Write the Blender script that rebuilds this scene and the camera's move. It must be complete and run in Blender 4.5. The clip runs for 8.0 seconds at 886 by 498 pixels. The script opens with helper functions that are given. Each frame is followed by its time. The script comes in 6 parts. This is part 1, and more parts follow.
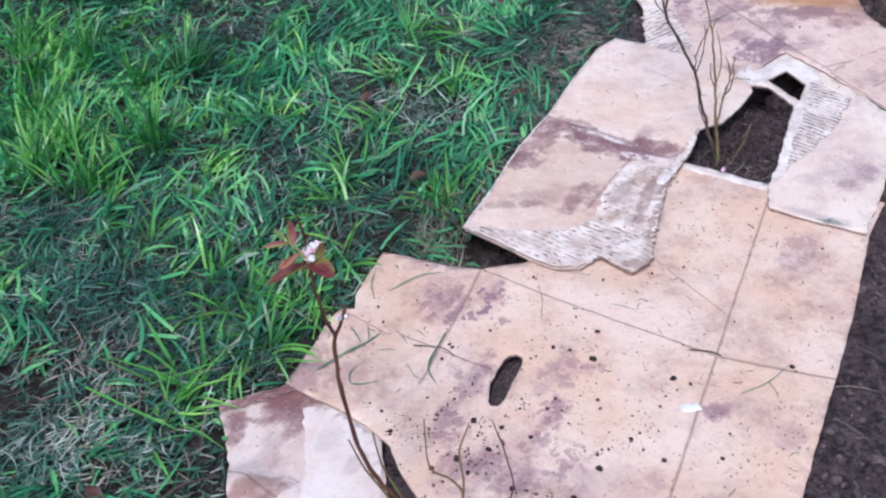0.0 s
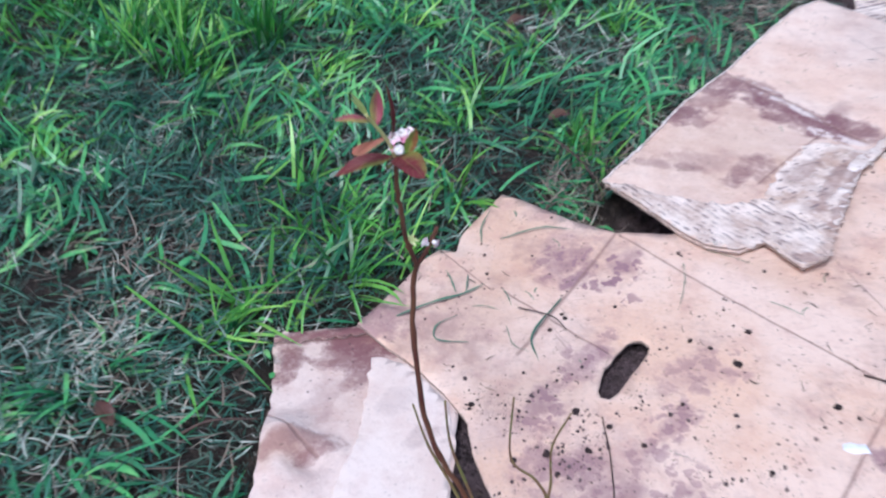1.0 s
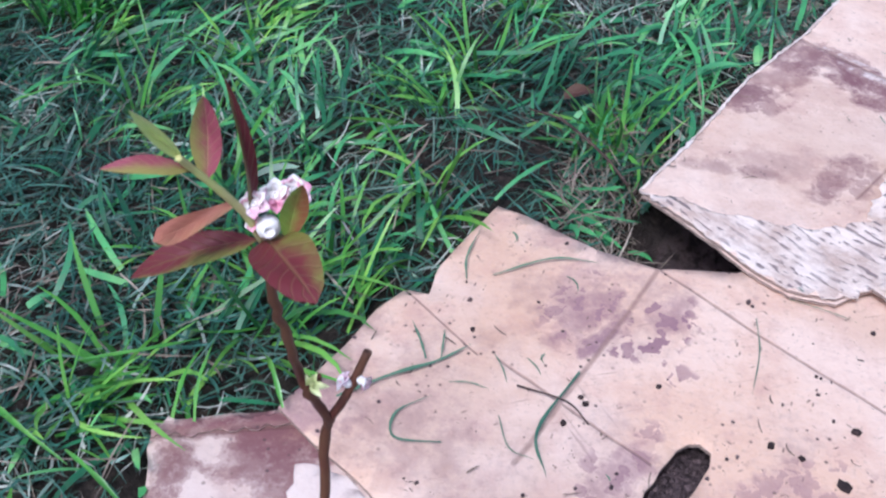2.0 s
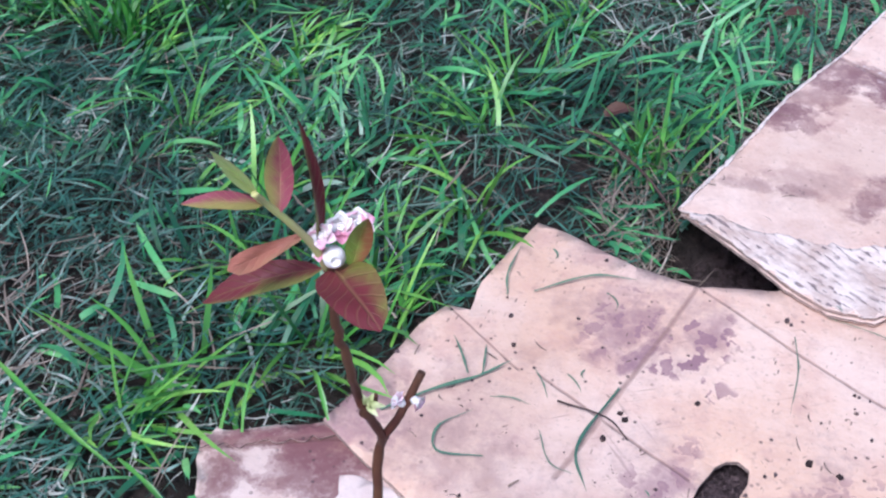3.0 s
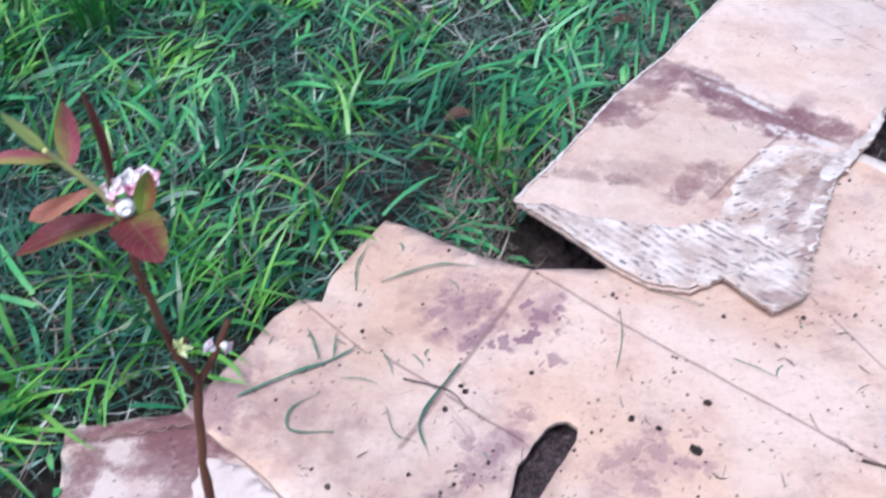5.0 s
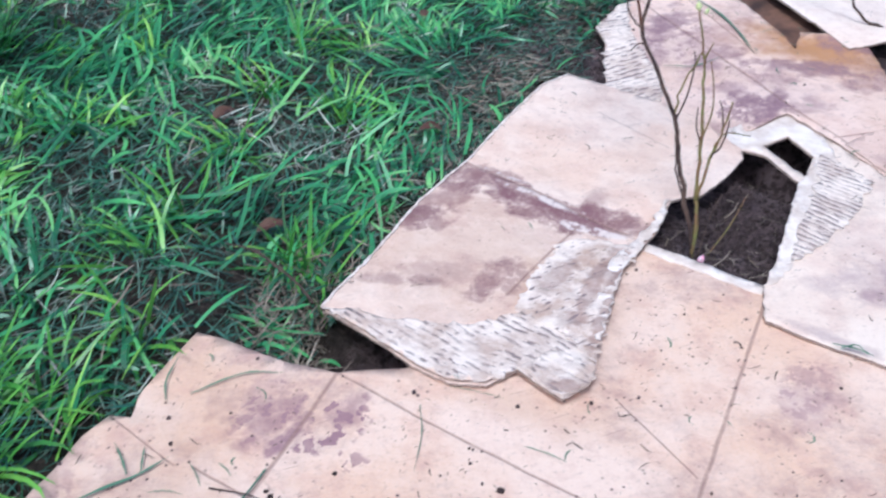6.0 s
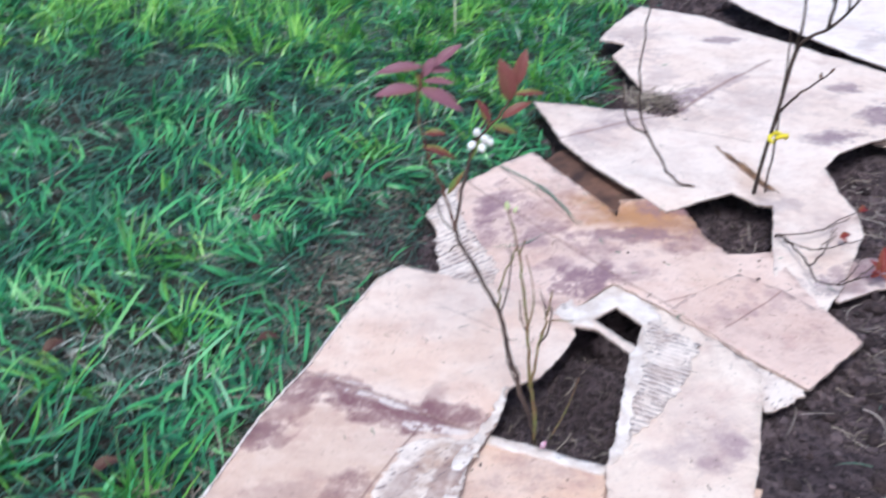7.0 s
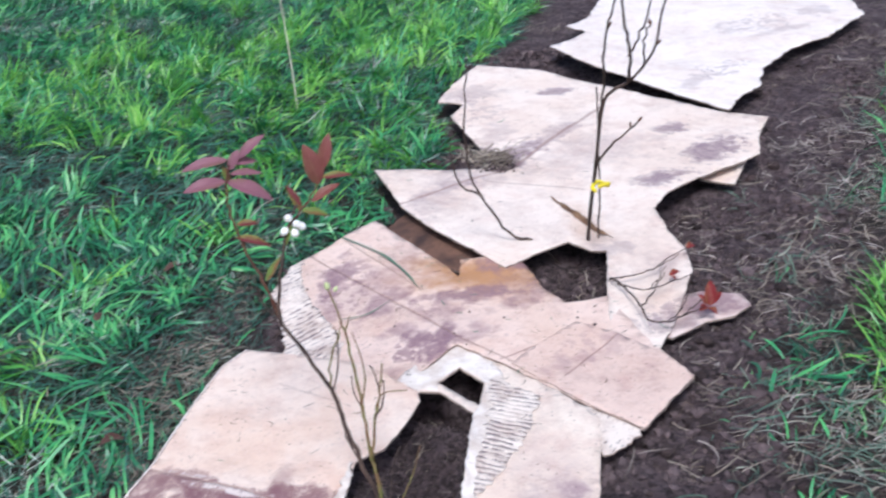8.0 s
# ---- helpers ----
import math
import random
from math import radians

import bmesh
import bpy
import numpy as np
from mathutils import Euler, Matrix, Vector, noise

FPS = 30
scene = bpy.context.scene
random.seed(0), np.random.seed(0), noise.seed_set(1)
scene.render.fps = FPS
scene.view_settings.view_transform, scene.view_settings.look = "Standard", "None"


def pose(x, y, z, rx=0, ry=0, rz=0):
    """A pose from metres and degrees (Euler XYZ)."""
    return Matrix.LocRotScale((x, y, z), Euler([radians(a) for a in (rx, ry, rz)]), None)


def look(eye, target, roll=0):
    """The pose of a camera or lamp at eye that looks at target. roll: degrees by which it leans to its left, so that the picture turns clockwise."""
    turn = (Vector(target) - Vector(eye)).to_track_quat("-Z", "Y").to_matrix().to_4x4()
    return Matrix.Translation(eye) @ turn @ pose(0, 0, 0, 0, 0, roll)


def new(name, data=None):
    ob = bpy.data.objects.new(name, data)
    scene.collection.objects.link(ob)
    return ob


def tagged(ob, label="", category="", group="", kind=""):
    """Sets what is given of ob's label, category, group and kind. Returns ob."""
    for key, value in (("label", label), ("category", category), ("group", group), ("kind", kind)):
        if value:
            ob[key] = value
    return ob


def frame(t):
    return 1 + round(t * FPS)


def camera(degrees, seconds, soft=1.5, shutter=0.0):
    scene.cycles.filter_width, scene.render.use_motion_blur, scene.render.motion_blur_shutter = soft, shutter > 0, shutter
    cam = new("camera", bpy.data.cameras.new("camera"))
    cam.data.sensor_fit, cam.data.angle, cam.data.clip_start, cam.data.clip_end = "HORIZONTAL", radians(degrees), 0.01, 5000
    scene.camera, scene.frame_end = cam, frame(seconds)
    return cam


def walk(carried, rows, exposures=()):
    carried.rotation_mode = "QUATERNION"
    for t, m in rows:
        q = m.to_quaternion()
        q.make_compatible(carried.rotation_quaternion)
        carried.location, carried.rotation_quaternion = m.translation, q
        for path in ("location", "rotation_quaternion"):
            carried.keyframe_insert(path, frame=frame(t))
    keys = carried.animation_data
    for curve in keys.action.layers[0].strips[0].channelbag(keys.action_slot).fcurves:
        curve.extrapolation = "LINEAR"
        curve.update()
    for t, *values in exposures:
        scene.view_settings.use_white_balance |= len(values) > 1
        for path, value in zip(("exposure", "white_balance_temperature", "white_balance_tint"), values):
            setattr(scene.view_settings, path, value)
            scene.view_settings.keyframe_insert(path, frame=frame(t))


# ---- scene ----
cam = camera(43.5, 8.0, soft=2.3, shutter=0.35)
PATH = [
    (0, (0.088, 0.063, 1.205), (0.022, 1.611, -0.06), -3.7),
    (0.5, (0.071, 0.059, 1.19), (-0.046, 1.616, -0.06), -2.2),
    (1, (0.076, 0.272, 0.964), (-0.208, 1.775, -0.324), 1.0),
    (1.5, (0.049, 0.566, 0.767), (-0.277, 2.046, -0.538), 1.4),
    (2, (0.023, 0.674, 0.735), (-0.238, 2.12, -0.621), 2.6),
    (2.2, (0.02, 0.683, 0.736), (-0.274, 2.128, -0.615), 1.6),
    (3.3, (0.016, 0.651, 0.757), (-0.314, 2.091, -0.591), 1.8),
    (3.5, (0.017, 0.642, 0.755), (-0.295, 2.082, -0.598), 2.9),
    (4, (0.024, 0.607, 0.748), (-0.308, 2.036, -0.611), 1.6),
    (4.2, (0.043, 0.6, 0.743), (-0.245, 2.03, -0.626), 2.1),
    (5.3, (0.11, 0.587, 0.806), (0.008, 2.145, -0.444), 3.1),
    (5.5, (0.135, 0.58, 0.824), (0.084, 2.168, -0.391), 3.8),
    (6, (0.167, 0.562, 0.839), (0.217, 2.184, -0.33), 4.4),
    (6.5, (0.203, 0.57, 0.874), (0.323, 2.244, -0.214), 3.7),
    (6.9, (0.21, 0.589, 0.899), (0.454, 2.323, -0.067), 2.9),
    (7, (0.225, 0.587, 0.913), (0.489, 2.337, -0.019), 1.8),
    (7.4, (0.262, 0.582, 0.925), (0.59, 2.343, 0.035), -0.7),
    (7.5, (0.268, 0.567, 0.931), (0.615, 2.33, 0.053), -1.1),
    (8, (0.314, 0.552, 0.952), (0.773, 2.307, 0.11), -1.6),
]
walk(cam, [(t, look(eye, target, roll)) for t, eye, target, roll in PATH], exposures=[(0.0, 0.35, 5350, 12), (2.2, 0.43, 5350, 17), (4.0, 0.53, 5350, 20), (5.5, 0.47, 5280, 9), (6.5, 0.46, 5350, 8), (7.5, 0.47, 5450, 9), (8.0, 0.47, 5500, 8)])

# ---- light ----
world = bpy.data.worlds.new("overcast_sky")
scene.world = world
world.use_nodes = True
wn = world.node_tree.nodes
sky = wn.new("ShaderNodeTexSky")
sky.sky_type, sky.sun_disc = "NISHITA", False
sky.sun_elevation, sky.sun_rotation = radians(58), radians(200)
sky.air_density, sky.dust_density, sky.ozone_density = 1.0, 4.0, 1.0
world.node_tree.links.new(sky.outputs[0], wn["Background"].inputs[0])
wn["Background"].inputs[1].default_value = 0.125
sun = new("sun", bpy.data.lights.new("sun", "SUN"))
sun.data.energy, sun.data.angle, sun.data.color = 1.8, radians(14), (1.0, 0.96, 0.92)
sun.matrix_world = look((-0.7, -1.9, 3.4), (0, 0, 0))


# ---- material helpers ----
class Mat:
    """A node material with a Principled surface and short calls for its nodes."""

    def __init__(self, name, rough=0.8):
        self.m = bpy.data.materials.new(name)
        self.m.use_nodes = True
        self.t = self.m.node_tree
        self.b = self.t.nodes["Principled BSDF"]
        self.b.inputs["Roughness"].default_value = rough
        self.b.inputs["Specular IOR Level"].default_value = 0.25

    def put(self, socket, v):
        if isinstance(v, bpy.types.NodeSocket):
            self.t.links.new(v, socket)
        else:
            socket.default_value = v

    def node(self, kind, out=0, **ins):
        n = self.t.nodes.new(kind)
        for k, v in ins.items():
            self.put(n.inputs[int(k[1:])] if k[0] == "i" and k[1:].isdigit() else n.inputs[k], v)
        return n.outputs[out]

    def pos(self):
        return self.node("ShaderNodeNewGeometry", 0)

    def island(self):
        g = self.t.nodes.new("ShaderNodeNewGeometry")
        return g.outputs["Random Per Island"]

    def chance(self):
        n = self.t.nodes.new("ShaderNodeObjectInfo")
        return n.outputs["Random"]

    def noise(self, scale, vec=None, detail=4.0, rough=0.6, out=0):
        n = self.t.nodes.new("ShaderNodeTexNoise")
        n.inputs["Scale"].default_value, n.inputs["Detail"].default_value, n.inputs["Roughness"].default_value = scale, detail, rough
        self.put(n.inputs["Vector"], vec if vec is not None else self.pos())
        return n.outputs[out]

    def math(self, op, a, b=0.0, c=0.0):
        n = self.t.nodes.new("ShaderNodeMath")
        n.operation = op
        for i, v in enumerate((a, b, c)):
            self.put(n.inputs[i], v)
        return n.outputs[0]

    def vmath(self, op, a, b=(0, 0, 0), out=0):
        n = self.t.nodes.new("ShaderNodeVectorMath")
        n.operation = op
        self.put(n.inputs[0], a), self.put(n.inputs[1], b)
        return n.outputs[out]

    def range(self, v, a, b, lo=0.0, hi=1.0, smooth=True):
        n = self.t.nodes.new("ShaderNodeMapRange")
        n.interpolation_type = "SMOOTHSTEP" if smooth else "LINEAR"
        for i, k in enumerate((v, a, b, lo, hi)):
            self.put(n.inputs[i], k)
        return n.outputs[0]

    def mix(self, f, a, b, blend="MIX"):
        n = self.t.nodes.new("ShaderNodeMix")
        n.data_type, n.blend_type = "RGBA", blend
        self.put(n.inputs["Factor"], f)
        for k, v in ((6, a), (7, b)):
            self.put(n.inputs[k], (*v, 1) if isinstance(v, tuple) and len(v) == 3 else v)
        return n.outputs[2]

    def ramp(self, v, stops):
        n = self.t.nodes.new("ShaderNodeValToRGB")
        e = n.color_ramp.elements
        while len(e) < len(stops):
            e.new(0.5)
        for k, (p, c) in zip(e, stops):
            k.position, k.color = p, (*c, 1)
        self.put(n.inputs[0], v)
        return n.outputs[0]

    def local(self, cx, cy, turn=0.0, sx=1.0, sy=1.0):
        """Plan coordinates about a centre, turned by degrees and divided by sx, sy; z falls away."""
        n = self.t.nodes.new("ShaderNodeMapping")
        n.vector_type = "TEXTURE"
        self.put(n.inputs[0], self.pos())
        n.inputs[1].default_value = (cx, cy, 0)
        n.inputs[2].default_value = (0, 0, radians(turn))
        n.inputs[3].default_value = (sx, sy, 1e4)
        return n.outputs[0]

    def bump(self, h, strength=0.5, distance=0.002):
        n = self.t.nodes.new("ShaderNodeBump")
        n.inputs["Strength"].default_value, n.inputs["Distance"].default_value = strength, distance
        self.put(n.inputs["Height"], h)
        self.put(self.b.inputs["Normal"], n.outputs[0])

    def colour(self, c):
        self.put(self.b.inputs["Base Color"], (*c, 1) if isinstance(c, tuple) and len(c) == 3 else c)
        return self


def cardboard(name, pale, tan, stains=(), creases=(), wet_shade=(), dirt=0.5, mud=(0.19, 0.098, 0.10), flow=0.62, soft=0.0, blots=(), scuffs=()):
    """Kraft liner with fibres, damp blotches, muddy stains, round blots of dried drops, scuffs (x, y, turn, rx, ry,
    strength), score lines (x0, y0, x1, y1, width) and wet patches, a few of which paint shade.
    """
    m = Mat(name, 0.85)
    big, fine = m.noise(4.5, detail=5.0, rough=0.6), m.noise(220.0, detail=3.0)
    c = m.mix(m.range(big, 0.4, 0.62), pale, tan)
    fib = m.noise(60.0, m.vmath("MULTIPLY", m.pos(), (1.0, 6.0, 1.0)), 5.0, 0.7)
    c = m.mix(m.math("MULTIPLY", m.range(fib, 0.45, 0.75), 0.07), c, tuple(v * 0.72 for v in tan))
    c = m.mix(m.math("MULTIPLY", m.range(fine, 0.3, 0.75), 0.10), c, (0.8, 0.72, 0.68))
    warp = m.noise(26.0, detail=7.0, rough=flow)
    tear = m.noise(55.0, detail=5.0, rough=0.7)
    grit = m.noise(170.0, detail=5.0, rough=0.75)
    # wet, darker and warmer paper; shade is painted with the same brown
    for x, y, turn, rx, ry, s in wet_shade:
        d = m.vmath("LENGTH", m.local(x, y, turn, rx, ry), out=1)
        k = m.range(m.math("ADD", d, m.math("MULTIPLY_ADD", warp, 1.8, -0.9)), 1.2, 0.1)
        c = m.mix(m.math("MULTIPLY", k, s), c, (0.40, 0.20, 0.085))
    mott = m.range(m.noise(34.0, detail=7.0, rough=0.72), 0.47, 0.72)
    c = m.mix(m.math("MULTIPLY", mott, 0.2 + 0.2 * dirt), c, (0.44, 0.27, 0.215))
    c = m.mix(m.math("MULTIPLY", m.range(m.noise(18.0, detail=6.0, rough=0.65), 0.5, 0.66), 0.1 + 0.16 * dirt), c, (0.47, 0.27, 0.235))
    dust = m.range(m.noise(150.0, detail=3.0, rough=0.6), 0.56, 0.7)
    c = m.mix(m.math("MULTIPLY", dust, 0.10 + 0.14 * dirt), c, (0.22, 0.15, 0.135))
    # scuffs and scratches in two directions
    for turn, sc, st in ((25, (14.0, 190.0, 1.0), 0.5), (-50, (10.0, 150.0, 1.0), 0.42)):
        sv = m.vmath("MULTIPLY", m.local(0, 0, turn), sc)
        sk = m.math("MULTIPLY", m.range(m.noise(1.0, sv, 3.0, 0.55), 0.62, 0.74), m.range(m.noise(6.0, detail=4.0), 0.45, 0.65))
        c = m.mix(m.math("MULTIPLY", sk, st * (0.6 + dirt)), c, (0.30, 0.20, 0.17))
    # a thin film of mud in patches everywhere
    film = m.math("MULTIPLY", m.range(m.noise(5.5, detail=8.0, rough=0.7), 0.48, 0.62), m.range(tear, 0.3, 0.6, 0.2, 1.0))
    c = m.mix(m.math("MULTIPLY", film, 0.5 * dirt), c, (0.27, 0.165, 0.15))
    for x, y, turn, rx, ry, s in stains:
        d = m.vmath("LENGTH", m.local(x, y, turn, rx, ry), out=1)
        e = m.math("ADD", d, m.math("MULTIPLY_ADD", warp, 3.4, -1.7))
        k = m.math("MULTIPLY_ADD", m.range(e, 0.98 + 0.4 * soft, 0.78 - 0.6 * soft), 0.6, m.math("MULTIPLY", m.range(e, 1.35, 0.2), 0.4))
        k = m.math("MULTIPLY", k, m.range(m.math("MULTIPLY_ADD", grit, 0.5, m.math("MULTIPLY", tear, 0.5)), 0.34, 0.54, 0.5, 1.0))
        rim = m.math("MULTIPLY", m.range(e, 1.12, 0.98), m.range(e, 0.72, 0.95))
        c = m.mix(m.math("MULTIPLY", m.math("MAXIMUM", k, m.math("MULTIPLY", rim, 0.45)), s), c, mud)
    # drops that dried with a darker rim
    if blots:
        cell = m.t.nodes.new("ShaderNodeTexVoronoi")
        cell.inputs["Scale"].default_value = 62.0
        shift = m.vmath("MULTIPLY", m.vmath("SUBTRACT", m.noise(40.0, detail=4.0, rough=0.6, out=1), (0.5, 0.5, 0.5)), (0.05, 0.05, 0.0))
        m.put(cell.inputs["Vector"], m.vmath("ADD", m.vmath("MULTIPLY", m.pos(), (1, 1, 0)), shift))
        rnd_ = m.node("ShaderNodeSeparateXYZ", 0, Vector=cell.outputs[1])
        size = m.math("MULTIPLY_ADD", rnd_, 0.6, 0.1)
        edge = m.math("ADD", m.math("SUBTRACT", cell.outputs[0], size), m.math("MULTIPLY_ADD", tear, 0.3, -0.15))
        drop = m.math("MULTIPLY_ADD", m.range(edge, 0.05, -0.03), 0.75, m.math("MULTIPLY", m.range(edge, 0.05, 0.0), m.range(edge, -0.12, 0.0, 0.0, 0.25)))
        for x, y, turn, rx, ry, s in blots:
            d = m.vmath("LENGTH", m.local(x, y, turn, rx, ry), out=1)
            k = m.range(m.math("ADD", d, m.math("MULTIPLY_ADD", warp, 1.2, -0.6)), 1.1, 0.75)
            c = m.mix(m.math("MULTIPLY", m.math("MULTIPLY", k, drop), s), c, mud)
    # liner rubbed pale
    for x, y, turn, rx, ry, s in scuffs:
        d = m.vmath("LENGTH", m.local(x, y, turn, rx, ry), out=1)
        k = m.math("MULTIPLY", m.range(m.math("ADD", d, m.math("MULTIPLY_ADD", warp, 3.0, -1.5)), 1.0, 0.6), m.range(tear, 0.38, 0.52))
        c = m.mix(m.math("MULTIPLY", k, s), c, (0.74, 0.64, 0.57))
    groove = None
    for x0, y0, x1, y1, w in creases:
        ln = math.hypot(x1 - x0, y1 - y0)
        v = m.local((x0 + x1) / 2, (y0 + y1) / 2, math.degrees(math.atan2(y1 - y0, x1 - x0)), ln / 2, w)
        n = m.t.nodes.new("ShaderNodeSeparateXYZ")
        m.put(n.inputs[0], v)
        wob = m.math("MULTIPLY_ADD", warp, 2.0, -1.0)
        across = m.math("ABSOLUTE", m.math("ADD", n.outputs[1], wob))
        k = m.math("MULTIPLY", m.range(across, 1.2, 0.2), m.range(m.math("ABSOLUTE", n.outputs[0]), 1.02, 0.97))
        k = m.math("MULTIPLY", k, m.range(tear, 0.2, 0.55, 0.35, 1.0))
        groove = k if groove is None else m.math("MAXIMUM", groove, k)
    if groove is not None:
        c = m.mix(m.math("MULTIPLY", groove, 0.62), c, (0.22, 0.125, 0.105))
    # specks of soil
    vor = m.t.nodes.new("ShaderNodeTexVoronoi")
    vor.inputs["Scale"].default_value = 75.0
    m.put(vor.inputs["Vector"], m.vmath("MULTIPLY", m.pos(), (1, 1, 0)))
    speck = m.math("MULTIPLY", m.range(vor.outputs[0], 0.17, 0.08), m.range(m.noise(7.0, detail=3.0), 0.44, 0.6))
    c = m.mix(m.math("MULTIPLY", speck, dirt), c, (0.07, 0.045, 0.045))
    for turn, seed in ((35, 3.7), (-40, 9.1), (80, 5.3)):
        fl = m.t.nodes.new("ShaderNodeTexVoronoi")
        fl.inputs["Scale"].default_value = 1.0
        m.put(fl.inputs["Vector"], m.vmath("MULTIPLY", m.local(seed, seed, turn), (34.0, 120.0, 0.0)))
        k = m.math("MULTIPLY", m.range(fl.outputs[0], 0.13, 0.07), m.range(m.noise(9.0 + seed, detail=2.0), 0.5, 0.6))
        c = m.mix(m.math("MULTIPLY", k, min(0.9, 0.85 * dirt)), c, (0.13, 0.085, 0.07))
    m.colour(c)
    h = m.math("MULTIPLY_ADD", fine, 0.25, m.math("MULTIPLY", m.noise(28.0, detail=5.0), 1.2))
    if groove is not None:
        h = m.math("SUBTRACT", h, m.math("MULTIPLY", groove, 0.9))
    fold = m.math("ABSOLUTE", m.math("SUBTRACT", m.noise(9.0, detail=3.0, rough=0.5), 0.5))
    h = m.math("MULTIPLY_ADD", m.range(fold, 0.02, 0.0), -0.12, h)
    m.bump(m.math("MULTIPLY_ADD", m.noise(11.0, detail=3.0), 1.6, h), 0.5, 0.003)
    return m.m


def torn_paper(name, turn, pitch=0.0075, lines=0.0, soil=(), tan=0.7):
    """Torn white inner ply: the glue lines of the flutes show as rows of dark dashes, or as full lines."""
    m = Mat(name, 0.9)
    v = m.local(0, 0, turn)
    n = m.t.nodes.new("ShaderNodeSeparateXYZ")
    m.put(n.inputs[0], v)
    wob = m.math("MULTIPLY_ADD", m.noise(14.0, detail=3.0), 0.012, -0.006)
    row = m.math("FRACT", m.math("DIVIDE", m.math("ADD", n.outputs[1], wob), pitch))
    ridge = m.math("ABSOLUTE", m.math("MULTIPLY_ADD", row, 2.0, -1.0))
    dash = m.noise(1.0, m.vmath("MULTIPLY", v, (62.0, 150.0, 0.0)), 2.0, 0.5)
    gate = m.range(dash, 0.535 - 0.14 * lines, 0.575 - 0.14 * lines)
    mark = m.math("MULTIPLY", m.range(ridge, 0.62, 0.4), gate)
    mark = m.math("MULTIPLY", mark, m.range(m.noise(11.0, detail=4.0), 0.36, 0.5, 0.15, 1.0))
    base = m.mix(m.range(m.noise(24.0, detail=6.0, rough=0.7), 0.4, 0.68), (0.74, 0.63, 0.54), (0.52, 0.405, 0.34))
    base = m.mix(m.math("MULTIPLY", m.range(m.noise(12.0, detail=7.0), 0.46, 0.64), tan), base, (0.42, 0.28, 0.205))
    fray = m.noise(30.0, detail=7.0, rough=0.7)
    for x, y, a, rx, ry, s in soil:
        d = m.vmath("LENGTH", m.local(x, y, a, rx, ry), out=1)
        k = m.range(m.math("ADD", d, m.math("MULTIPLY_ADD", fray, 3.0, -1.5)), 1.15, 0.6)
        base = m.mix(m.math("MULTIPLY", k, s), base, (0.24, 0.135, 0.11))
    m.colour(m.mix(m.math("MULTIPLY", mark, 0.85 - 0.1 * lines), base, (0.19, 0.14, 0.14)))
    h = m.math("ADD", m.math("MULTIPLY", ridge, 0.08 + 0.6 * lines), m.math("MULTIPLY", m.noise(90.0, detail=5.0), 0.9))
    m.bump(m.math("SUBTRACT", h, m.math("MULTIPLY", mark, 0.7)), 0.7, 0.003)
    return m.m


def plain(name, c0, c1, scale=60.0, rough=0.7, bump=0.3, dist=0.001, per="none"):
    m = Mat(name, rough)
    f = m.range(m.noise(scale, detail=5.0), 0.3, 0.7)
    if per == "object":
        f = m.math("MULTIPLY_ADD", m.chance(), 0.6, m.math("MULTIPLY", f, 0.4))
    if per == "island":
        f = m.math("MULTIPLY_ADD", m.island(), 0.7, m.math("MULTIPLY", f, 0.3))
    m.colour(m.mix(f, c0, c1))
    m.bump(m.noise(scale * 4, detail=4.0), bump, dist)
    return m.m


def blade_material(name, stops, rough=0.5):
    """Grass: a colour of its own for every blade, paler towards patches, a little light through the leaf."""
    m = Mat(name, rough)
    m.b.inputs["Specular IOR Level"].default_value = 0.6
    patch = m.math("ADD", m.math("MULTIPLY", m.range(m.noise(3.2, detail=3.0), 0.35, 0.65), 0.34), m.math("MULTIPLY", m.range(m.noise(11.0, detail=2.0), 0.3, 0.7), 0.3))
    f = m.math("MULTIPLY_ADD", m.island(), 0.72, m.math("ADD", patch, -0.10))
    c = m.ramp(f, stops)
    c = m.mix(m.range(m.noise(120.0, detail=3.0), 0.45, 0.8, 0.0, 0.35), c, (0.16, 0.15, 0.07))
    m.colour(c)
    out = m.t.nodes["Material Output"]
    tr = m.t.nodes.new("ShaderNodeBsdfTranslucent")
    m.put(tr.inputs[0], c)
    mx = m.t.nodes.new("ShaderNodeMixShader")
    mx.inputs[0].default_value = 0.3
    m.t.links.new(m.b.outputs[0], mx.inputs[1])
    m.t.links.new(tr.outputs[0], mx.inputs[2])
    m.t.links.new(mx.outputs[0], out.inputs[0])
    return m.m


# ---- materials ----
SOIL = Mat("soil", 0.95)
_d = SOIL.noise(14.0, detail=8.0, rough=0.7)
_c = SOIL.ramp(_d, [(0.3, (0.052, 0.033, 0.035)), (0.5, (0.160, 0.112, 0.114)), (0.72, (0.31, 0.23, 0.225))])
_c = SOIL.mix(SOIL.range(SOIL.noise(160.0, detail=3.0), 0.62, 0.75, 0.0, 0.45), _c, (0.16, 0.11, 0.09))
_k = SOIL.noise(75.0, detail=6.0, rough=0.7)
# crevice shade imitated in the colour: gaps darkened, crumbs lightened
_c = SOIL.mix(SOIL.range(_k, 0.53, 0.40, 0.0, 0.75), _c, (0.018, 0.012, 0.013))
_c = SOIL.mix(SOIL.range(_k, 0.56, 0.70, 0.0, 0.45), _c, (0.19, 0.135, 0.135))
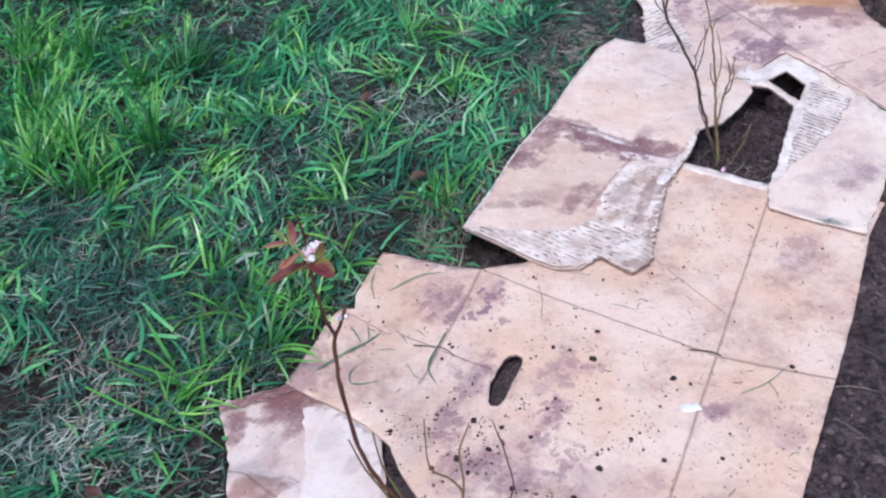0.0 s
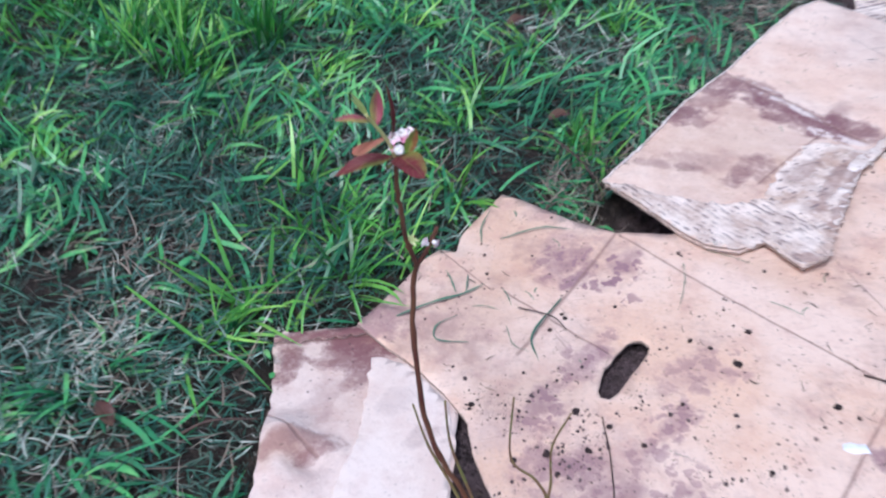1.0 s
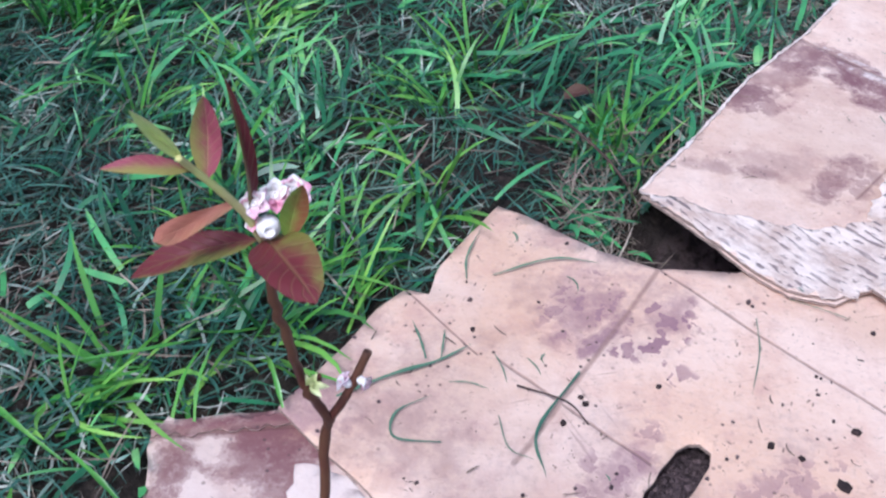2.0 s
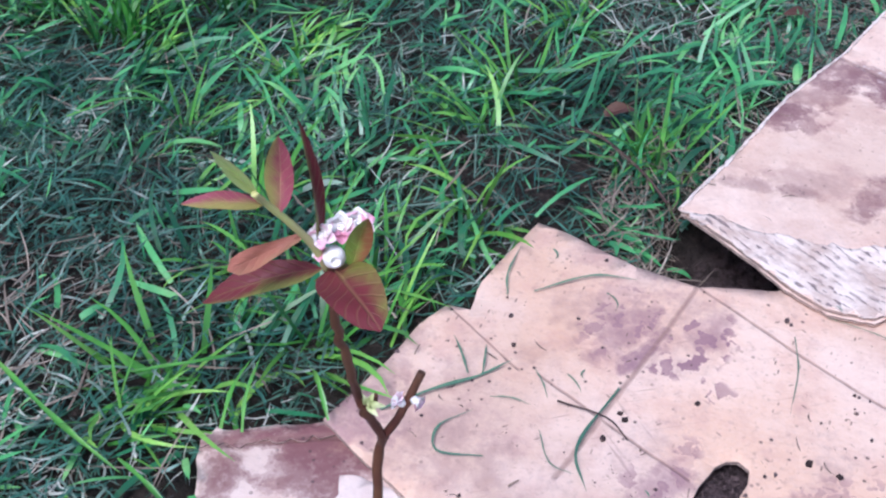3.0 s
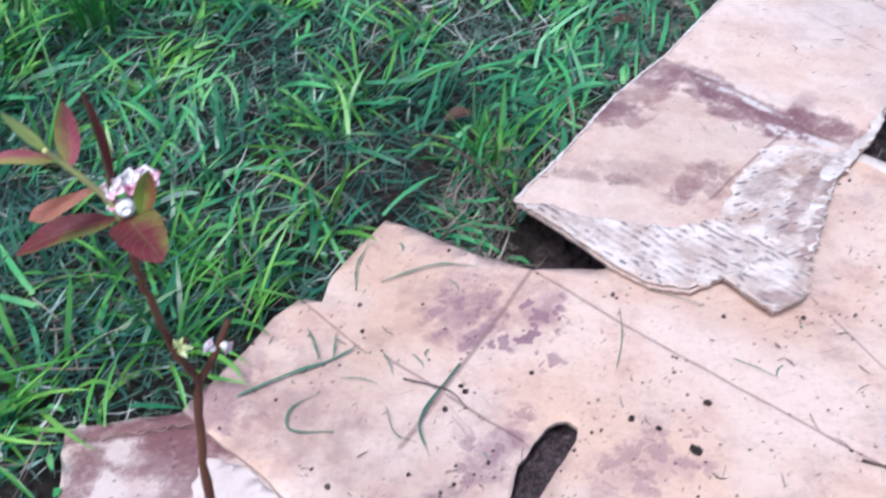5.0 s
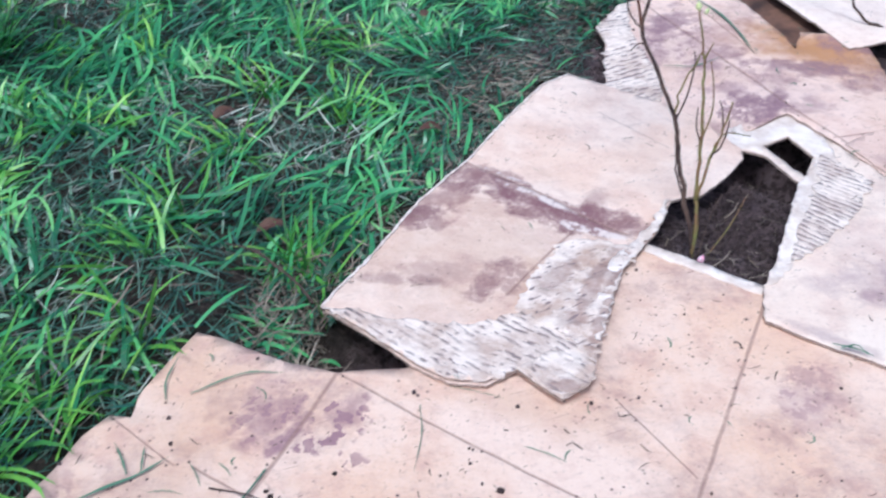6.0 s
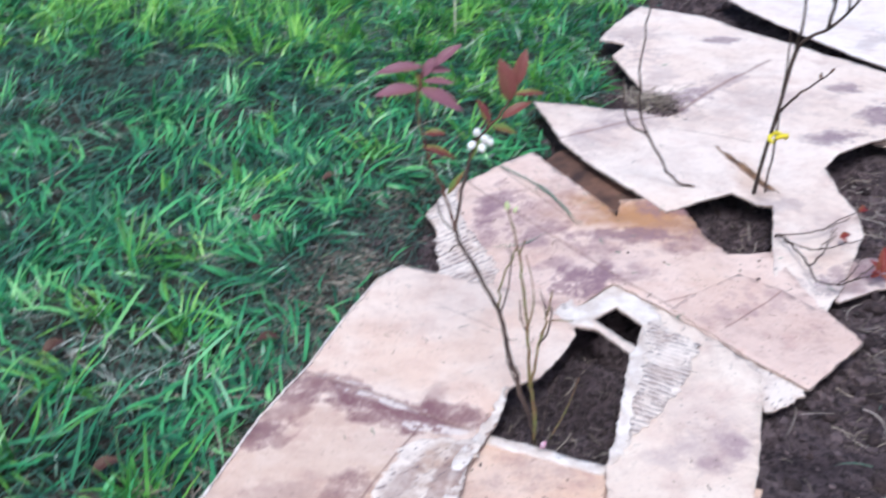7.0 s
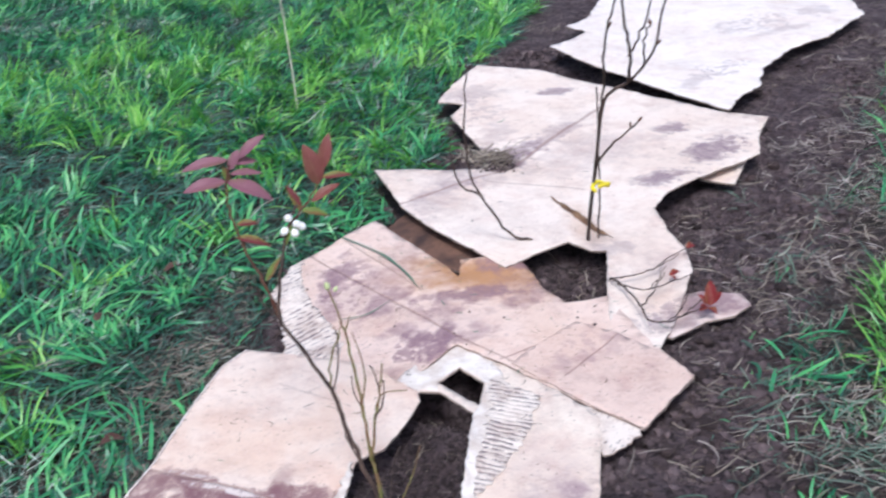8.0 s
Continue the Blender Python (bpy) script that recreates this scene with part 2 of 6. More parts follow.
# thatch and moss under the lawn, darkest stop lowered for the shade between blades
_lawn = SOIL.node("ShaderNodeAttribute", 2)
_lawn.node.attribute_name = "lawn"
_g = SOIL.ramp(SOIL.noise(45.0, detail=7.0, rough=0.75), [(0.32, (0.012, 0.012, 0.009)), (0.5, (0.05, 0.038, 0.029)), (0.68, (0.14, 0.098, 0.078))])
_far = SOIL.ramp(SOIL.noise(2.2, detail=8.0, rough=0.7), [(0.3, (0.018, 0.055, 0.026)), (0.7, (0.05, 0.125, 0.05))])
_r = SOIL.node("ShaderNodeAttribute", 2)
_r.node.attribute_name = "open_lawn"
_g = SOIL.mix(_r, _g, _far)
SOIL.colour(SOIL.mix(_lawn, _c, _g))
SOIL.bump(SOIL.math("MULTIPLY_ADD", SOIL.noise(55.0, detail=9.0, rough=0.78), 1.0, SOIL.math("MULTIPLY", SOIL.noise(220.0, detail=4.0), 0.5)), 1.0, 0.02)
SOIL = SOIL.m

PALE, TAN = (0.70, 0.525, 0.415), (0.65, 0.432, 0.302)
CARD_M = cardboard("cardboard_near", PALE, TAN,
    stains=[(0.03, 1.41, 62, 0.05, 0.016, 0.6), (0.012, 1.445, 75, 0.05, 0.018, 0.35), (0.045, 1.375, 58, 0.035, 0.008, 0.9), (0.105, 1.415, 40, 0.026, 0.018, 0.55), (-0.01, 1.50, 0, 0.03, 0.02, 0.35), (-0.19, 1.24, 30, 0.05, 0.03, 0.7),
            (-0.18, 1.30, 60, 0.06, 0.02, 0.4), (-0.13, 1.25, 30, 0.05, 0.03, 0.15), (0.0, 1.1, 20, 0.06, 0.03, 0.25), (0.08, 1.23, 60, 0.035, 0.02, 0.6), (0.03, 1.15, 70, 0.03, 0.015, 0.5), (0.18, 1.15, 60, 0.03, 0.015, 0.55),
            (0.05, 1.07, 10, 0.035, 0.025, 0.6), (0.14, 1.03, 0, 0.05, 0.03, 0.4), (0.09, 1.06, 40, 0.1, 0.06, 0.25), (0.20, 1.23, 20, 0.05, 0.03, 0.3), (0.41, 1.15, 10, 0.022, 0.02, 0.8), (0.51, 1.09, 70, 0.03, 0.02, 0.4),
            (0.62, 1.48, 60, 0.06, 0.03, 0.35), (0.25, 1.02, 0, 0.08, 0.04, 0.3)],
    creases=[(0.605, 1.65, 0.30, 0.93, 0.0026), (0.09, 1.473, 0.44, 1.256, 0.0022), (0.44, 1.256, 0.61, 1.20, 0.003), (0.09, 1.473, -0.01, 1.22, 0.003),
             (-0.042, 1.33, 0.1, 1.245, 0.002), (-0.141, 1.394, -0.06, 1.33, 0.0015), (0.40, 1.46, 0.47, 1.35, 0.0015)],
    # (0.31, 1.44) is the flap corner's orange shadow, painted on
    wet_shade=[(-0.05, 1.42, 60, 0.14, 0.07, 0.18), (-0.09, 1.27, 40, 0.15, 0.10, 0.3), (0.03, 1.17, 20, 0.12, 0.07, 0.2), (0.31, 1.44, -20, 0.12, 0.045, 0.3), (0.40, 1.60, 60, 0.10, 0.05, 0.18)], dirt=0.95, mud=(0.25, 0.138, 0.158), flow=0.62,
    blots=[(0.025, 1.42, 62, 0.06, 0.03, 0.75), (0.10, 1.405, 45, 0.042, 0.032, 1.0), (0.085, 1.37, 10, 0.036, 0.018, 0.95), (0.12, 1.345, -40, 0.03, 0.016, 0.8), (0.07, 1.24, 60, 0.06, 0.025, 0.7), (0.22, 1.24, 30, 0.07, 0.035, 0.55), (0.03, 1.14, 70, 0.04, 0.025, 0.8), (0.18, 1.15, 60, 0.05, 0.025, 0.7), (0.13, 1.06, 10, 0.12, 0.05, 0.6), (0.62, 1.50, 60, 0.06, 0.03, 0.5)])
CARD_L = cardboard("cardboard_white_side", (0.675, 0.55, 0.475), (0.57, 0.425, 0.345),
    stains=[(-0.277, 1.155, 20, 0.020, 0.035, 0.9), (-0.205, 1.185, 10, 0.045, 0.035, 0.85), (-0.245, 1.208, 22, 0.09, 0.012, 1.0), (-0.185, 1.205, 15, 0.05, 0.02, 0.95), (-0.19, 1.16, 70, 0.03, 0.02, 0.6),
            (-0.235, 1.03, 20, 0.04, 0.02, 0.6), (-0.205, 1.025, 35, 0.03, 0.010, 0.7), (-0.22, 1.11, 80, 0.05, 0.02, 0.3)],
    creases=[(-0.31, 1.182, -0.19, 1.222, 0.004), (-0.28, 1.07, -0.2, 1.02, 0.003)], wet_shade=[(-0.19, 1.215, 15, 0.05, 0.015, 0.7), (-0.245, 1.02, 20, 0.05, 0.03, 0.5)], dirt=0.7, mud=(0.185, 0.082, 0.082))
PEELED = cardboard("cardboard_peeled", (0.71, 0.60, 0.525), (0.65, 0.525, 0.445), stains=[(-0.14, 1.12, 60, 0.03, 0.02, 0.2), (-0.1, 1.07, 40, 0.03, 0.012, 0.3)], dirt=0.2)
CARD_F = cardboard("cardboard_flap", (0.735, 0.585, 0.48), (0.68, 0.49, 0.375),
    stains=[(0.165, 1.78, 30, 0.04, 0.024, 0.85), (0.25, 1.885, -28, 0.10, 0.034, 0.9), (0.335, 1.825, -32, 0.09, 0.032, 0.95), (0.42, 1.80, -15, 0.08, 0.036, 0.9), (0.20, 1.83, 40, 0.05, 0.025, 0.6), (0.415, 1.85, 0, 0.02, 0.03, 0.4), (0.24, 1.79, 40, 0.06, 0.03, 0.15), (0.36, 1.68, 60, 0.05, 0.03, 0.35), (0.24, 1.70, 30, 0.19, 0.13, 0.1), (0.2, 1.66, 0, 0.06, 0.03, 0.3),
            (0.26, 1.645, 55, 0.045, 0.018, 0.6), (0.13, 1.635, 10, 0.03, 0.012, 0.45), (0.18, 1.64, 0, 0.02, 0.012, 0.5), (0.20, 1.87, 20, 0.03, 0.02, 0.55)],
    wet_shade=[(0.24, 1.70, 40, 0.20, 0.14, 0.3), (0.34, 1.67, 60, 0.09, 0.04, 0.4), (0.42, 1.78, 40, 0.05, 0.03, 0.35)],
    creases=[(0.22, 1.93, 0.45, 1.77, 0.004), (0.385, 1.79, 0.28, 1.62, 0.002), (0.44, 2.1, 0.54, 2.0, 0.001)], dirt=0.4, mud=(0.19, 0.092, 0.10), soft=0.12,
    scuffs=[(0.33, 1.845, -30, 0.07, 0.012, 0.8), (0.405, 1.775, -20, 0.06, 0.012, 0.8), (0.27, 1.90, -28, 0.06, 0.006, 0.5)], blots=[(0.35, 1.80, -30, 0.09, 0.03, 0.6), (0.18, 1.77, 30, 0.05, 0.03, 0.7), (0.27, 1.65, 50, 0.06, 0.03, 0.5)])
CARD_K = cardboard("cardboard_panel", (0.735, 0.61, 0.50), (0.69, 0.54, 0.435),
    stains=[(0.75, 1.665, 20, 0.035, 0.02, 0.6), (0.79, 1.70, 40, 0.025, 0.02, 0.7), (0.67, 1.58, -30, 0.05, 0.012, 0.5), (0.70, 1.70, 30, 0.05, 0.02, 0.3), (0.78, 1.78, 0, 0.06, 0.05, 0.2), (0.765, 1.70, 20, 0.07, 0.04, 0.4)], dirt=0.6, mud=(0.30, 0.20, 0.215), soft=0.8)
CARD_E = cardboard("cardboard_middle", (0.70, 0.525, 0.435), (0.635, 0.45, 0.35),
    # (0.935, 2.40) is dirt plus painted shade from the white sheet's overhang
    stains=[(0.605, 2.47, 65, 0.08, 0.036, 0.8), (0.575, 2.42, 80, 0.05, 0.02, 0.6), (0.66, 2.33, 30, 0.06, 0.03, 0.6), (0.735, 2.17, 60, 0.04, 0.018, 0.9), (0.66, 2.22, 10, 0.04, 0.02, 0.6), (0.78, 2.16, 0, 0.05, 0.03, 0.5), (0.69, 2.165, 30, 0.03, 0.026, 0.95), (0.71, 2.125, 10, 0.035, 0.03, 0.9), (0.82, 2.30, 0, 0.09, 0.03, 0.75), (0.56, 2.33, 80, 0.05, 0.02, 0.5), (0.72, 2.22, 0, 0.13, 0.08, 0.15), (0.935, 2.40, -20, 0.06, 0.045, 0.8), (0.68, 2.40, 60, 0.12, 0.05, 0.3),
            (0.632, 2.08, 10, 0.05, 0.03, 0.4), (0.90, 2.25, 20, 0.06, 0.025, 0.4), (0.75, 2.25, 0, 0.05, 0.03, 0.25)],
    creases=[(0.565, 2.585, 0.76, 2.145, 0.0035), (0.64, 2.65, 0.74, 2.34, 0.002), (0.80, 2.06, 0.95, 2.12, 0.0025), (0.76, 2.145, 0.945, 1.845, 0.003)],
    # (0.93, 2.385) paints the shade under the white sheet's edge
    wet_shade=[(0.88, 2.36, -18, 0.19, 0.11, 0.95), (0.80, 2.42, -40, 0.09, 0.04, 0.7), (0.93, 2.385, 20, 0.07, 0.06, 0.95)], dirt=0.75, mud=(0.23, 0.135, 0.155), soft=0.1,
    blots=[(0.70, 2.15, 20, 0.08, 0.05, 0.9), (0.62, 2.42, 70, 0.14, 0.05, 0.6), (0.78, 2.28, 10, 0.10, 0.05, 0.5), (0.93, 2.28, 0, 0.08, 0.06, 0.5)])
CARD_P = cardboard("cardboard_fold", (0.65, 0.475, 0.39), (0.59, 0.41, 0.325), stains=[(0.90, 2.02, 20, 0.05, 0.02, 0.4), (1.0, 2.06, 40, 0.06, 0.03, 0.4)], creases=[(0.885, 1.985, 1.02, 2.085, 0.0022)], blots=[(0.95, 2.06, 30, 0.08, 0.04, 0.35)], dirt=0.8, mud=(0.26, 0.16, 0.17), soft=0.4)
CARD_D = cardboard("cardboard_white", (0.75, 0.625, 0.53), (0.71, 0.565, 0.465),
    stains=[(1.59, 2.83, 40, 0.10, 0.05, 0.85), (1.371, 2.676, 20, 0.06, 0.03, 0.7), (1.566, 3.0, 30, 0.06, 0.03, 0.7), (1.398, 3.405, 0, 0.06, 0.035, 0.7), (1.13, 2.96, 45, 0.12, 0.03, 0.7), (1.25, 3.04, 45, 0.16, 0.03, 0.5), (1.0, 2.84, 30, 0.12, 0.03, 0.35), (0.92, 2.78, 30, 0.14, 0.02, 0.3), (1.13, 2.11, 20, 0.05, 0.03, 0.5), (1.22, 2.14, 10, 0.05, 0.02, 0.5), (1.36, 2.68, 10, 0.06, 0.025, 0.5), (1.40, 3.40, 0, 0.05, 0.03, 0.5), (1.14, 2.97, 40, 0.09, 0.05, 0.5), (1.57, 3.0, 30, 0.04, 0.025, 0.6),
            (1.05, 2.96, 0, 0.05, 0.05, 0.7), (1.02, 2.80, 20, 0.06, 0.03, 0.3), (1.13, 2.38, 0, 0.05, 0.03, 0.4), (1.13, 3.1, 60, 0.1, 0.04, 0.35), (1.3, 2.9, 20, 0.2, 0.1, 0.25), (0.88, 2.75, 60, 0.15, 0.05, 0.3), (1.2, 2.3, 60, 0.05, 0.03, 0.2), (1.15, 3.45, 30, 0.1, 0.08, 0.35)],
    creases=[(0.774, 2.703, 1.096, 2.882, 0.005), (1.096, 2.882, 1.47, 3.23, 0.007), (1.0, 2.8, 1.2, 2.68, 0.003)], dirt=0.45, mud=(0.24, 0.165, 0.185), soft=0.15,
    # (1.13, 2.50) puts the tan shading beside the cut into the colour
    wet_shade=[(1.13, 2.50, 80, 0.12, 0.05, 0.35), (0.98, 3.0, 30, 0.2, 0.14, 0.18), (1.15, 2.2, 60, 0.1, 0.06, 0.15)], blots=[(1.62, 2.84, 35, 0.12, 0.06, 0.9), (1.40, 2.68, 20, 0.09, 0.05, 0.7), (1.1, 3.3, 30, 0.12, 0.12, 0.4), (1.15, 2.12, 20, 0.1, 0.05, 0.6)])
CARD_G = cardboard("cardboard_white_far", (0.76, 0.67, 0.605), (0.72, 0.61, 0.535),
    stains=[(2.36, 3.80, 20, 0.12, 0.03, 0.35), (1.8, 3.35, 40, 0.1, 0.03, 0.35), (2.6, 4.0, 30, 0.1, 0.05, 0.4)], dirt=0.35, mud=(0.24, 0.17, 0.19), blots=[(1.95, 3.45, 30, 0.14, 0.06, 0.6), (2.3, 3.9, 20, 0.2, 0.1, 0.5)])
CARD_T = cardboard("cardboard_muddy", (0.66, 0.53, 0.47), (0.54, 0.40, 0.34),
    stains=[(1.25, 2.15, 0, 0.06, 0.05, 0.9), (1.20, 2.17, 20, 0.06, 0.03, 0.6), (1.15, 2.10, 20, 0.05, 0.02, 0.5)], dirt=0.9, mud=(0.25, 0.155, 0.165), soft=0.3)
# lip's brown liner, kept dark to stand for shade along the cut
LINER = plain("brown_liner", (0.08, 0.043, 0.027), (0.30, 0.175, 0.10), 22.0, 0.85, 0.5, 0.002)
# brown liner darkened to hold the shade beneath the overhanging sheet
LINER_SHADED = plain("shaded_brown_liner", (0.045, 0.027, 0.023), (0.17, 0.09, 0.06), 16.0, 0.7, 0.6, 0.003)
CARD_EDGE = Mat("cardboard_edge", 0.9)
_z = CARD_EDGE.node("ShaderNodeSeparateXYZ", 2, Vector=CARD_EDGE.pos())
_w = CARD_EDGE.math("FRACT", CARD_EDGE.math("MULTIPLY", CARD_EDGE.math("ADD", _z, CARD_EDGE.math("MULTIPLY", CARD_EDGE.noise(25.0), 0.01)), 420.0))
CARD_EDGE.colour(CARD_EDGE.mix(CARD_EDGE.range(_w, 0.3, 0.6), (0.12, 0.08, 0.066), (0.44, 0.33, 0.275)))
CARD_EDGE = CARD_EDGE.m
TORN_F = torn_paper("torn_ply_dashed", -36, 0.0104, 0.15, [(0.345, 1.452, 0, 0.04, 0.014, 0.6), (0.39, 1.57, 75, 0.09, 0.009, 0.65), (0.34, 1.64, 60, 0.03, 0.02, 0.35), (0.40, 1.68, 60, 0.05, 0.015, 0.5)], tan=0.4)
TORN_S = torn_paper("torn_ply_scrap", 48, 0.009, -0.35, tan=0.3)
TORN_R = torn_paper("torn_ply_crumpled", 30, 0.0078, -0.25, [(0.40, 1.60, 72, 0.10, 0.012, 0.6), (0.415, 1.68, 70, 0.06, 0.02, 0.5), (0.345, 1.66, 60, 0.06, 0.018, 0.45), (0.36, 1.58, 40, 0.03, 0.015, 0.4), (0.38, 1.63, 70, 0.09, 0.012, 0.5)], tan=0.75)
TORN_K = torn_paper("torn_ply_lined", -33, 0.0115, 0.55, tan=0.15)
TORN_E = torn_paper("torn_ply_ribbed", 34, 0.012, 0.3, tan=0.2)
TORN_WHITE = plain("torn_white_paper", (0.77, 0.69, 0.62), (0.56, 0.45, 0.375), 30.0, 0.9, 0.8, 0.003)

GREEN = blade_material("grass_green", [(0.0, (0.008, 0.05, 0.026)), (0.3, (0.024, 0.14, 0.062)), (0.6, (0.062, 0.31, 0.12)), (0.85, (0.13, 0.50, 0.15)), (1.0, (0.26, 0.60, 0.20))], 0.36)
BRIGHT = blade_material("grass_bright", [(0.0, (0.022, 0.12, 0.028)), (0.5, (0.11, 0.38, 0.05)), (1.0, (0.34, 0.66, 0.11))], 0.38)
TALL_GREEN = blade_material("grass_tall", [(0.0, (0.006, 0.045, 0.014)), (0.5, (0.032, 0.20, 0.03)), (0.85, (0.10, 0.38, 0.045)), (1.0, (0.26, 0.54, 0.09))], 0.38)
# whitish top stops here and in THATCH paint sheen on single blades
MOWN = blade_material("grass_mown", [(0.0, (0.008, 0.026, 0.021)), (0.3, (0.026, 0.09, 0.065)), (0.52, (0.055, 0.20, 0.135)), (0.7, (0.075, 0.21, 0.15)), (0.84, (0.12, 0.20, 0.15)), (0.94, (0.25, 0.34, 0.27)), (1.0, (0.60, 0.62, 0.52))], 0.4)
THATCH = blade_material("grass_thatch", [(0.0, (0.008, 0.026, 0.018)), (0.25, (0.021, 0.075, 0.050)), (0.5, (0.046, 0.155, 0.098)), (0.7, (0.085, 0.20, 0.13)), (0.86, (0.14, 0.20, 0.145)), (0.95, (0.28, 0.29, 0.23)), (1.0, (0.50, 0.50, 0.43))], 0.5)
DRY = blade_material("dry_straw", [(0.0, (0.10, 0.075, 0.06)), (0.5, (0.26, 0.20, 0.15)), (1.0, (0.50, 0.42, 0.33))], 0.7)
TORN_GRASS = blade_material("grass_torn", [(0.0, (0.045, 0.085, 0.06)), (0.4, (0.10, 0.18, 0.125)), (0.75, (0.20, 0.25, 0.18)), (1.0, (0.46, 0.45, 0.36))], 0.5)
PALE_ROOT = blade_material("pale_root", [(0.0, (0.20, 0.155, 0.125)), (0.6, (0.40, 0.33, 0.28)), (1.0, (0.60, 0.52, 0.46))], 0.7)
DRY_DARK = blade_material("dark_straw", [(0.0, (0.03, 0.02, 0.016)), (0.6, (0.10, 0.068, 0.05)), (1.0, (0.24, 0.17, 0.12))], 0.75)
WILTED = plain("wilted_grass", (0.045, 0.13, 0.085), (0.13, 0.22, 0.13), 40.0, 0.6, 0.4, 0.001, per="object")
BARK_RED = plain("red_brown_bark", (0.075, 0.020, 0.018), (0.13, 0.060, 0.032), 26.0, 0.55, 0.4)
BARK_GREEN = plain("green_brown_bark", (0.16, 0.17, 0.05), (0.17, 0.085, 0.05), 60.0, 0.6, 0.4)
BARK_DARK = plain("dark_bark", (0.035, 0.022, 0.02), (0.10, 0.065, 0.05), 90.0, 0.7, 0.5)
SHOOT = plain("green_shoot", (0.50, 0.55, 0.17), (0.56, 0.50, 0.22), 60.0, 0.5, 0.2)
BUD = plain("pale_bud", (0.50, 0.56, 0.24), (0.66, 0.68, 0.40), 90.0, 0.55, 0.2)
WHITE_PETAL = plain("white_petal", (0.86, 0.85, 0.80), (0.80, 0.74, 0.70), 150.0, 0.5, 0.2)
PINK_PETAL = plain("pink_petal", (0.76, 0.27, 0.40), (0.86, 0.70, 0.74), 160.0, 0.5, 0.3)
YELLOW = plain("yellow_plastic", (0.80, 0.66, 0.02), (0.75, 0.58, 0.03), 40.0, 0.4, 0.1)
# near-white base holds the glare on the crumpled scrap
PLASTIC = plain("white_plastic_scrap", (0.85, 0.85, 0.86), (0.6, 0.62, 0.64), 90.0, 0.15, 0.6, 0.002)
CLOD = plain("soil_clod", (0.018, 0.012, 0.012), (0.07, 0.046, 0.042), 130.0, 0.95, 0.9, 0.003, per="object")
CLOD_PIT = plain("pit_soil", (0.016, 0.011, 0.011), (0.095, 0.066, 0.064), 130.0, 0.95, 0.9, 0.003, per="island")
CLODS = plain("soil_lumps", (0.030, 0.020, 0.021), (0.165, 0.118, 0.116), 130.0, 0.95, 0.9, 0.003, per="island")


def leaf_material(name, red, green, share):
    """A young blueberry leaf: red over green, with a paler midrib and side veins."""
    m = Mat(name, 0.42)
    a = m.node("ShaderNodeAttribute", 1)
    a.node.attribute_name = "leaf_uv"
    n = m.t.nodes.new("ShaderNodeSeparateXYZ")
    m.put(n.inputs[0], a)
    s, u = n.outputs[0], n.outputs[1]
    f = m.math("ADD", m.math("MULTIPLY_ADD", m.noise(70.0, detail=4.0), 1.1, share - 0.55), m.math("MULTIPLY_ADD", m.chance(), 0.16, -0.08))
    f = m.math("ADD", f, m.math("ADD", m.math("MULTIPLY", u, 0.4), m.math("MULTIPLY_ADD", s, 0.3, -0.15)))
    c = m.mix(m.range(f, 0.25, 0.8), green, red)
    au = m.math("ABSOLUTE", u)
    rib = m.range(au, 0.10, 0.02)
    ph = m.math("FRACT", m.math("SUBTRACT", m.math("MULTIPLY", s, 8.0), m.math("MULTIPLY", au, 1.7)))
    vein = m.range(m.math("ABSOLUTE", m.math("SUBTRACT", ph, 0.5)), 0.14, 0.03)
    v = m.math("MAXIMUM", rib, m.math("MULTIPLY", vein, 0.55))
    c = m.mix(m.math("MULTIPLY", v, 0.16), c, tuple(min(1, k * 1.6 + 0.05) for k in green))
    m.colour(c)
    m.bump(m.math("SUBTRACT", m.noise(200.0, detail=3.0), m.math("MULTIPLY", v, 1.2)), 0.5, 0.0008)
    out = m.t.nodes["Material Output"]
    tr = m.t.nodes.new("ShaderNodeBsdfTranslucent")
    m.put(tr.inputs[0], c)
    mx = m.t.nodes.new("ShaderNodeMixShader")
    mx.inputs[0].default_value = 0.25
    m.t.links.new(m.b.outputs[0], mx.inputs[1])
    m.t.links.new(tr.outputs[0], mx.inputs[2])
    m.t.links.new(mx.outputs[0], out.inputs[0])
    return m.m


LEAF_RED = leaf_material("leaf_maroon", (0.155, 0.030, 0.036), (0.21, 0.21, 0.05), 0.72)
# purple raised towards lilac to carry the sky's sheen
LEAF_PURPLE = leaf_material("leaf_purple", (0.25, 0.105, 0.135), (0.22, 0.11, 0.09), 0.85)
LEAF_GREEN = leaf_material("leaf_olive", (0.20, 0.10, 0.04), (0.15, 0.21, 0.05), 0.5)
LEAF_PINK = leaf_material("leaf_pink", (0.34, 0.085, 0.115), (0.38, 0.33, 0.10), 0.6)
LEAF_BROWN = leaf_material("leaf_brown", (0.28, 0.115, 0.05), (0.26, 0.38, 0.07), 0.5)
LEAF_UNDER = leaf_material("leaf_underside", (0.40, 0.15, 0.10), (0.42, 0.22, 0.12), 0.8)
LEAF_PALE = leaf_material("leaf_pale", (0.70, 0.64, 0.34), (0.66, 0.76, 0.27), 0.15)
LEAF_SCARLET = leaf_material("leaf_scarlet", (0.21, 0.022, 0.022), (0.24, 0.085, 0.045), 0.65)
LEAF_CRIMSON = leaf_material("leaf_crimson", (0.21, 0.066, 0.055), (0.22, 0.10, 0.06), 0.8)


# ---- shape helpers ----
def lattice(ix, iy, seed):
    h = np.sin(ix * 127.1 + iy * 311.7 + seed * 74.7) * 43758.5453
    return h - np.floor(h)


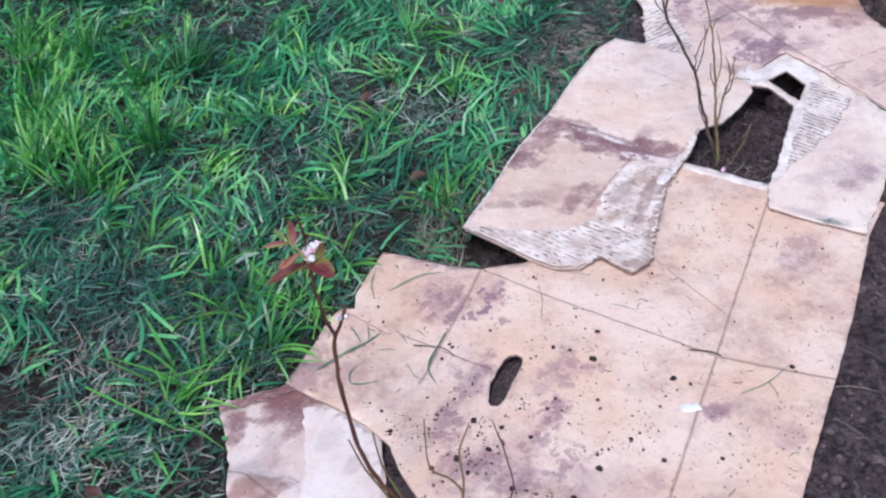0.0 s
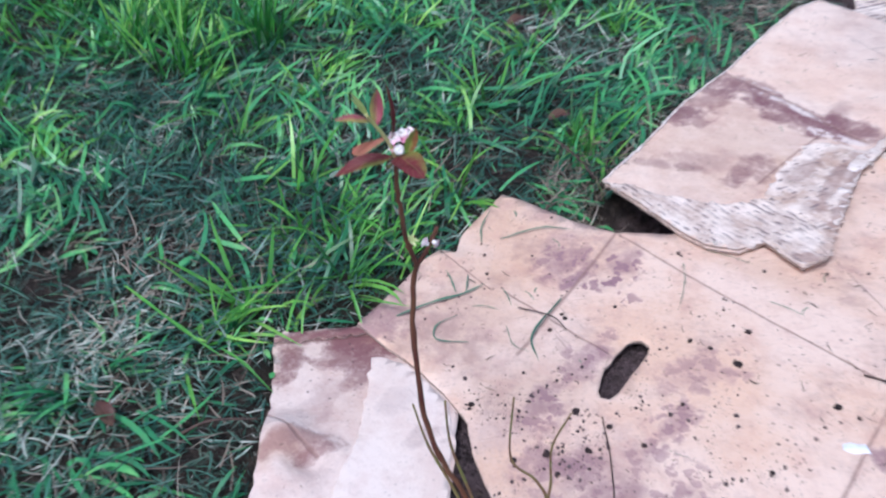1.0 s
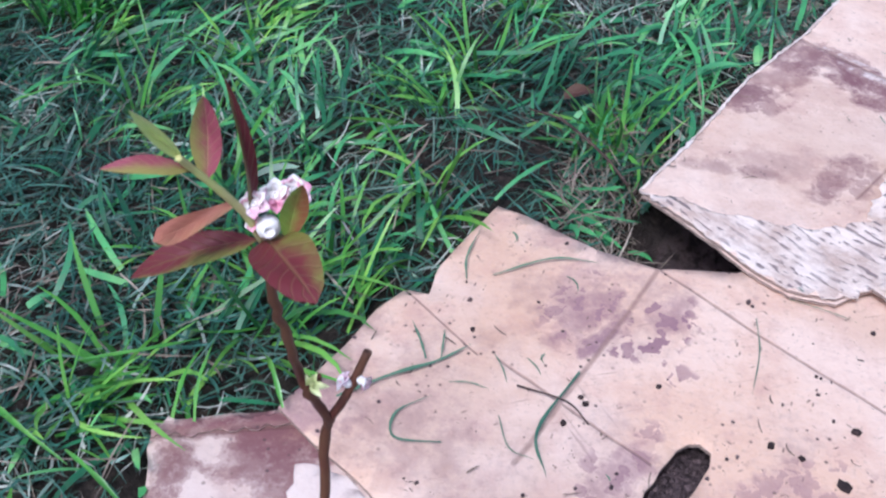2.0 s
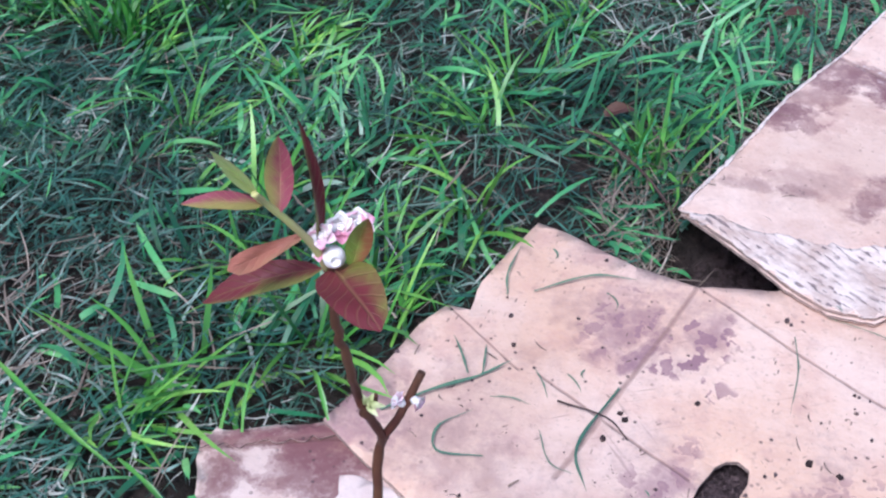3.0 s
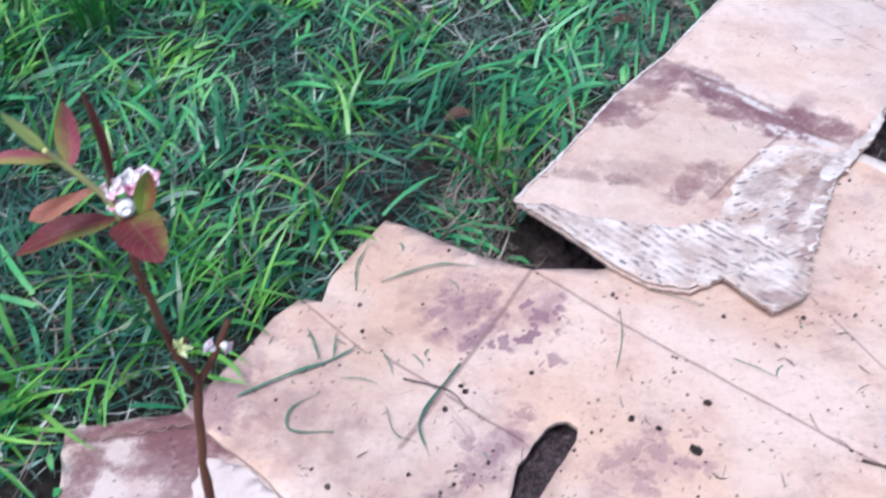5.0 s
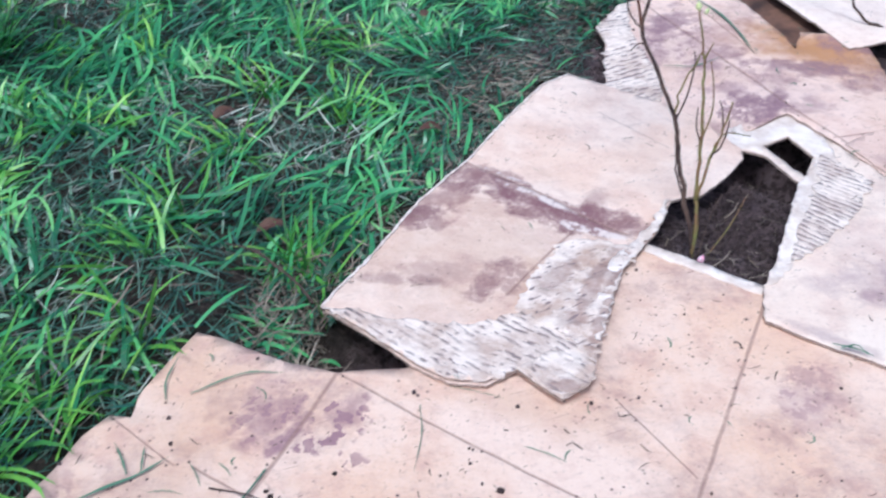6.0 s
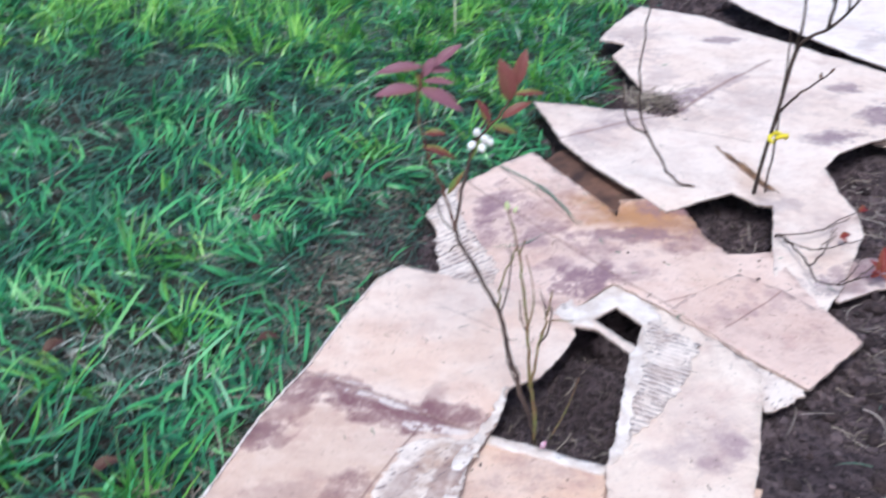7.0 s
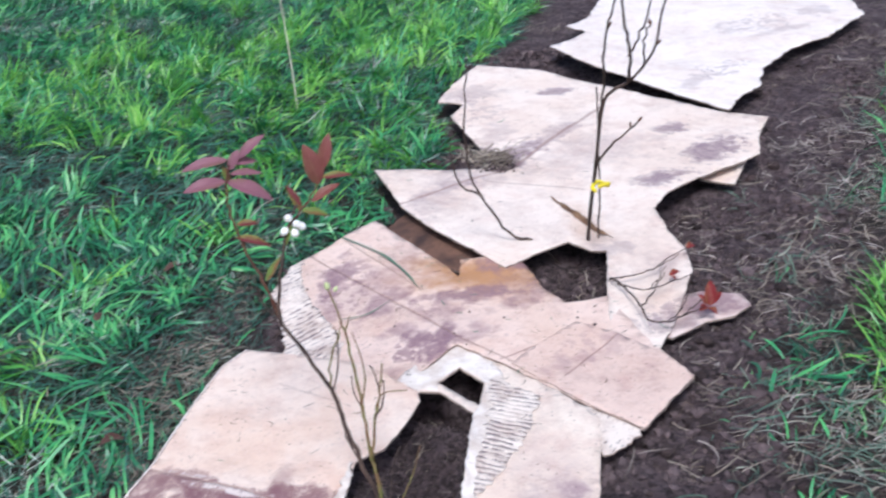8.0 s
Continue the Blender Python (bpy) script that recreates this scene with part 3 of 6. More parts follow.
def vnoise(x, y, scale, seed=0, octaves=1):
    """Smooth value noise in -1..1 on arrays."""
    total, amp, norm = 0.0, 1.0, 0.0
    for o in range(octaves):
        u, v = np.asarray(x, float) * scale, np.asarray(y, float) * scale
        iu, iv = np.floor(u), np.floor(v)
        fu, fv = u - iu, v - iv
        fu, fv = fu * fu * (3 - 2 * fu), fv * fv * (3 - 2 * fv)
        a, b = lattice(iu, iv, seed + o), lattice(iu + 1, iv, seed + o)
        c, d = lattice(iu, iv + 1, seed + o), lattice(iu + 1, iv + 1, seed + o)
        total = total + amp * ((a * (1 - fu) + b * fu) * (1 - fv) + (c * (1 - fu) + d * fu) * fv)
        norm, amp, scale = norm + amp, amp * 0.5, scale * 2.03
    return total / norm * 2 - 1


def inside(x, y, poly):
    x, y = np.asarray(x, float), np.asarray(y, float)
    r = np.zeros(x.shape, bool)
    for (x0, y0), (x1, y1) in zip(poly, poly[1:] + poly[:1]):
        cross = (y0 > y) != (y1 > y)
        r ^= cross & (x < (x1 - x0) * (y - y0) / (y1 - y0 + 1e-12) + x0)
    return r


def part(name, mesh, material, parent, label=""):
    """Links a mesh (or bmesh) as one object under a thing or part, its vertices given in world metres."""
    if isinstance(mesh, bmesh.types.BMesh):
        me = bpy.data.meshes.new(name)
        mesh.to_mesh(me)
        mesh.free()
        mesh = me
    for k in (material if isinstance(material, (list, tuple)) else [material]):
        mesh.materials.append(k)
    ob = new(name, mesh)
    if parent is not None:
        ob.parent = parent
        p, base = parent, Vector((0, 0, 0))
        while p is not None:
            base += p.location
            p = p.parent
        mesh.transform(Matrix.Translation(-base))
    return tagged(ob, label=label)


def thing(name, at, label, category, group="", kind=""):
    ob = new(name)
    ob.location = at
    ob.empty_display_size = 0.05
    return tagged(ob, label, category, group, kind)


def ragged(outline, step, rough, seed):
    """The outline with points every step, moved sideways at random for a torn or worn edge."""
    rnd = random.Random(seed)
    pts = []
    for a, b in zip(outline, outline[1:] + outline[:1]):
        dx, dy = b[0] - a[0], b[1] - a[1]
        ln = math.hypot(dx, dy)
        n = max(1, int(ln / step))
        for i in range(n):
            k = i / n
            o = rnd.gauss(0, rough) if i else rnd.gauss(0, rough * 0.4)
            pts.append((a[0] + dx * k - dy / ln * o, a[1] + dy * k + dx / ln * o))
    return pts


def sheet_mesh(outline, height, thick=0.004, holes=(), cell=0.03, step=0.012, rough=0.0006, seed=1):
    """A board of that outline: a finely divided top that follows height(x, y), an underside, and edge faces (material 1)."""
    bm = bmesh.new()
    for k, loop in enumerate([outline, *holes]):
        vs = [bm.verts.new((x, y, 0)) for x, y in ragged(loop, step, rough, seed + k)]
        for a, b in zip(vs, vs[1:] + vs[:1]):
            bm.edges.new((a, b))
    bmesh.ops.triangle_fill(bm, use_beauty=True, use_dissolve=False, edges=bm.edges[:])
    xs, ys = [p[0] for p in outline], [p[1] for p in outline]
    for axis, lo, hi in ((0, min(xs), max(xs)), (1, min(ys), max(ys))):
        for i in range(1, int((hi - lo) / cell) + 1):
            co, no = [0, 0, 0], [0, 0, 0]
            co[axis], no[axis] = lo + i * cell, 1
            bmesh.ops.bisect_plane(bm, geom=bm.verts[:] + bm.edges[:] + bm.faces[:], plane_co=co, plane_no=no, dist=1e-5)
    bm.verts.index_update()
    v = np.array([p.co[:] for p in bm.verts])
    faces = []
    for f in bm.faces:
        idx = [p.index for p in f.verts]
        faces.append(idx if f.normal.z >= 0 else idx[::-1])
    edge = {}
    for f in faces:
        for a, b in zip(f, f[1:] + f[:1]):
            edge[(a, b)] = edge.get((a, b), 0) + 1
    rim = [(a, b) for a, b in edge if (b, a) not in edge]
    bm.free()
    n = len(v)
    z = height(v[:, 0], v[:, 1])
    top, low = np.column_stack([v[:, :2], z]), np.column_stack([v[:, :2], z - thick])
    me = bpy.data.meshes.new("sheet")
    me.from_pydata(np.vstack([top, low]).tolist(), [], faces + [[i + n for i in f[::-1]] for f in faces] + [[b, a, a + n, b + n] for a, b in rim])
    mi = [0] * (2 * len(faces)) + [1] * len(rim)
    me.polygons.foreach_set("material_index", mi)
    me.polygons.foreach_set("use_smooth", [True] * len(faces) + [False] * (len(faces) + len(rim)))
    me.update()
    return me


def curve_points(pts, per=5):
    """A smooth line through the points."""
    p = [Vector(q) for q in pts]
    p = [p[0] * 2 - p[1], *p, p[-1] * 2 - p[-2]]
    out = []
    for i in range(1, len(p) - 2):
        a, b, c, d = p[i - 1:i + 3]
        for k in range(per):
            t = k / per
            out.append(0.5 * ((2 * b) + (c - a) * t + (2 * a - 5 * b + 4 * c - d) * t * t + (3 * b - a - 3 * c + d) * t ** 3))
    out.append(p[-2])
    return out


def tube(pts, r0, r1, sides=8, per=5, knots=0.0, seed=0, kink=0.0):
    """A tapered twig through the points; knots: how much it swells at nodes."""
    rnd = random.Random(seed)
    line = curve_points(pts, per)
    if kink:
        line = [p + Vector([rnd.gauss(0, kink) for _ in range(3)]) * (0 < i < len(line) - 1) for i, p in enumerate(line)]
    bm = bmesh.new()
    rings = []
    ref = Vector((0.3, 1, 0.2)).normalized()
    for i, p in enumerate(line):
        t = (line[min(i + 1, len(line) - 1)] - line[max(i - 1, 0)]).normalized()
        a = t.cross(ref).normalized()
        b = t.cross(a)
        r = (r0 + (r1 - r0) * i / (len(line) - 1)) * (1 + knots * (i % per == 0) + rnd.uniform(-0.08, 0.08))
        rings.append([bm.verts.new(p + (a * math.cos(k) + b * math.sin(k)) * r) for k in (2 * math.pi * j / sides for j in range(sides))])
    for u, v in zip(rings, rings[1:]):
        for j in range(sides):
            f = bm.faces.new((u[j], u[(j + 1) % sides], v[(j + 1) % sides], v[j]))
            f.smooth = True
    bm.faces.new(rings[0][::-1])
    bm.faces.new(rings[-1])
    return bm


def leaf_mesh(base, tip, width, up, arch=0.1, cup=0.25, wave=0.0, n=10, blunt=False, full=0.8):
    """A leaf blade from base to tip: pointed oval, arched along and folded across its midrib."""
    base, tip, up = Vector(base), Vector(tip), Vector(up)
    ax = tip - base
    ln = ax.length
    side = ax.cross(up).normalized()
    nrm = side.cross(ax).normalized()
    verts, uv, faces = [], [], []
    m = 3
    for i in range(n + 1):
        s = i / n
        w = width / 2 * max(0.02, math.sin(math.pi * min(1, s ** 0.85)) ** full)
        if blunt:
            w = width / 2 * max(0.02, min(1.0, 0.25 + 1.1 * s) * (1 - s ** 9) ** 0.5)
        c = base + ax * s + nrm * (arch * ln * 4 * s * (1 - s))
        for j in range(-m, m + 1):
            u = j / m
            verts.append(c + side * (u * w) + nrm * (cup * w * abs(u) + wave * w * math.sin(9 * s + 3 * u)))
            uv.append((s, u, 0))
    k = 2 * m + 1
    for i in range(n):
        for j in range(k - 1):
            a = i * k + j
            faces.append((a, a + 1, a + k + 1, a + k))
    me = bpy.data.meshes.new("leaf")
    me.from_pydata([v[:] for v in verts], [], faces)
    att = me.attributes.new("leaf_uv", "FLOAT_VECTOR", "POINT")
    att.data.foreach_set("vector", [c for q in uv for c in q])
    me.polygons.foreach_set("use_smooth", [True] * len(faces))
    me.update()
    return me


def lathe(base, axis, profile, sides=12, frill=0.0):
    """A turned shape: profile rows are (distance along the axis, radius)."""
    axis = Vector(axis).normalized()
    a = axis.orthogonal().normalized()
    b = axis.cross(a)
    bm = bmesh.new()
    rings = []
    for i, (h, r) in enumerate(profile):
        last = i == len(profile) - 1
        rings.append([bm.verts.new(Vector(base) + axis * h + (a * math.cos(k) + b * math.sin(k)) * r * (1 + frill * last * math.cos(5 * k)))
                      for k in (2 * math.pi * j / sides for j in range(sides))])
    for u, v in zip(rings, rings[1:]):
        for j in range(sides):
            bm.faces.new((u[j], u[(j + 1) % sides], v[(j + 1) % sides], v[j])).smooth = True
    bm.faces.new(rings[0][::-1])
    return bm


def blade_arrays(root, length, width, azim, lean, bend, twist, levels=4, curl=0.9):
    """Vertices and faces of many grass blades at once; each leans from upright by lean and bends on by bend (radians)."""
    n = len(length)
    s = np.linspace(0, 1, levels + 1)
    pts = np.zeros((n, levels + 1, 3))
    pts[:, 0] = root
    swerve = curl * np.random.default_rng(n).normal(0, 1, n)
    for i in range(1, levels + 1):
        phi = lean + bend * (s[i] - 0.5 / levels)
        h = length / levels * np.sin(phi)
        way = azim + swerve * (s[i] - 0.5) * np.sin(phi)
        pts[:, i, 0] = pts[:, i - 1, 0] + h * np.cos(way)
        pts[:, i, 1] = pts[:, i - 1, 1] + h * np.sin(way)
        pts[:, i, 2] = pts[:, i - 1, 2] + length / levels * np.cos(phi)
    side = np.stack([-np.sin(azim) * np.cos(twist), np.cos(azim) * np.cos(twist), np.sin(twist)], 1)
    verts = []
    for i in range(levels):
        w = width * (0.75 + 0.5 * s[i]) * (1 - s[i] ** 3) * 0.5
        verts += [pts[:, i] - side * w[:, None], pts[:, i] + side * w[:, None]]
    verts.append(pts[:, levels])
    k = 2 * levels + 1
    v = np.stack(verts, 1).reshape(-1, 3)
    base = np.arange(n)[:, None] * k
    quads = np.concatenate([base + np.array([[2 * i, 2 * i + 1, 2 * i + 3, 2 * i + 2]]) for i in range(levels - 1)])
    tris = base + np.array([[2 * levels - 2, 2 * levels - 1, 2 * levels]])
    return v, quads, tris


def blades_mesh(name, *args, levels=4, curl=0.9):
    v, q, t = blade_arrays(*args, levels=levels, curl=curl)
    me = bpy.data.meshes.new(name)
    me.vertices.add(len(v))
    me.vertices.foreach_set("co", v.ravel())
    me.loops.add(q.size + t.size)
    me.loops.foreach_set("vertex_index", np.concatenate([q.ravel(), t.ravel()]).astype(np.int32))
    me.polygons.add(len(q) + len(t))
    starts = np.concatenate([np.arange(len(q)) * 4, q.size + np.arange(len(t)) * 3]).astype(np.int32)
    me.polygons.foreach_set("loop_start", starts)
    me.polygons.foreach_set("use_smooth", np.ones(len(q) + len(t), bool))
    me.update(calc_edges=True)
    me.validate()
    return me


# ---- plan of the sheets ----
NEAR = [(-0.212, 1.232), (-0.191, 1.279), (-0.172, 1.325), (-0.161, 1.363), (-0.141, 1.394), (-0.118, 1.393), (-0.116, 1.434), (-0.098, 1.486), (-0.078, 1.538), (-0.047, 1.529),
        (-0.008, 1.508), (0.029, 1.489), (0.09, 1.472), (0.164, 1.490), (0.30, 1.60), (0.468, 1.765), (0.614, 1.684), (0.66, 1.70), (0.80, 1.62), (0.75, 1.538), (0.664, 1.334),
        (0.603, 1.204), (0.551, 1.097), (0.501, 0.99), (0.40, 0.72), (0.07, 0.74), (0.055, 0.90), (0.025, 0.96), (-0.008, 1.011), (-0.036, 1.06), (-0.049, 1.102), (-0.084, 1.14),
        (-0.127, 1.175), (-0.176, 1.205)]
HAND_HOLE = [(0.137, 1.275), (0.147, 1.268), (0.146, 1.254), (0.116, 1.182), (0.106, 1.171), (0.096, 1.172), (0.092, 1.181), (0.096, 1.218), (0.119, 1.265), (0.128, 1.273)]
CORNER = [(-0.308, 1.195), (-0.262, 1.216), (-0.212, 1.234), (-0.15, 1.235), (-0.07, 1.16), (-0.055, 1.06), (-0.045, 0.95), (-0.06, 0.76), (-0.235, 0.78), (-0.27, 1.03), (-0.276, 1.08)]
FLAP = [(0.061, 1.573), (0.118, 1.535), (0.171, 1.491), (0.209, 1.468), (0.253, 1.465), (0.288, 1.486), (0.315, 1.457), (0.335, 1.44), (0.367, 1.464), (0.386, 1.548),
        (0.428, 1.683), (0.489, 1.783), (0.515, 1.846), (0.561, 1.867), (0.613, 1.932), (0.644, 1.978), (0.647, 2.007), (0.593, 2.106), (0.546, 2.146), (0.486, 2.177),
        (0.402, 2.226), (0.357, 2.18), (0.298, 2.068), (0.237, 1.935), (0.167, 1.817), (0.108, 1.675)]
FLAP_TORN = [(0.061, 1.573), (0.118, 1.535), (0.171, 1.491), (0.209, 1.468), (0.253, 1.465), (0.288, 1.486), (0.315, 1.457), (0.335, 1.44), (0.367, 1.464),
             (0.378, 1.51), (0.345, 1.56), (0.30, 1.592), (0.283, 1.582), (0.229, 1.56), (0.149, 1.56), (0.086, 1.568)]
FLAP_BRANCH = [(0.376, 1.505), (0.386, 1.548), (0.428, 1.683), (0.455, 1.73), (0.426, 1.746), (0.385, 1.752), (0.352, 1.735), (0.318, 1.673), (0.29, 1.592), (0.34, 1.556)]
PANEL = [(0.596, 1.608), (0.652, 1.574), (0.74, 1.527), (0.807, 1.653), (0.851, 1.754), (0.894, 1.86), (0.851, 1.971), (0.802, 2.055), (0.775, 2.15), (0.73, 2.14), (0.662, 2.095), (0.604, 2.035), (0.634, 2.003), (0.654, 2.011), (0.681, 2.0), (0.715, 1.926), (0.676, 1.829), (0.637, 1.729), (0.606, 1.669)]
SLOT = [(0.686, 2.028), (0.732, 2.063), (0.757, 2.005), (0.728, 1.942)]
PANEL_TORN = [(0.768, 2.011), (0.792, 1.981), (0.827, 1.937), (0.782, 1.858), (0.705, 1.766), (0.649, 1.72), (0.676, 1.784), (0.703, 1.843), (0.737, 1.922)]
PANEL_WHITE = [(0.608, 1.677), (0.637, 1.729), (0.676, 1.829), (0.715, 1.926), (0.726, 1.937), (0.76, 2.001), (0.732, 2.068), (0.685, 2.03), (0.679, 2.005), (0.652, 2.015), (0.634, 2.007), (0.609, 2.032), (0.662, 2.095), (0.73, 2.14), (0.775, 2.15), (0.792, 2.03), (0.792, 1.981), (0.742, 1.912), (0.708, 1.833), (0.658, 1.725), (0.629, 1.685)]
MIDDLE = [(0.463, 2.19), (0.477, 2.34), (0.479, 2.36), (0.469, 2.422), (0.50, 2.487), (0.524, 2.545), (0.563, 2.574), (0.651, 2.646), (0.726, 2.692), (0.752, 2.612), (0.791, 2.484),
          (0.824, 2.388), (0.842, 2.44), (0.927, 2.41), (0.953, 2.389), (0.958, 2.336), (0.957, 2.287), (0.975, 2.217), (1.017, 2.214), (1.057, 2.218), (1.06, 2.10), (1.073, 2.0),
          (1.082, 1.922), (0.944, 1.812), (0.901, 1.882), (0.80, 2.05), (0.745, 2.13), (0.67, 2.07), (0.60, 2.04), (0.52, 2.13)]
MIDDLE_TORN = [(0.463, 2.195), (0.477, 2.34), (0.479, 2.36), (0.469, 2.422), (0.50, 2.487), (0.524, 2.545), (0.55, 2.562), (0.535, 2.50), (0.53, 2.42), (0.545, 2.32), (0.565, 2.23), (0.55, 2.16)]
SCRAP = [(0.885, 1.90), (0.953, 1.83), (0.925, 1.80), (0.894, 1.78), (0.863, 1.772), (0.84, 1.86)]
WHITE = [(0.779, 2.945), (0.95, 2.882), (1.04, 2.885), (1.06, 3.0), (1.058, 3.279), (1.115, 3.353), (1.052, 3.387), (1.14, 3.555), (1.274, 3.743), (1.435, 3.603), (1.54, 3.42),
         (1.646, 3.253), (1.80, 2.98), (1.677, 2.761), (1.449, 2.645), (1.353, 2.59), (1.293, 2.527), (1.273, 2.41), (1.275, 2.345), (1.25, 2.262), (1.12, 2.08), (1.062, 2.015),
         (1.0, 2.06), (1.06, 2.225), (1.122, 2.375), (1.092, 2.385), (1.065, 2.436), (0.988, 2.406), (0.912, 2.369), (0.861, 2.484), (0.82, 2.592), (0.785, 2.699)]
UNDER = [(1.494, 2.70), (1.549, 2.646), (1.871, 3.052), (1.70, 3.2), (1.45, 2.95)]
TONGUE = [(1.11, 2.058), (1.193, 2.095), (1.25, 2.098), (1.30, 2.127), (1.303, 2.173), (1.239, 2.206), (1.15, 2.2), (1.08, 2.10)]
DISTANT = [(1.533, 3.809), (1.646, 3.46), (1.752, 3.117), (1.773, 3.089), (1.86, 3.18), (1.959, 3.253), (2.055, 3.404), (2.25, 3.573), (2.425, 3.658), (2.738, 3.903), (2.90, 4.3), (2.5, 4.7),
           (2.1, 4.6), (1.961, 4.431), (1.819, 4.193), (1.70, 4.10), (1.724, 3.985)]
SHEETS = [NEAR, CORNER, FLAP, PANEL, MIDDLE, WHITE, UNDER, TONGUE, DISTANT, SCRAP]
PIT = [(0.48, 1.766), (0.61, 1.684), (0.643, 1.745), (0.722, 1.944), (0.688, 2.02), (0.655, 2.0), (0.62, 1.954), (0.567, 1.888), (0.52, 1.866), (0.494, 1.802)]
# hollows in the soil: x, y, radius, depth
HOLLOWS = [(0.62, 1.84, 0.13, 0.035), (0.735, 2.03, 0.07, 0.10), (0.11, 1.535, 0.09, 0.06), (0.20, 1.53, 0.08, 0.07), (1.03, 2.36, 0.10, 0.04), (0.86, 2.55, 0.10, 0.015), (0.82, 2.7, 0.08, 0.01),
           (1.36, 2.50, 0.12, 0.04), (1.65, 3.4, 0.12, 0.04), (1.57, 3.65, 0.1, 0.04), (0.0, 0.97, 0.07, 0.03), (0.66, 2.03, 0.03, 0.04)]


def verge(y):
    """x of the line between lawn and dug bed."""
    return np.interp(y, [-5, 0.6, 1.0, 1.45, 1.6, 2.25, 2.5, 2.75, 3.2, 3.7, 4.2, 4.8, 8.0, 12.0], [-0.5, -0.30, -0.22, 0.0, 0.10, 0.40, 0.49, 0.76, 1.02, 1.2, 1.55, 1.85, 3.4, 5.4])


def bed_end(y):
    """x of the bed's other side."""
    return np.interp(y, [-5, 1.0, 2.0, 3.0, 4.0, 5.0, 12.0], [0.9, 1.05, 1.32, 2.25, 3.25, 3.9, 8.5])


def on_sheet(x, y):
    r = np.zeros(np.shape(x), bool)
    for s in SHEETS:
        r |= inside(x, y, s)
    return r


def lawn_share(x, y):
    """1 on the lawn, 0 on the dug bed, with an uneven edge."""
    w = 0.05 * vnoise(x, y, 7, 5, 3)
    left = np.clip((verge(y) + w - x) / 0.06 + 0.5, 0, 1)
    right = np.clip((x - bed_end(y) - 4 * w) / 0.25 + 0.5, 0, 1)
    return np.maximum(left, right)


def ground_height(x, y):
    x, y = np.asarray(x, float), np.asarray(y, float)
    lawn = lawn_share(x, y)
    z = -0.016 + 0.006 * vnoise(x, y, 3, 11, 2) + lawn * 0.006 * vnoise(x, y, 9, 21, 2)
    z += (1 - lawn) * (0.014 * vnoise(x, y, 11, 31, 2) + 0.012 * np.abs(vnoise(x, y, 26, 41, 2)) - 0.006)
    for hx, hy, r, d in HOLLOWS:
        z -= d * np.exp(-((x - hx) ** 2 + (y - hy) ** 2) / (2 * (0.6 * r) ** 2))
    return np.where(on_sheet(x, y) & ~inside(x, y, HAND_HOLE), np.minimum(z, -0.02), z)


# ---- ground: one sheet to the horizon ----
def axis_points(lo, hi, fine, far):
    core = np.arange(lo, hi, fine)
    out = fine * np.cumsum(1.35 ** np.arange(1, 60))
    out = out[out < far]
    return np.concatenate([lo - out[::-1], core, core[-1] + out])


gx, gy = axis_points(-0.5, 2.2, 0.0115, 400), axis_points(0.7, 3.6, 0.0115, 400)
GX, GY = np.meshgrid(gx, gy)
GZ = ground_height(GX, GY)
nx, ny = len(gx), len(gy)
gme = bpy.data.meshes.new("ground")
gv = np.stack([GX, GY, GZ], -1).reshape(-1, 3)
gi = np.arange(nx * ny).reshape(ny, nx)
gq = np.stack([gi[:-1, :-1], gi[:-1, 1:], gi[1:, 1:], gi[1:, :-1]], -1).reshape(-1, 4)
gme.vertices.add(len(gv))
gme.vertices.foreach_set("co", gv.ravel())
gme.loops.add(gq.size)
gme.loops.foreach_set("vertex_index", gq.ravel().astype(np.int32))
gme.polygons.add(len(gq))
gme.polygons.foreach_set("loop_start", (np.arange(len(gq)) * 4).astype(np.int32))
gme.polygons.foreach_set("use_smooth", np.ones(len(gq), bool))
gme.update(calc_edges=True)
gat = gme.attributes.new("lawn", "FLOAT", "POINT")
gat.data.foreach_set("value", lawn_share(gv[:, 0], gv[:, 1]))
gfa = gme.attributes.new("open_lawn", "FLOAT", "POINT")
gfa.data.foreach_set("value", np.clip(np.maximum.reduce([-1.5 - gv[:, 0], gv[:, 0] - 2.1, 0.7 - gv[:, 1], gv[:, 1] - 5.4]) / 0.5, 0, 1))
gme.materials.append(SOIL)
tagged(new("ground", gme), "dark crumbly garden soil running into mown lawn", "ground", kind="structure")


# ---- cardboard sheets ----
def bend(x, y, seed, amp=0.002):
    return amp * vnoise(x, y, 8, seed, 2)


def hump(x, y, cx, cy, r, h):
    return h * np.exp(-((x - cx) ** 2 + (y - cy) ** 2) / (2 * r * r))


def h_near(x, y):
    return bend(x, y, 3, 0.0025) + hump(x, y, 0.09, 1.47, 0.05, 0.006) + hump(x, y, -0.08, 1.54, 0.05, -0.004)


def h_corner(x, y):
    return -0.0042 + bend(x, y, 7, 0.0012) + hump(x, y, -0.25, 1.04, 0.02, 0.022) + hump(x, y, -0.215, 1.01, 0.014, -0.008) + hump(x, y, -0.2, 1.035, 0.011, 0.012) + hump(x, y, -0.235, 0.99, 0.015, 0.012)


def h_flap(x, y):
    return 0.012 + bend(x, y, 9, 0.004) + hump(x, y, 0.34, 1.46, 0.05, 0.006) + hump(x, y, 0.07, 1.58, 0.06, 0.006) + hump(x, y, 0.33, 1.83, 0.03, 0.006) - hump(x, y, 0.40, 1.80, 0.03, 0.003) + hump(x, y, 0.52, 1.86, 0.04, 0.006)


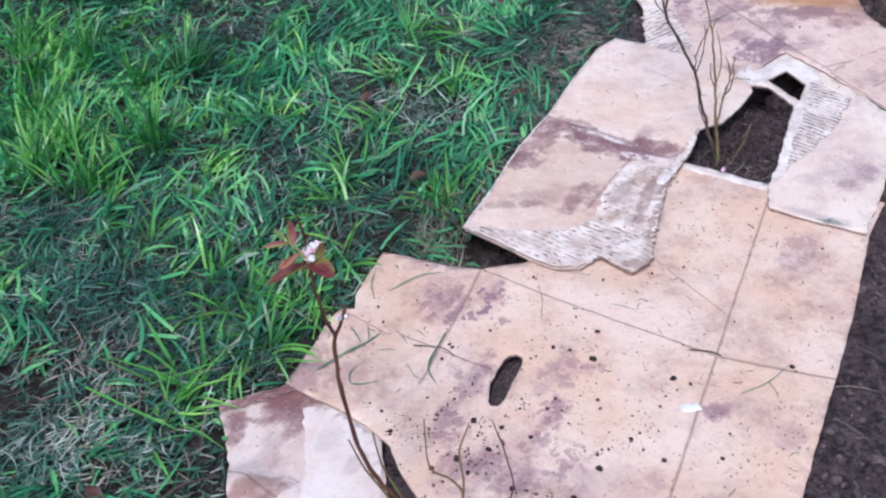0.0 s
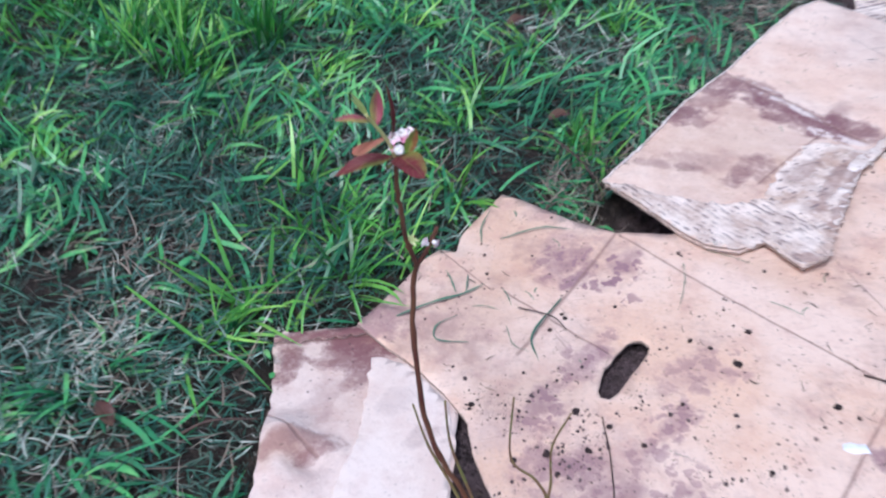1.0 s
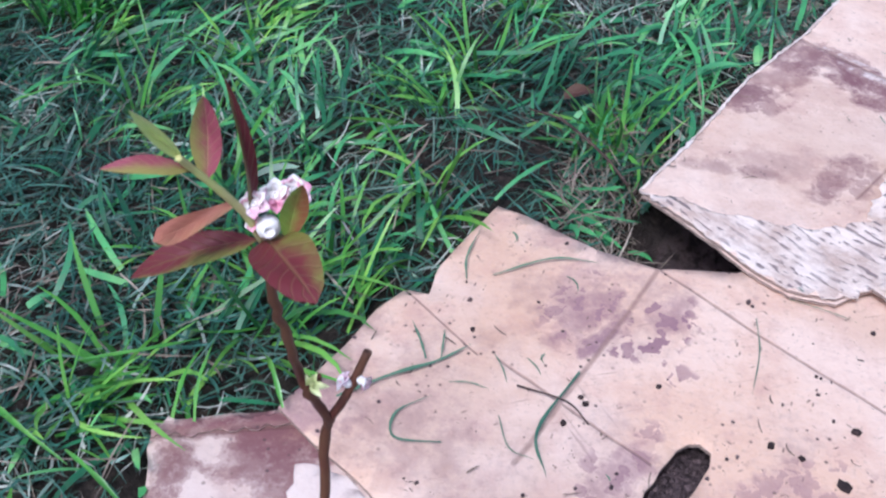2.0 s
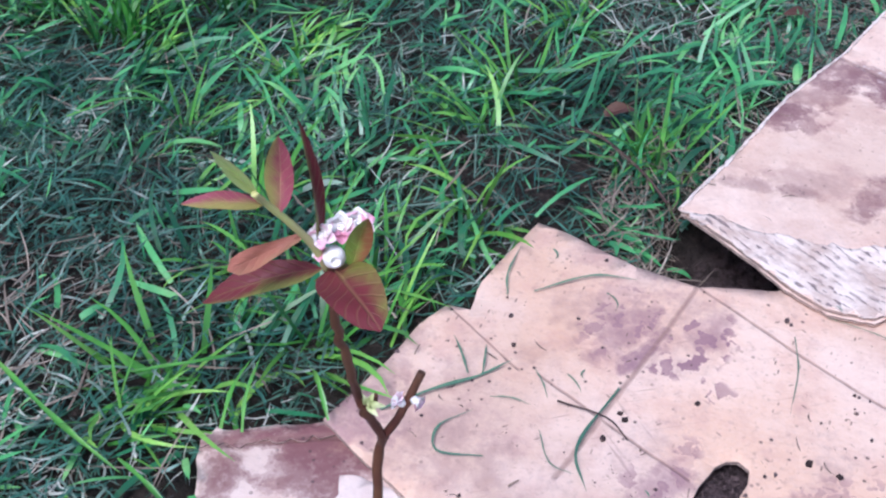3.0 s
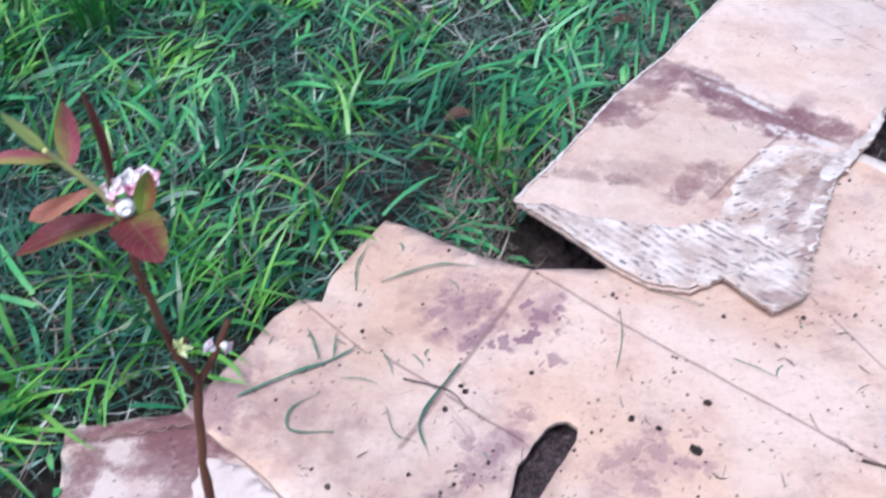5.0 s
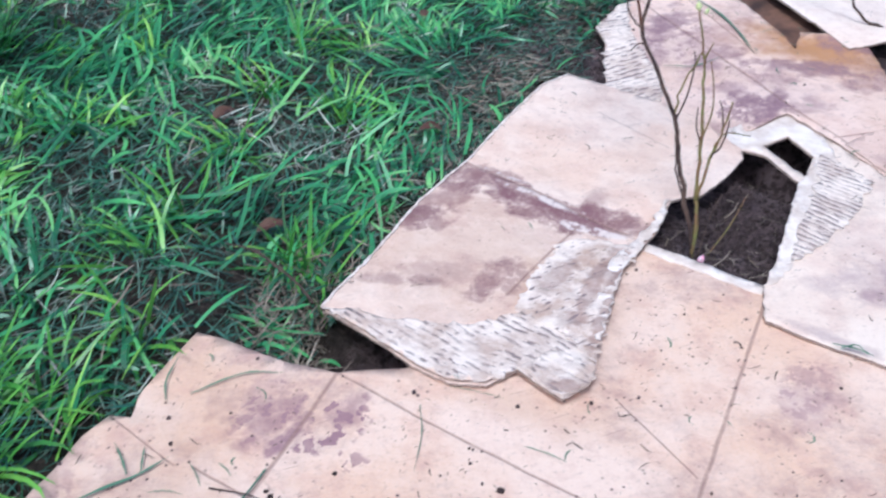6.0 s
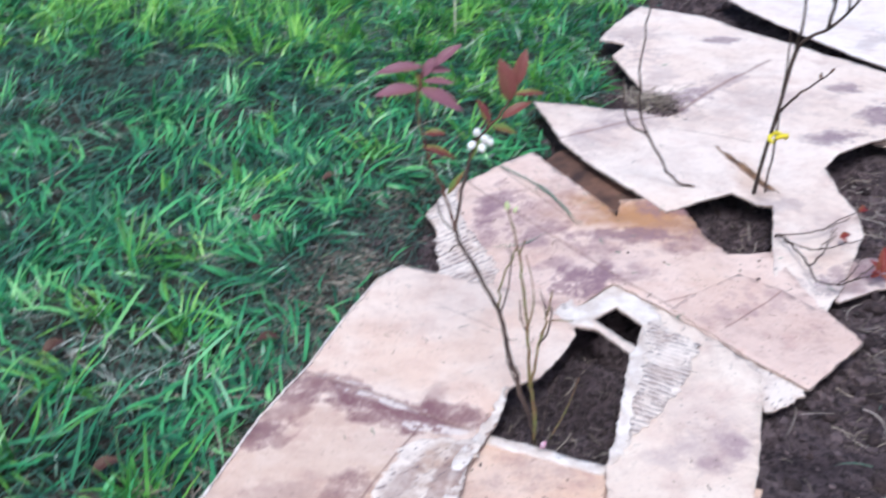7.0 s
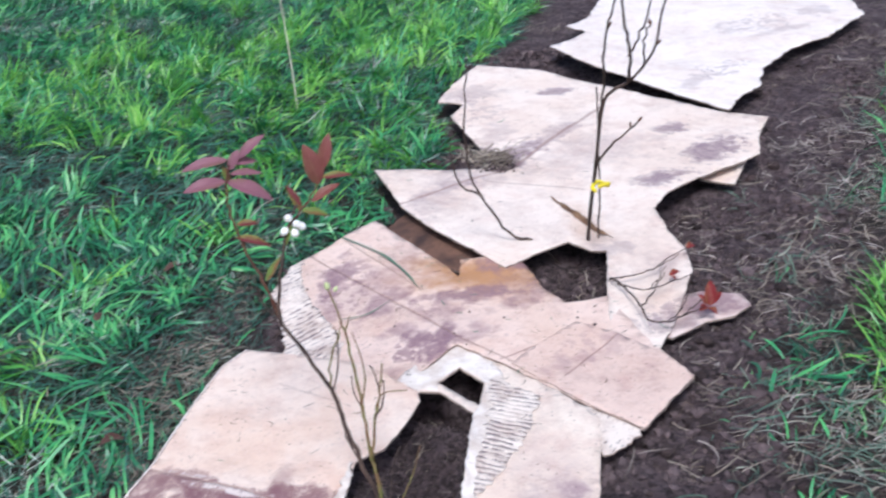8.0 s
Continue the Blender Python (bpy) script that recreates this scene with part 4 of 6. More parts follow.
def h_panel(x, y):
    return 0.0065 + 0.0035 * np.clip((y - 1.62) / 0.25, 0, 1) + bend(x, y, 13, 0.001) - hump(x, y, 0.69, 2.11, 0.03, 0.004) + hump(x, y, 0.68, 1.84, 0.05, 0.006)


def h_middle(x, y):
    k = np.clip((x - 0.60) / 0.12, 0, 1)
    return 0.004 + 0.0105 * k - 0.006 * np.clip((x - 0.80) / 0.1, 0, 1) * np.clip((2.15 - y) / 0.1, 0, 1) + bend(x, y, 17, 0.0025) + hump(x, y, 0.48, 2.42, 0.05, 0.008) + hump(x, y, 0.90, 2.42, 0.05, 0.012) + hump(x, y, 0.83, 2.40, 0.02, -0.01)


def h_white(x, y):
    k = np.clip((y - 2.0) / 0.45, 0, 1)
    return 0.006 + 0.022 * k + bend(x, y, 19, 0.004) + hump(x, y, 0.80, 2.8, 0.12, 0.010) - hump(x, y, 1.1, 2.9, 0.07, 0.010) + hump(x, y, 1.4, 2.62, 0.1, 0.008) + hump(x, y, 1.09, 3.4, 0.05, 0.012)


def h_far(x, y):
    return 0.028 + bend(x, y, 23, 0.006) + hump(x, y, 1.55, 3.8, 0.15, 0.012)


def sheet(outline, height, material, label, **kw):
    cx, cy = sum(p[0] for p in outline) / len(outline), sum(p[1] for p in outline) / len(outline)
    ob = thing("cardboard_sheet", (cx, cy, 0), label, "cardboard", "cardboard sheets on the bed")
    part("panel", sheet_mesh(outline, height, **kw), [material, CARD_EDGE], ob)
    return ob


near = sheet(NEAR, h_near, CARD_M, "large flattened peach-brown cardboard with a hand hole, mud stains", holes=[HAND_HOLE], rough=0.0005)
corner = sheet(CORNER, h_corner, CARD_L, "worn pale cardboard with a dirty frayed edge under the larger sheet", rough=0.0012, cell=0.015)
PEEL = [(-0.182, 1.182), (-0.165, 1.186), (-0.13, 1.176), (-0.075, 1.128), (-0.058, 1.05), (-0.05, 0.95), (-0.063, 0.78), (-0.18, 0.785), (-0.172, 1.0), (-0.166, 1.06), (-0.172, 1.12)]
part("peeled_ply", sheet_mesh(PEEL, lambda x, y: h_corner(x, y) + 0.0012, 0.0010, cell=0.015, rough=0.0012, step=0.008, seed=21), [PEELED, TORN_WHITE], corner, "whiter patch where the paper has peeled")
BAND = [(-0.306, 1.192), (-0.262, 1.213), (-0.212, 1.231), (-0.17, 1.233), (-0.168, 1.222), (-0.21, 1.216), (-0.262, 1.197), (-0.303, 1.18)]
part("frayed_edge", sheet_mesh(BAND, lambda x, y: h_corner(x, y) + 0.0022 + 0.0016 * vnoise(x, y, 90, 18, 2), 0.0016, cell=0.007, rough=0.0022, step=0.006, seed=22), [CARD_L, CARD_EDGE], corner, "dirty frayed rim")
flap = sheet(FLAP, h_flap, CARD_F, "torn brown cardboard flap with muddy crease and exposed white ply", rough=0.0007, cell=0.022)
part("torn_ply", sheet_mesh(FLAP_TORN, lambda x, y: h_flap(x, y) + 0.0010 + 0.0012 * vnoise(x, y, 60, 3, 2), 0.0014, cell=0.0065, rough=0.0022, step=0.006, seed=5), [TORN_F, TORN_WHITE], flap, "torn white ply with rows of dark dashes")
part("crumpled_ply", sheet_mesh(FLAP_BRANCH, lambda x, y: h_flap(x, y) + 0.0014 + 0.0014 * vnoise(x, y, 60, 34, 2) + 0.006 * np.clip((x - 0.30 - 0.35 * (y - 1.58)) / 0.07, 0, 1) * np.abs(vnoise(x, y, 44, 33, 2)), 0.0016, cell=0.006, rough=0.0034, step=0.006, seed=35), [TORN_R, TORN_WHITE], flap, "crumpled torn ply with ribs and dirt")
LOWER_PLY = [(0.064, 1.570), (0.119, 1.533), (0.172, 1.488), (0.211, 1.465), (0.254, 1.463), (0.288, 1.49), (0.249, 1.545), (0.121, 1.584)]
part("lower_ply", sheet_mesh(LOWER_PLY, lambda x, y: h_flap(x, y) - 0.0050, 0.0035, rough=0.0006, step=0.007, cell=0.02, seed=8), [CARD_F, CARD_EDGE], flap)
FRAY = [(0.29, 1.487), (0.315, 1.457), (0.335, 1.44), (0.367, 1.464), (0.375, 1.495), (0.327, 1.52)]
part("crumpled_corner", sheet_mesh(FRAY, lambda x, y: h_flap(x, y) + 0.004 + 0.004 * vnoise(x, y, 70, 6, 3), 0.003, rough=0.002, cell=0.006, step=0.006, seed=9), [TORN_F, TORN_WHITE], flap)
SELVAGE = [(0.061, 1.573), (0.108, 1.675), (0.167, 1.817), (0.237, 1.935), (0.298, 2.068), (0.357, 2.18), (0.402, 2.226), (0.404, 2.223), (0.3602, 2.1785), (0.301, 2.0665), (0.240, 1.9335), (0.170, 1.8155), (0.111, 1.6735), (0.065, 1.574)]
part("frayed_edge", sheet_mesh(SELVAGE, lambda x, y: h_flap(x, y) + 0.001 + 0.001 * vnoise(x, y, 90, 26, 2), 0.003, rough=0.0006, cell=0.02, step=0.006, seed=28), [TORN_WHITE, CARD_EDGE], flap, "pale frayed rim")
RIM = [(0.428, 1.683), (0.489, 1.783), (0.515, 1.846), (0.507, 1.848), (0.479, 1.789), (0.416, 1.702), (0.391, 1.623), (0.382, 1.545), (0.389, 1.545)]
part("frayed_edge", sheet_mesh(RIM, lambda x, y: h_flap(x, y) + 0.003 + 0.003 * vnoise(x, y, 80, 16, 2), 0.004, rough=0.002, cell=0.01, step=0.007, seed=10), [TORN_WHITE, CARD_EDGE], flap)
panel = sheet(PANEL, h_panel, CARD_K, "pale cardboard panel torn round a black slot", holes=[SLOT], rough=0.001)
part("torn_edge", sheet_mesh(PANEL_WHITE, lambda x, y: h_panel(x, y) + 0.0013 + 0.001 * vnoise(x, y, 60, 4, 2), 0.0016, cell=0.01, rough=0.0016, step=0.008, seed=6), [TORN_WHITE, TORN_WHITE], panel, "torn white paper edge")
part("torn_ply", sheet_mesh(PANEL_TORN, lambda x, y: h_panel(x, y) + 0.0028 + 0.001 * vnoise(x, y, 60, 5, 2), 0.0012, cell=0.01, rough=0.003, step=0.008, seed=7), [TORN_K, TORN_WHITE], panel, "torn ply with dark flute lines")
PIT_RIM = [(0.47, 1.764), (0.614, 1.684), (0.606, 1.668), (0.466, 1.745)]
part("torn_edge", sheet_mesh(PIT_RIM, lambda x, y: h_near(x, y) + 0.0014, 0.0016, cell=0.012, rough=0.0012, seed=12), [TORN_WHITE, TORN_WHITE], near, "torn white paper edge")
middle = sheet(MIDDLE, h_middle, CARD_E, "creased brown cardboard with wet orange patch, mud and painted shade", rough=0.0011, cell=0.025)
part("torn_ply", sheet_mesh(MIDDLE_TORN, lambda x, y: h_middle(x, y) + 0.0018 + 0.0015 * vnoise(x, y, 60, 8, 2), 0.0014, cell=0.01, rough=0.003, step=0.008, seed=11), [TORN_E, TORN_WHITE], middle, "torn white ply with ribbed flutes")
LIP = [(0.742, 2.68), (0.768, 2.60), (0.80, 2.50), (0.838, 2.435), (0.86, 2.445), (0.93, 2.41), (0.945, 2.46), (0.90, 2.56), (0.85, 2.66), (0.80, 2.72)]
part("curled_lip", sheet_mesh(LIP, lambda x, y: -0.006 + 0.018 * np.clip((x - 0.745 - 0.38 * (2.68 - y)) / 0.09, 0, 1) + 0.004 * vnoise(x, y, 22, 24, 2), 0.003, cell=0.012, rough=0.002, seed=25), [LINER_SHADED, CARD_EDGE], middle, "dark brown lip curling under the next sheet, its shade painted in")
FOLD = [(0.814, 2.04), (0.837, 2.062), (0.90, 2.104), (0.966, 2.143), (1.021, 2.085), (1.07, 1.998), (1.082, 1.921), (0.944, 1.811), (0.901, 1.882)]
part("folded_flap", sheet_mesh(FOLD, lambda x, y: h_middle(x, y) + 0.002 + 0.002 * np.clip((x - 0.95) / 0.1, 0, 1), 0.003, cell=0.02, rough=0.0008, seed=15), [CARD_P, CARD_EDGE], middle, "cleaner pinkish folded flap")
scrap = sheet(SCRAP, lambda x, y: 0.0055 + 0.0015 * vnoise(x, y, 50, 2, 2), TORN_S, "frayed scrap of torn white cardboard ply", rough=0.003, step=0.007, cell=0.012, thick=0.003)
white = sheet(WHITE, h_white, CARD_D, "large whitish cardboard sheet folded, soil in its crease", rough=0.001, cell=0.035)
SLIT = [(1.112, 2.665), (1.122, 2.60), (1.131, 2.53), (1.138, 2.45), (1.146, 2.40), (1.134, 2.445), (1.124, 2.525), (1.1155, 2.60)]
part("folded_lip", sheet_mesh(SLIT, lambda x, y: h_white(x, y) + 0.0012 + 0.010 * np.clip((x - 1.11 - 0.10 * (2.66 - y)) / 0.008, 0, 1), 0.0016, cell=0.006, rough=0.0008, seed=14), [LINER, CARD_EDGE], white, "brown lifted lip of a cut, shade in its colour")
under = sheet(UNDER, lambda x, y: 0.008 + bend(x, y, 27), CARD_K, "lower layer of pale cardboard under the white sheet")
tongue = sheet(TONGUE, lambda x, y: 0.0 + bend(x, y, 29, 0.003), CARD_T, "mud-stained white cardboard tongue lying on the soil")
sheet(DISTANT, h_far, CARD_G, "white cardboard sheet with raised edge and frayed side", rough=0.003, cell=0.06, step=0.02)


# ---- lawn ----


def scatter(n, x0, x1, y0, y1, keep, seed):
    r = np.random.default_rng(seed)
    x, y = r.uniform(x0, x1, n), r.uniform(y0, y1, n)
    k = (r.random(n) < keep(x, y)) & ~on_sheet(x, y)
    return x[k], y[k]


def over(x, y, az, reach):
    """Blades whose upper half would lie on a sheet."""
    return on_sheet(x + reach * np.cos(az), y + reach * np.sin(az)) | on_sheet(x + 0.5 * reach * np.cos(az), y + 0.5 * reach * np.sin(az))


def thick_growth(x, y):
    """Where the lawn grows thick and upright."""
    return np.clip(0.5 + 1.4 * vnoise(x, y, 2.2, 61, 2), 0, 1)


def keep_lawn(x, y):
    bare = np.clip(1.3 - 1.6 * np.exp(-((x - 0.27) ** 2 + (y - 2.2) ** 2) / 0.016) - 1.3 * np.exp(-((x - 0.38) ** 2 + (y - 2.36) ** 2) / 0.006) - 1.5 * np.exp(-((x + 0.62) ** 2 + (y - 1.17) ** 2) / 0.010) - 1.3 * np.exp(-((x + 0.32) ** 2 + (y - 0.99) ** 2) / 0.010) - 0.9 * np.exp(-((x - 0.86) ** 2 + (y - 3.83) ** 2) / 0.02) - 0.9 * np.exp(-((x + 0.66) ** 2 + (y - 1.71) ** 2) / 0.006) - 0.3 * np.exp(-((x + 0.46) ** 2 + (y - 1.75) ** 2) / 0.008), 0.12, 1)
    right = np.where(x > verge(y) + 0.3, 0.25, 1.0)
    return lawn_share(x, y) * bare * right * np.clip(0.75 + 0.6 * vnoise(x, y, 5, 71, 2), 0.25, 1)


def lawn(name, n, box, keep, lengths, widths, lean, bendy, material, seed, lift, label, levels=4, stray=1.1, curl=0.4):
    x, y = scatter(n, *box, keep, seed)
    r = np.random.default_rng(seed + 100)
    m = len(x)
    z = ground_height(x, y) + lift * r.random(m)
    flow = 3.0 * vnoise(x, y, 2.0, seed + 3, 2) + (2.2 * vnoise(x, y, 6.0, seed + 9, 1) if stray < 1 else 0)
    ln, az, le = r.uniform(*lengths, m), flow + r.normal(0, stray, m), r.uniform(*lean, m)
    reach = ln * np.sin(np.minimum(le + 0.4, 1.57))
    ln = np.where(over(x, y, az, reach), ln * 0.45, ln)
    ok = ~over(x, y, az, reach * 0.4) | (r.random(m) < 0.06)
    me = blades_mesh(name, np.column_stack([x, y, z])[ok], ln[ok], r.uniform(*widths, m)[ok], az[ok], le[ok], r.uniform(*bendy, m)[ok], r.normal(0, 0.5, m)[ok], levels=levels, curl=curl)
    me.materials.append(material)
    return tagged(new(name, me), label, "grass", kind="stuff")


CLOSE = (-1.6, 1.4, 0.5, 3.0)
AWAY = (-1.6, 2.2, 3.0, 5.6)
def clumps(name, n, box, keep, size, material, seed, label, levels=4):
    """Lawn grass growing in many small clumps whose leaves bend over together."""
    cx, cy = scatter(n, *box, keep, seed)
    r = np.random.default_rng(seed + 50)
    per = r.integers(6, 18, len(cx))
    k = np.repeat(np.arange(len(cx)), per)
    m = len(k)
    big = (size * r.uniform(0.6, 1.25, len(cx)))[k]
    way = (2.5 * vnoise(cx, cy, 1.5, seed + 3, 2) + r.normal(0, 1.2, len(cx)))[k]
    lean0 = r.uniform(0.35, 1.05, len(cx))[k]
    x, y = cx[k] + r.normal(0, 0.012, m), cy[k] + r.normal(0, 0.012, m)
    az, ln, le = way + r.normal(0, 0.5, m), big * r.uniform(0.45, 1.0, m), np.clip(lean0 + r.normal(0, 0.25, m), 0.05, 1.45)
    reach = ln * np.sin(np.minimum(le + 0.5, 1.57))
    ln = np.where(over(x, y, az, reach), ln * 0.5, ln)
    ok = ~on_sheet(x, y) & (~over(x, y, az, reach * 0.45) | (r.random(m) < 0.05))
    z = ground_height(x, y) - 0.002
    me = blades_mesh(name, np.column_stack([x, y, z])[ok], ln[ok], r.uniform(0.0032, 0.0078, m)[ok], az[ok], le[ok], r.uniform(0.3, 1.5, m)[ok], r.normal(0, 0.6, m)[ok], levels=levels, curl=0.5)
    me.materials.append(material)
    return tagged(new(name, me), label, "grass", kind="stuff")


def tidy(x, y):
    """Where the mower has left little standing."""
    return np.clip(1 - 0.6 * np.exp(-(((x + 0.38) / 0.35) ** 2 + ((y - 1.5) / 0.45) ** 2)) - 0.35 * np.exp(-(((x + 0.05) / 0.25) ** 2 + ((y - 1.95) / 0.3) ** 2)), 0.1, 1)


def lush(x, y):
    """Patches of fresher, yellower growth."""
    return np.clip(2.2 * vnoise(x, y, 1.7, 65, 2) + 0.25 + 0.35 * np.exp(-((x + 0.85) ** 2 + (y - 2.1) ** 2) / 0.08) + 0.8 * np.exp(-((x - 0.45) ** 2 + (y - 4.1) ** 2) / 0.3) + 0.3 * np.clip((y - 3.1) / 0.4, 0, 1) - 2.5 * np.exp(-(((x + 0.52) / 0.24) ** 2 + ((y - 1.2) / 0.22) ** 2)), 0, 1)


def thin_turf(x, y):
    """Three worn places in the lawn, 1 at their middles."""
    d = np.exp(-(((x + 0.66) / 0.17) ** 2 + ((y - 1.6) / 0.13) ** 2)) + np.exp(-(((x + 0.5) / 0.18) ** 2 + ((y - 1.33) / 0.15) ** 2)) + np.exp(-(((x + 0.5) / 0.18) ** 2 + ((y - 1.08) / 0.14) ** 2))
    return np.minimum(d, 1)


def open_turf(x, y):
    """Low, thin turf where thatch and bare earth show."""
    d = 0.42 * np.exp(-(((x - 0.05) / 0.22) ** 2 + ((y - 1.98) / 0.16) ** 2)) + 0.45 * np.exp(-(((x + 0.2) / 0.16) ** 2 + ((y - 1.62) / 0.1) ** 2))
    return np.clip(1 - 0.8 * thin_turf(x, y) - d, 0.12, 1)


def tufty(x, y):
    """Uneven growth: close clumps with thin places between."""
    return np.clip(0.5 + 2.2 * vnoise(x, y, 6.0, 67, 2), 0.22, 1)


lawn("thatch", 105000, CLOSE, lambda x, y: np.clip(lawn_share(x, y) * (0.8 + 0.6 * vnoise(x, y, 8, 73, 2)), 0, 1) * np.where(x > verge(y) + 0.3, 0.4, 1.0), (0.010, 0.045), (0.0008, 0.0025), (1.1, 1.62), (-0.5, 0.5), THATCH, 231, 0.010, "matted thatch of fine dead and mown grass", 3)
lawn("mown_grass", 30000, CLOSE, lambda x, y: keep_lawn(x, y) * (0.45 + 0.55 * open_turf(x, y)), (0.02, 0.07), (0.0012, 0.0034), (0.9, 1.62), (-0.2, 0.5), MOWN, 201, 0.014, "mown grass clippings lying flat and matted")
lawn("grass_shoots", 15000, CLOSE, lambda x, y: keep_lawn(x, y) * tufty(x + 3, y), (0.014, 0.042), (0.002, 0.0045), (0.4, 1.3), (0.0, 0.8), GREEN, 232, 0.012, "short broad young grass shoots in the lawn", 3)
clumps("lawn_grass", 3900, CLOSE, lambda x, y: keep_lawn(x, y) * (0.1 + 0.9 * thick_growth(x, y)) * tidy(x, y) * open_turf(x, y) * tufty(x, y), 0.08, GREEN, 211, "short green lawn grass in small clumps")
lawn("flat_grass", 25000, CLOSE, lambda x, y: keep_lawn(x, y) * open_turf(x, y) * (0.3 + 0.7 * tufty(x, y)), (0.03, 0.10), (0.0036, 0.0088), (0.8, 1.45), (0.0, 0.9), GREEN, 221, 0.016, "green grass leaves pressed flat over the lawn", 5, 0.5, 0.8)
clumps("fresh_grass", 900, CLOSE, lambda x, y: keep_lawn(x, y) * lush(x, y) * tidy(x, y) * open_turf(x, y), 0.10, BRIGHT, 212, "fresh bright green lawn grass in small clumps")
lawn("thatch", 80000, AWAY, lambda x, y: np.clip(lawn_share(x, y) * (0.8 + 0.6 * vnoise(x, y, 8, 73, 2)), 0, 1), (0.015, 0.06), (0.0015, 0.003), (1.1, 1.62), (-0.5, 0.5), THATCH, 233, 0.012, "matted thatch of fine dead and mown grass", 2)
lawn("mown_grass", 22000, AWAY, keep_lawn, (0.03, 0.11), (0.0025, 0.005), (1.15, 1.6), (-0.2, 0.5), MOWN, 203, 0.012, "mown grass clippings lying flat and matted", 3)
clumps("lawn_grass", 4200, AWAY, lambda x, y: keep_lawn(x, y) * (0.25 + 0.75 * tufty(x, y)), 0.105, GREEN, 213, "short green lawn grass in small clumps", 3)
clumps("fresh_grass", 3600, AWAY, lambda x, y: keep_lawn(x, y) * lush(x, y), 0.12, BRIGHT, 214, "fresh bright green lawn grass in small clumps", 3)
def open_lawn(x, y):
    """The wider lawn round the bed, running into the close growth with an uneven border."""
    e = 0.35 * vnoise(x, y, 1.6, 107, 3)
    near = np.clip(np.minimum.reduce([x + 1.35 + e, np.minimum(2.1, bed_end(y) + 0.55) + e - x, y - 0.75 + e, 5.3 + e - y]) / 0.3, 0, 1)
    return lawn_share(x, y) * (1 - near)


lawn("lawn_grass", 170000, (-5, 7, -3, 10), open_lawn, (0.05, 0.14), (0.004, 0.008), (0.3, 1.2), (0.2, 1.0), GREEN, 205, 0.0, "lawn grass further off", 2)
lawn("fresh_grass", 50000, (-5, 7, -3, 10), lambda x, y: open_lawn(x, y) * lush(x, y), (0.05, 0.14), (0.004, 0.008), (0.3, 1.2), (0.2, 1.0), BRIGHT, 215, 0.0, "fresh bright lawn grass further off", 2)
def bed_litter(x, y):
    """Where straw, roots and torn grass lie on the dug bed: thin in the openings, thicker towards the far lawn."""
    return np.where(inside(x, y, PIT), 0.1, np.clip(0.15 + 1.1 * vnoise(x, y, 5, 97, 3) + 0.8 * np.clip(1 - (bed_end(y) - x) / 0.35, 0, 1), 0.06, 1)) * (x > verge(y))


def bed_margin(x, y):
    """The worn strip along the bed's further side."""
    return (x > verge(y) + 0.2) * np.clip(1 - np.abs(bed_end(y) - 0.02 - x) / (0.22 + 0.1 * vnoise(x, y, 3, 43, 2)), 0, 1) * np.clip(0.4 + 2.0 * vnoise(x, y, 5, 44, 2), 0, 1)


lawn("straw_litter", 42000, (-0.4, 3.2, 0.7, 4.4), bed_litter, (0.008, 0.035), (0.0008, 0.0022), (1.2, 1.62), (-0.3, 0.6), DRY_DARK, 206, 0.010, "dark straw and root bits scattered on bare soil", 3, curl=1.6)
lawn("straw_litter", 24000, (-0.4, 3.2, 0.7, 4.4), bed_litter, (0.015, 0.07), (0.0012, 0.0028), (1.2, 1.6), (-0.3, 0.5), DRY, 240, 0.012, "pale dry straw scattered on bare soil", 4, curl=1.2)
lawn("pale_roots", 2600, (0.6, 2.9, 1.2, 4.0), bed_litter, (0.03, 0.10), (0.0012, 0.0026), (1.35, 1.6), (-0.3, 0.4), PALE_ROOT, 241, 0.014, "long curling pale roots lying on the soil", 8, curl=2.6)
lawn("straw_litter", 8000, (1.1, 1.9, 1.5, 3.0), lambda x, y: (1 - lawn_share(x, y)) * (x > verge(y)) * np.clip(0.1 + 2.0 * vnoise(x, y, 6, 98, 3), 0.03, 1), (0.012, 0.055), (0.0012, 0.0028), (1.2, 1.6), (-0.3, 0.5), PALE_ROOT, 248, 0.014, "pale straw and root bits on the bare bed", 5, curl=1.4)
lawn("torn_grass", 17000, (0.8, 2.9, 1.0, 3.8), bed_margin, (0.02, 0.09), (0.0014, 0.0040), (1.0, 1.6), (-0.2, 0.7), TORN_GRASS, 242, 0.016, "torn grey-green grass lying along the edge of the bed", 5, stray=0.7, curl=1.2)
lawn("dead_grass", 9000, (1.35, 2.9, 2.05, 3.9), lambda x, y: np.clip(1 - np.abs(bed_end(y) - 0.12 - x) / 0.3, 0, 1) * np.clip(0.1 + 2.2 * vnoise(x, y, 4, 47, 3), 0, 1), (0.02, 0.08), (0.0012, 0.0028), (0.9, 1.6), (-0.3, 0.6), PALE_ROOT, 245, 0.018, "tangled dry pale grass on the soil", 5, stray=0.9, curl=1.8)
lawn("margin_grass", 3200, (0.8, 2.9, 1.0, 3.8), lambda x, y: bed_margin(x, y) ** 1.5, (0.015, 0.055), (0.0018, 0.0038), (0.5, 1.4), (0.2, 1.0), GREEN, 243, 0.005, "green grass sprouting along the edge of the bed", 4, curl=0.8)
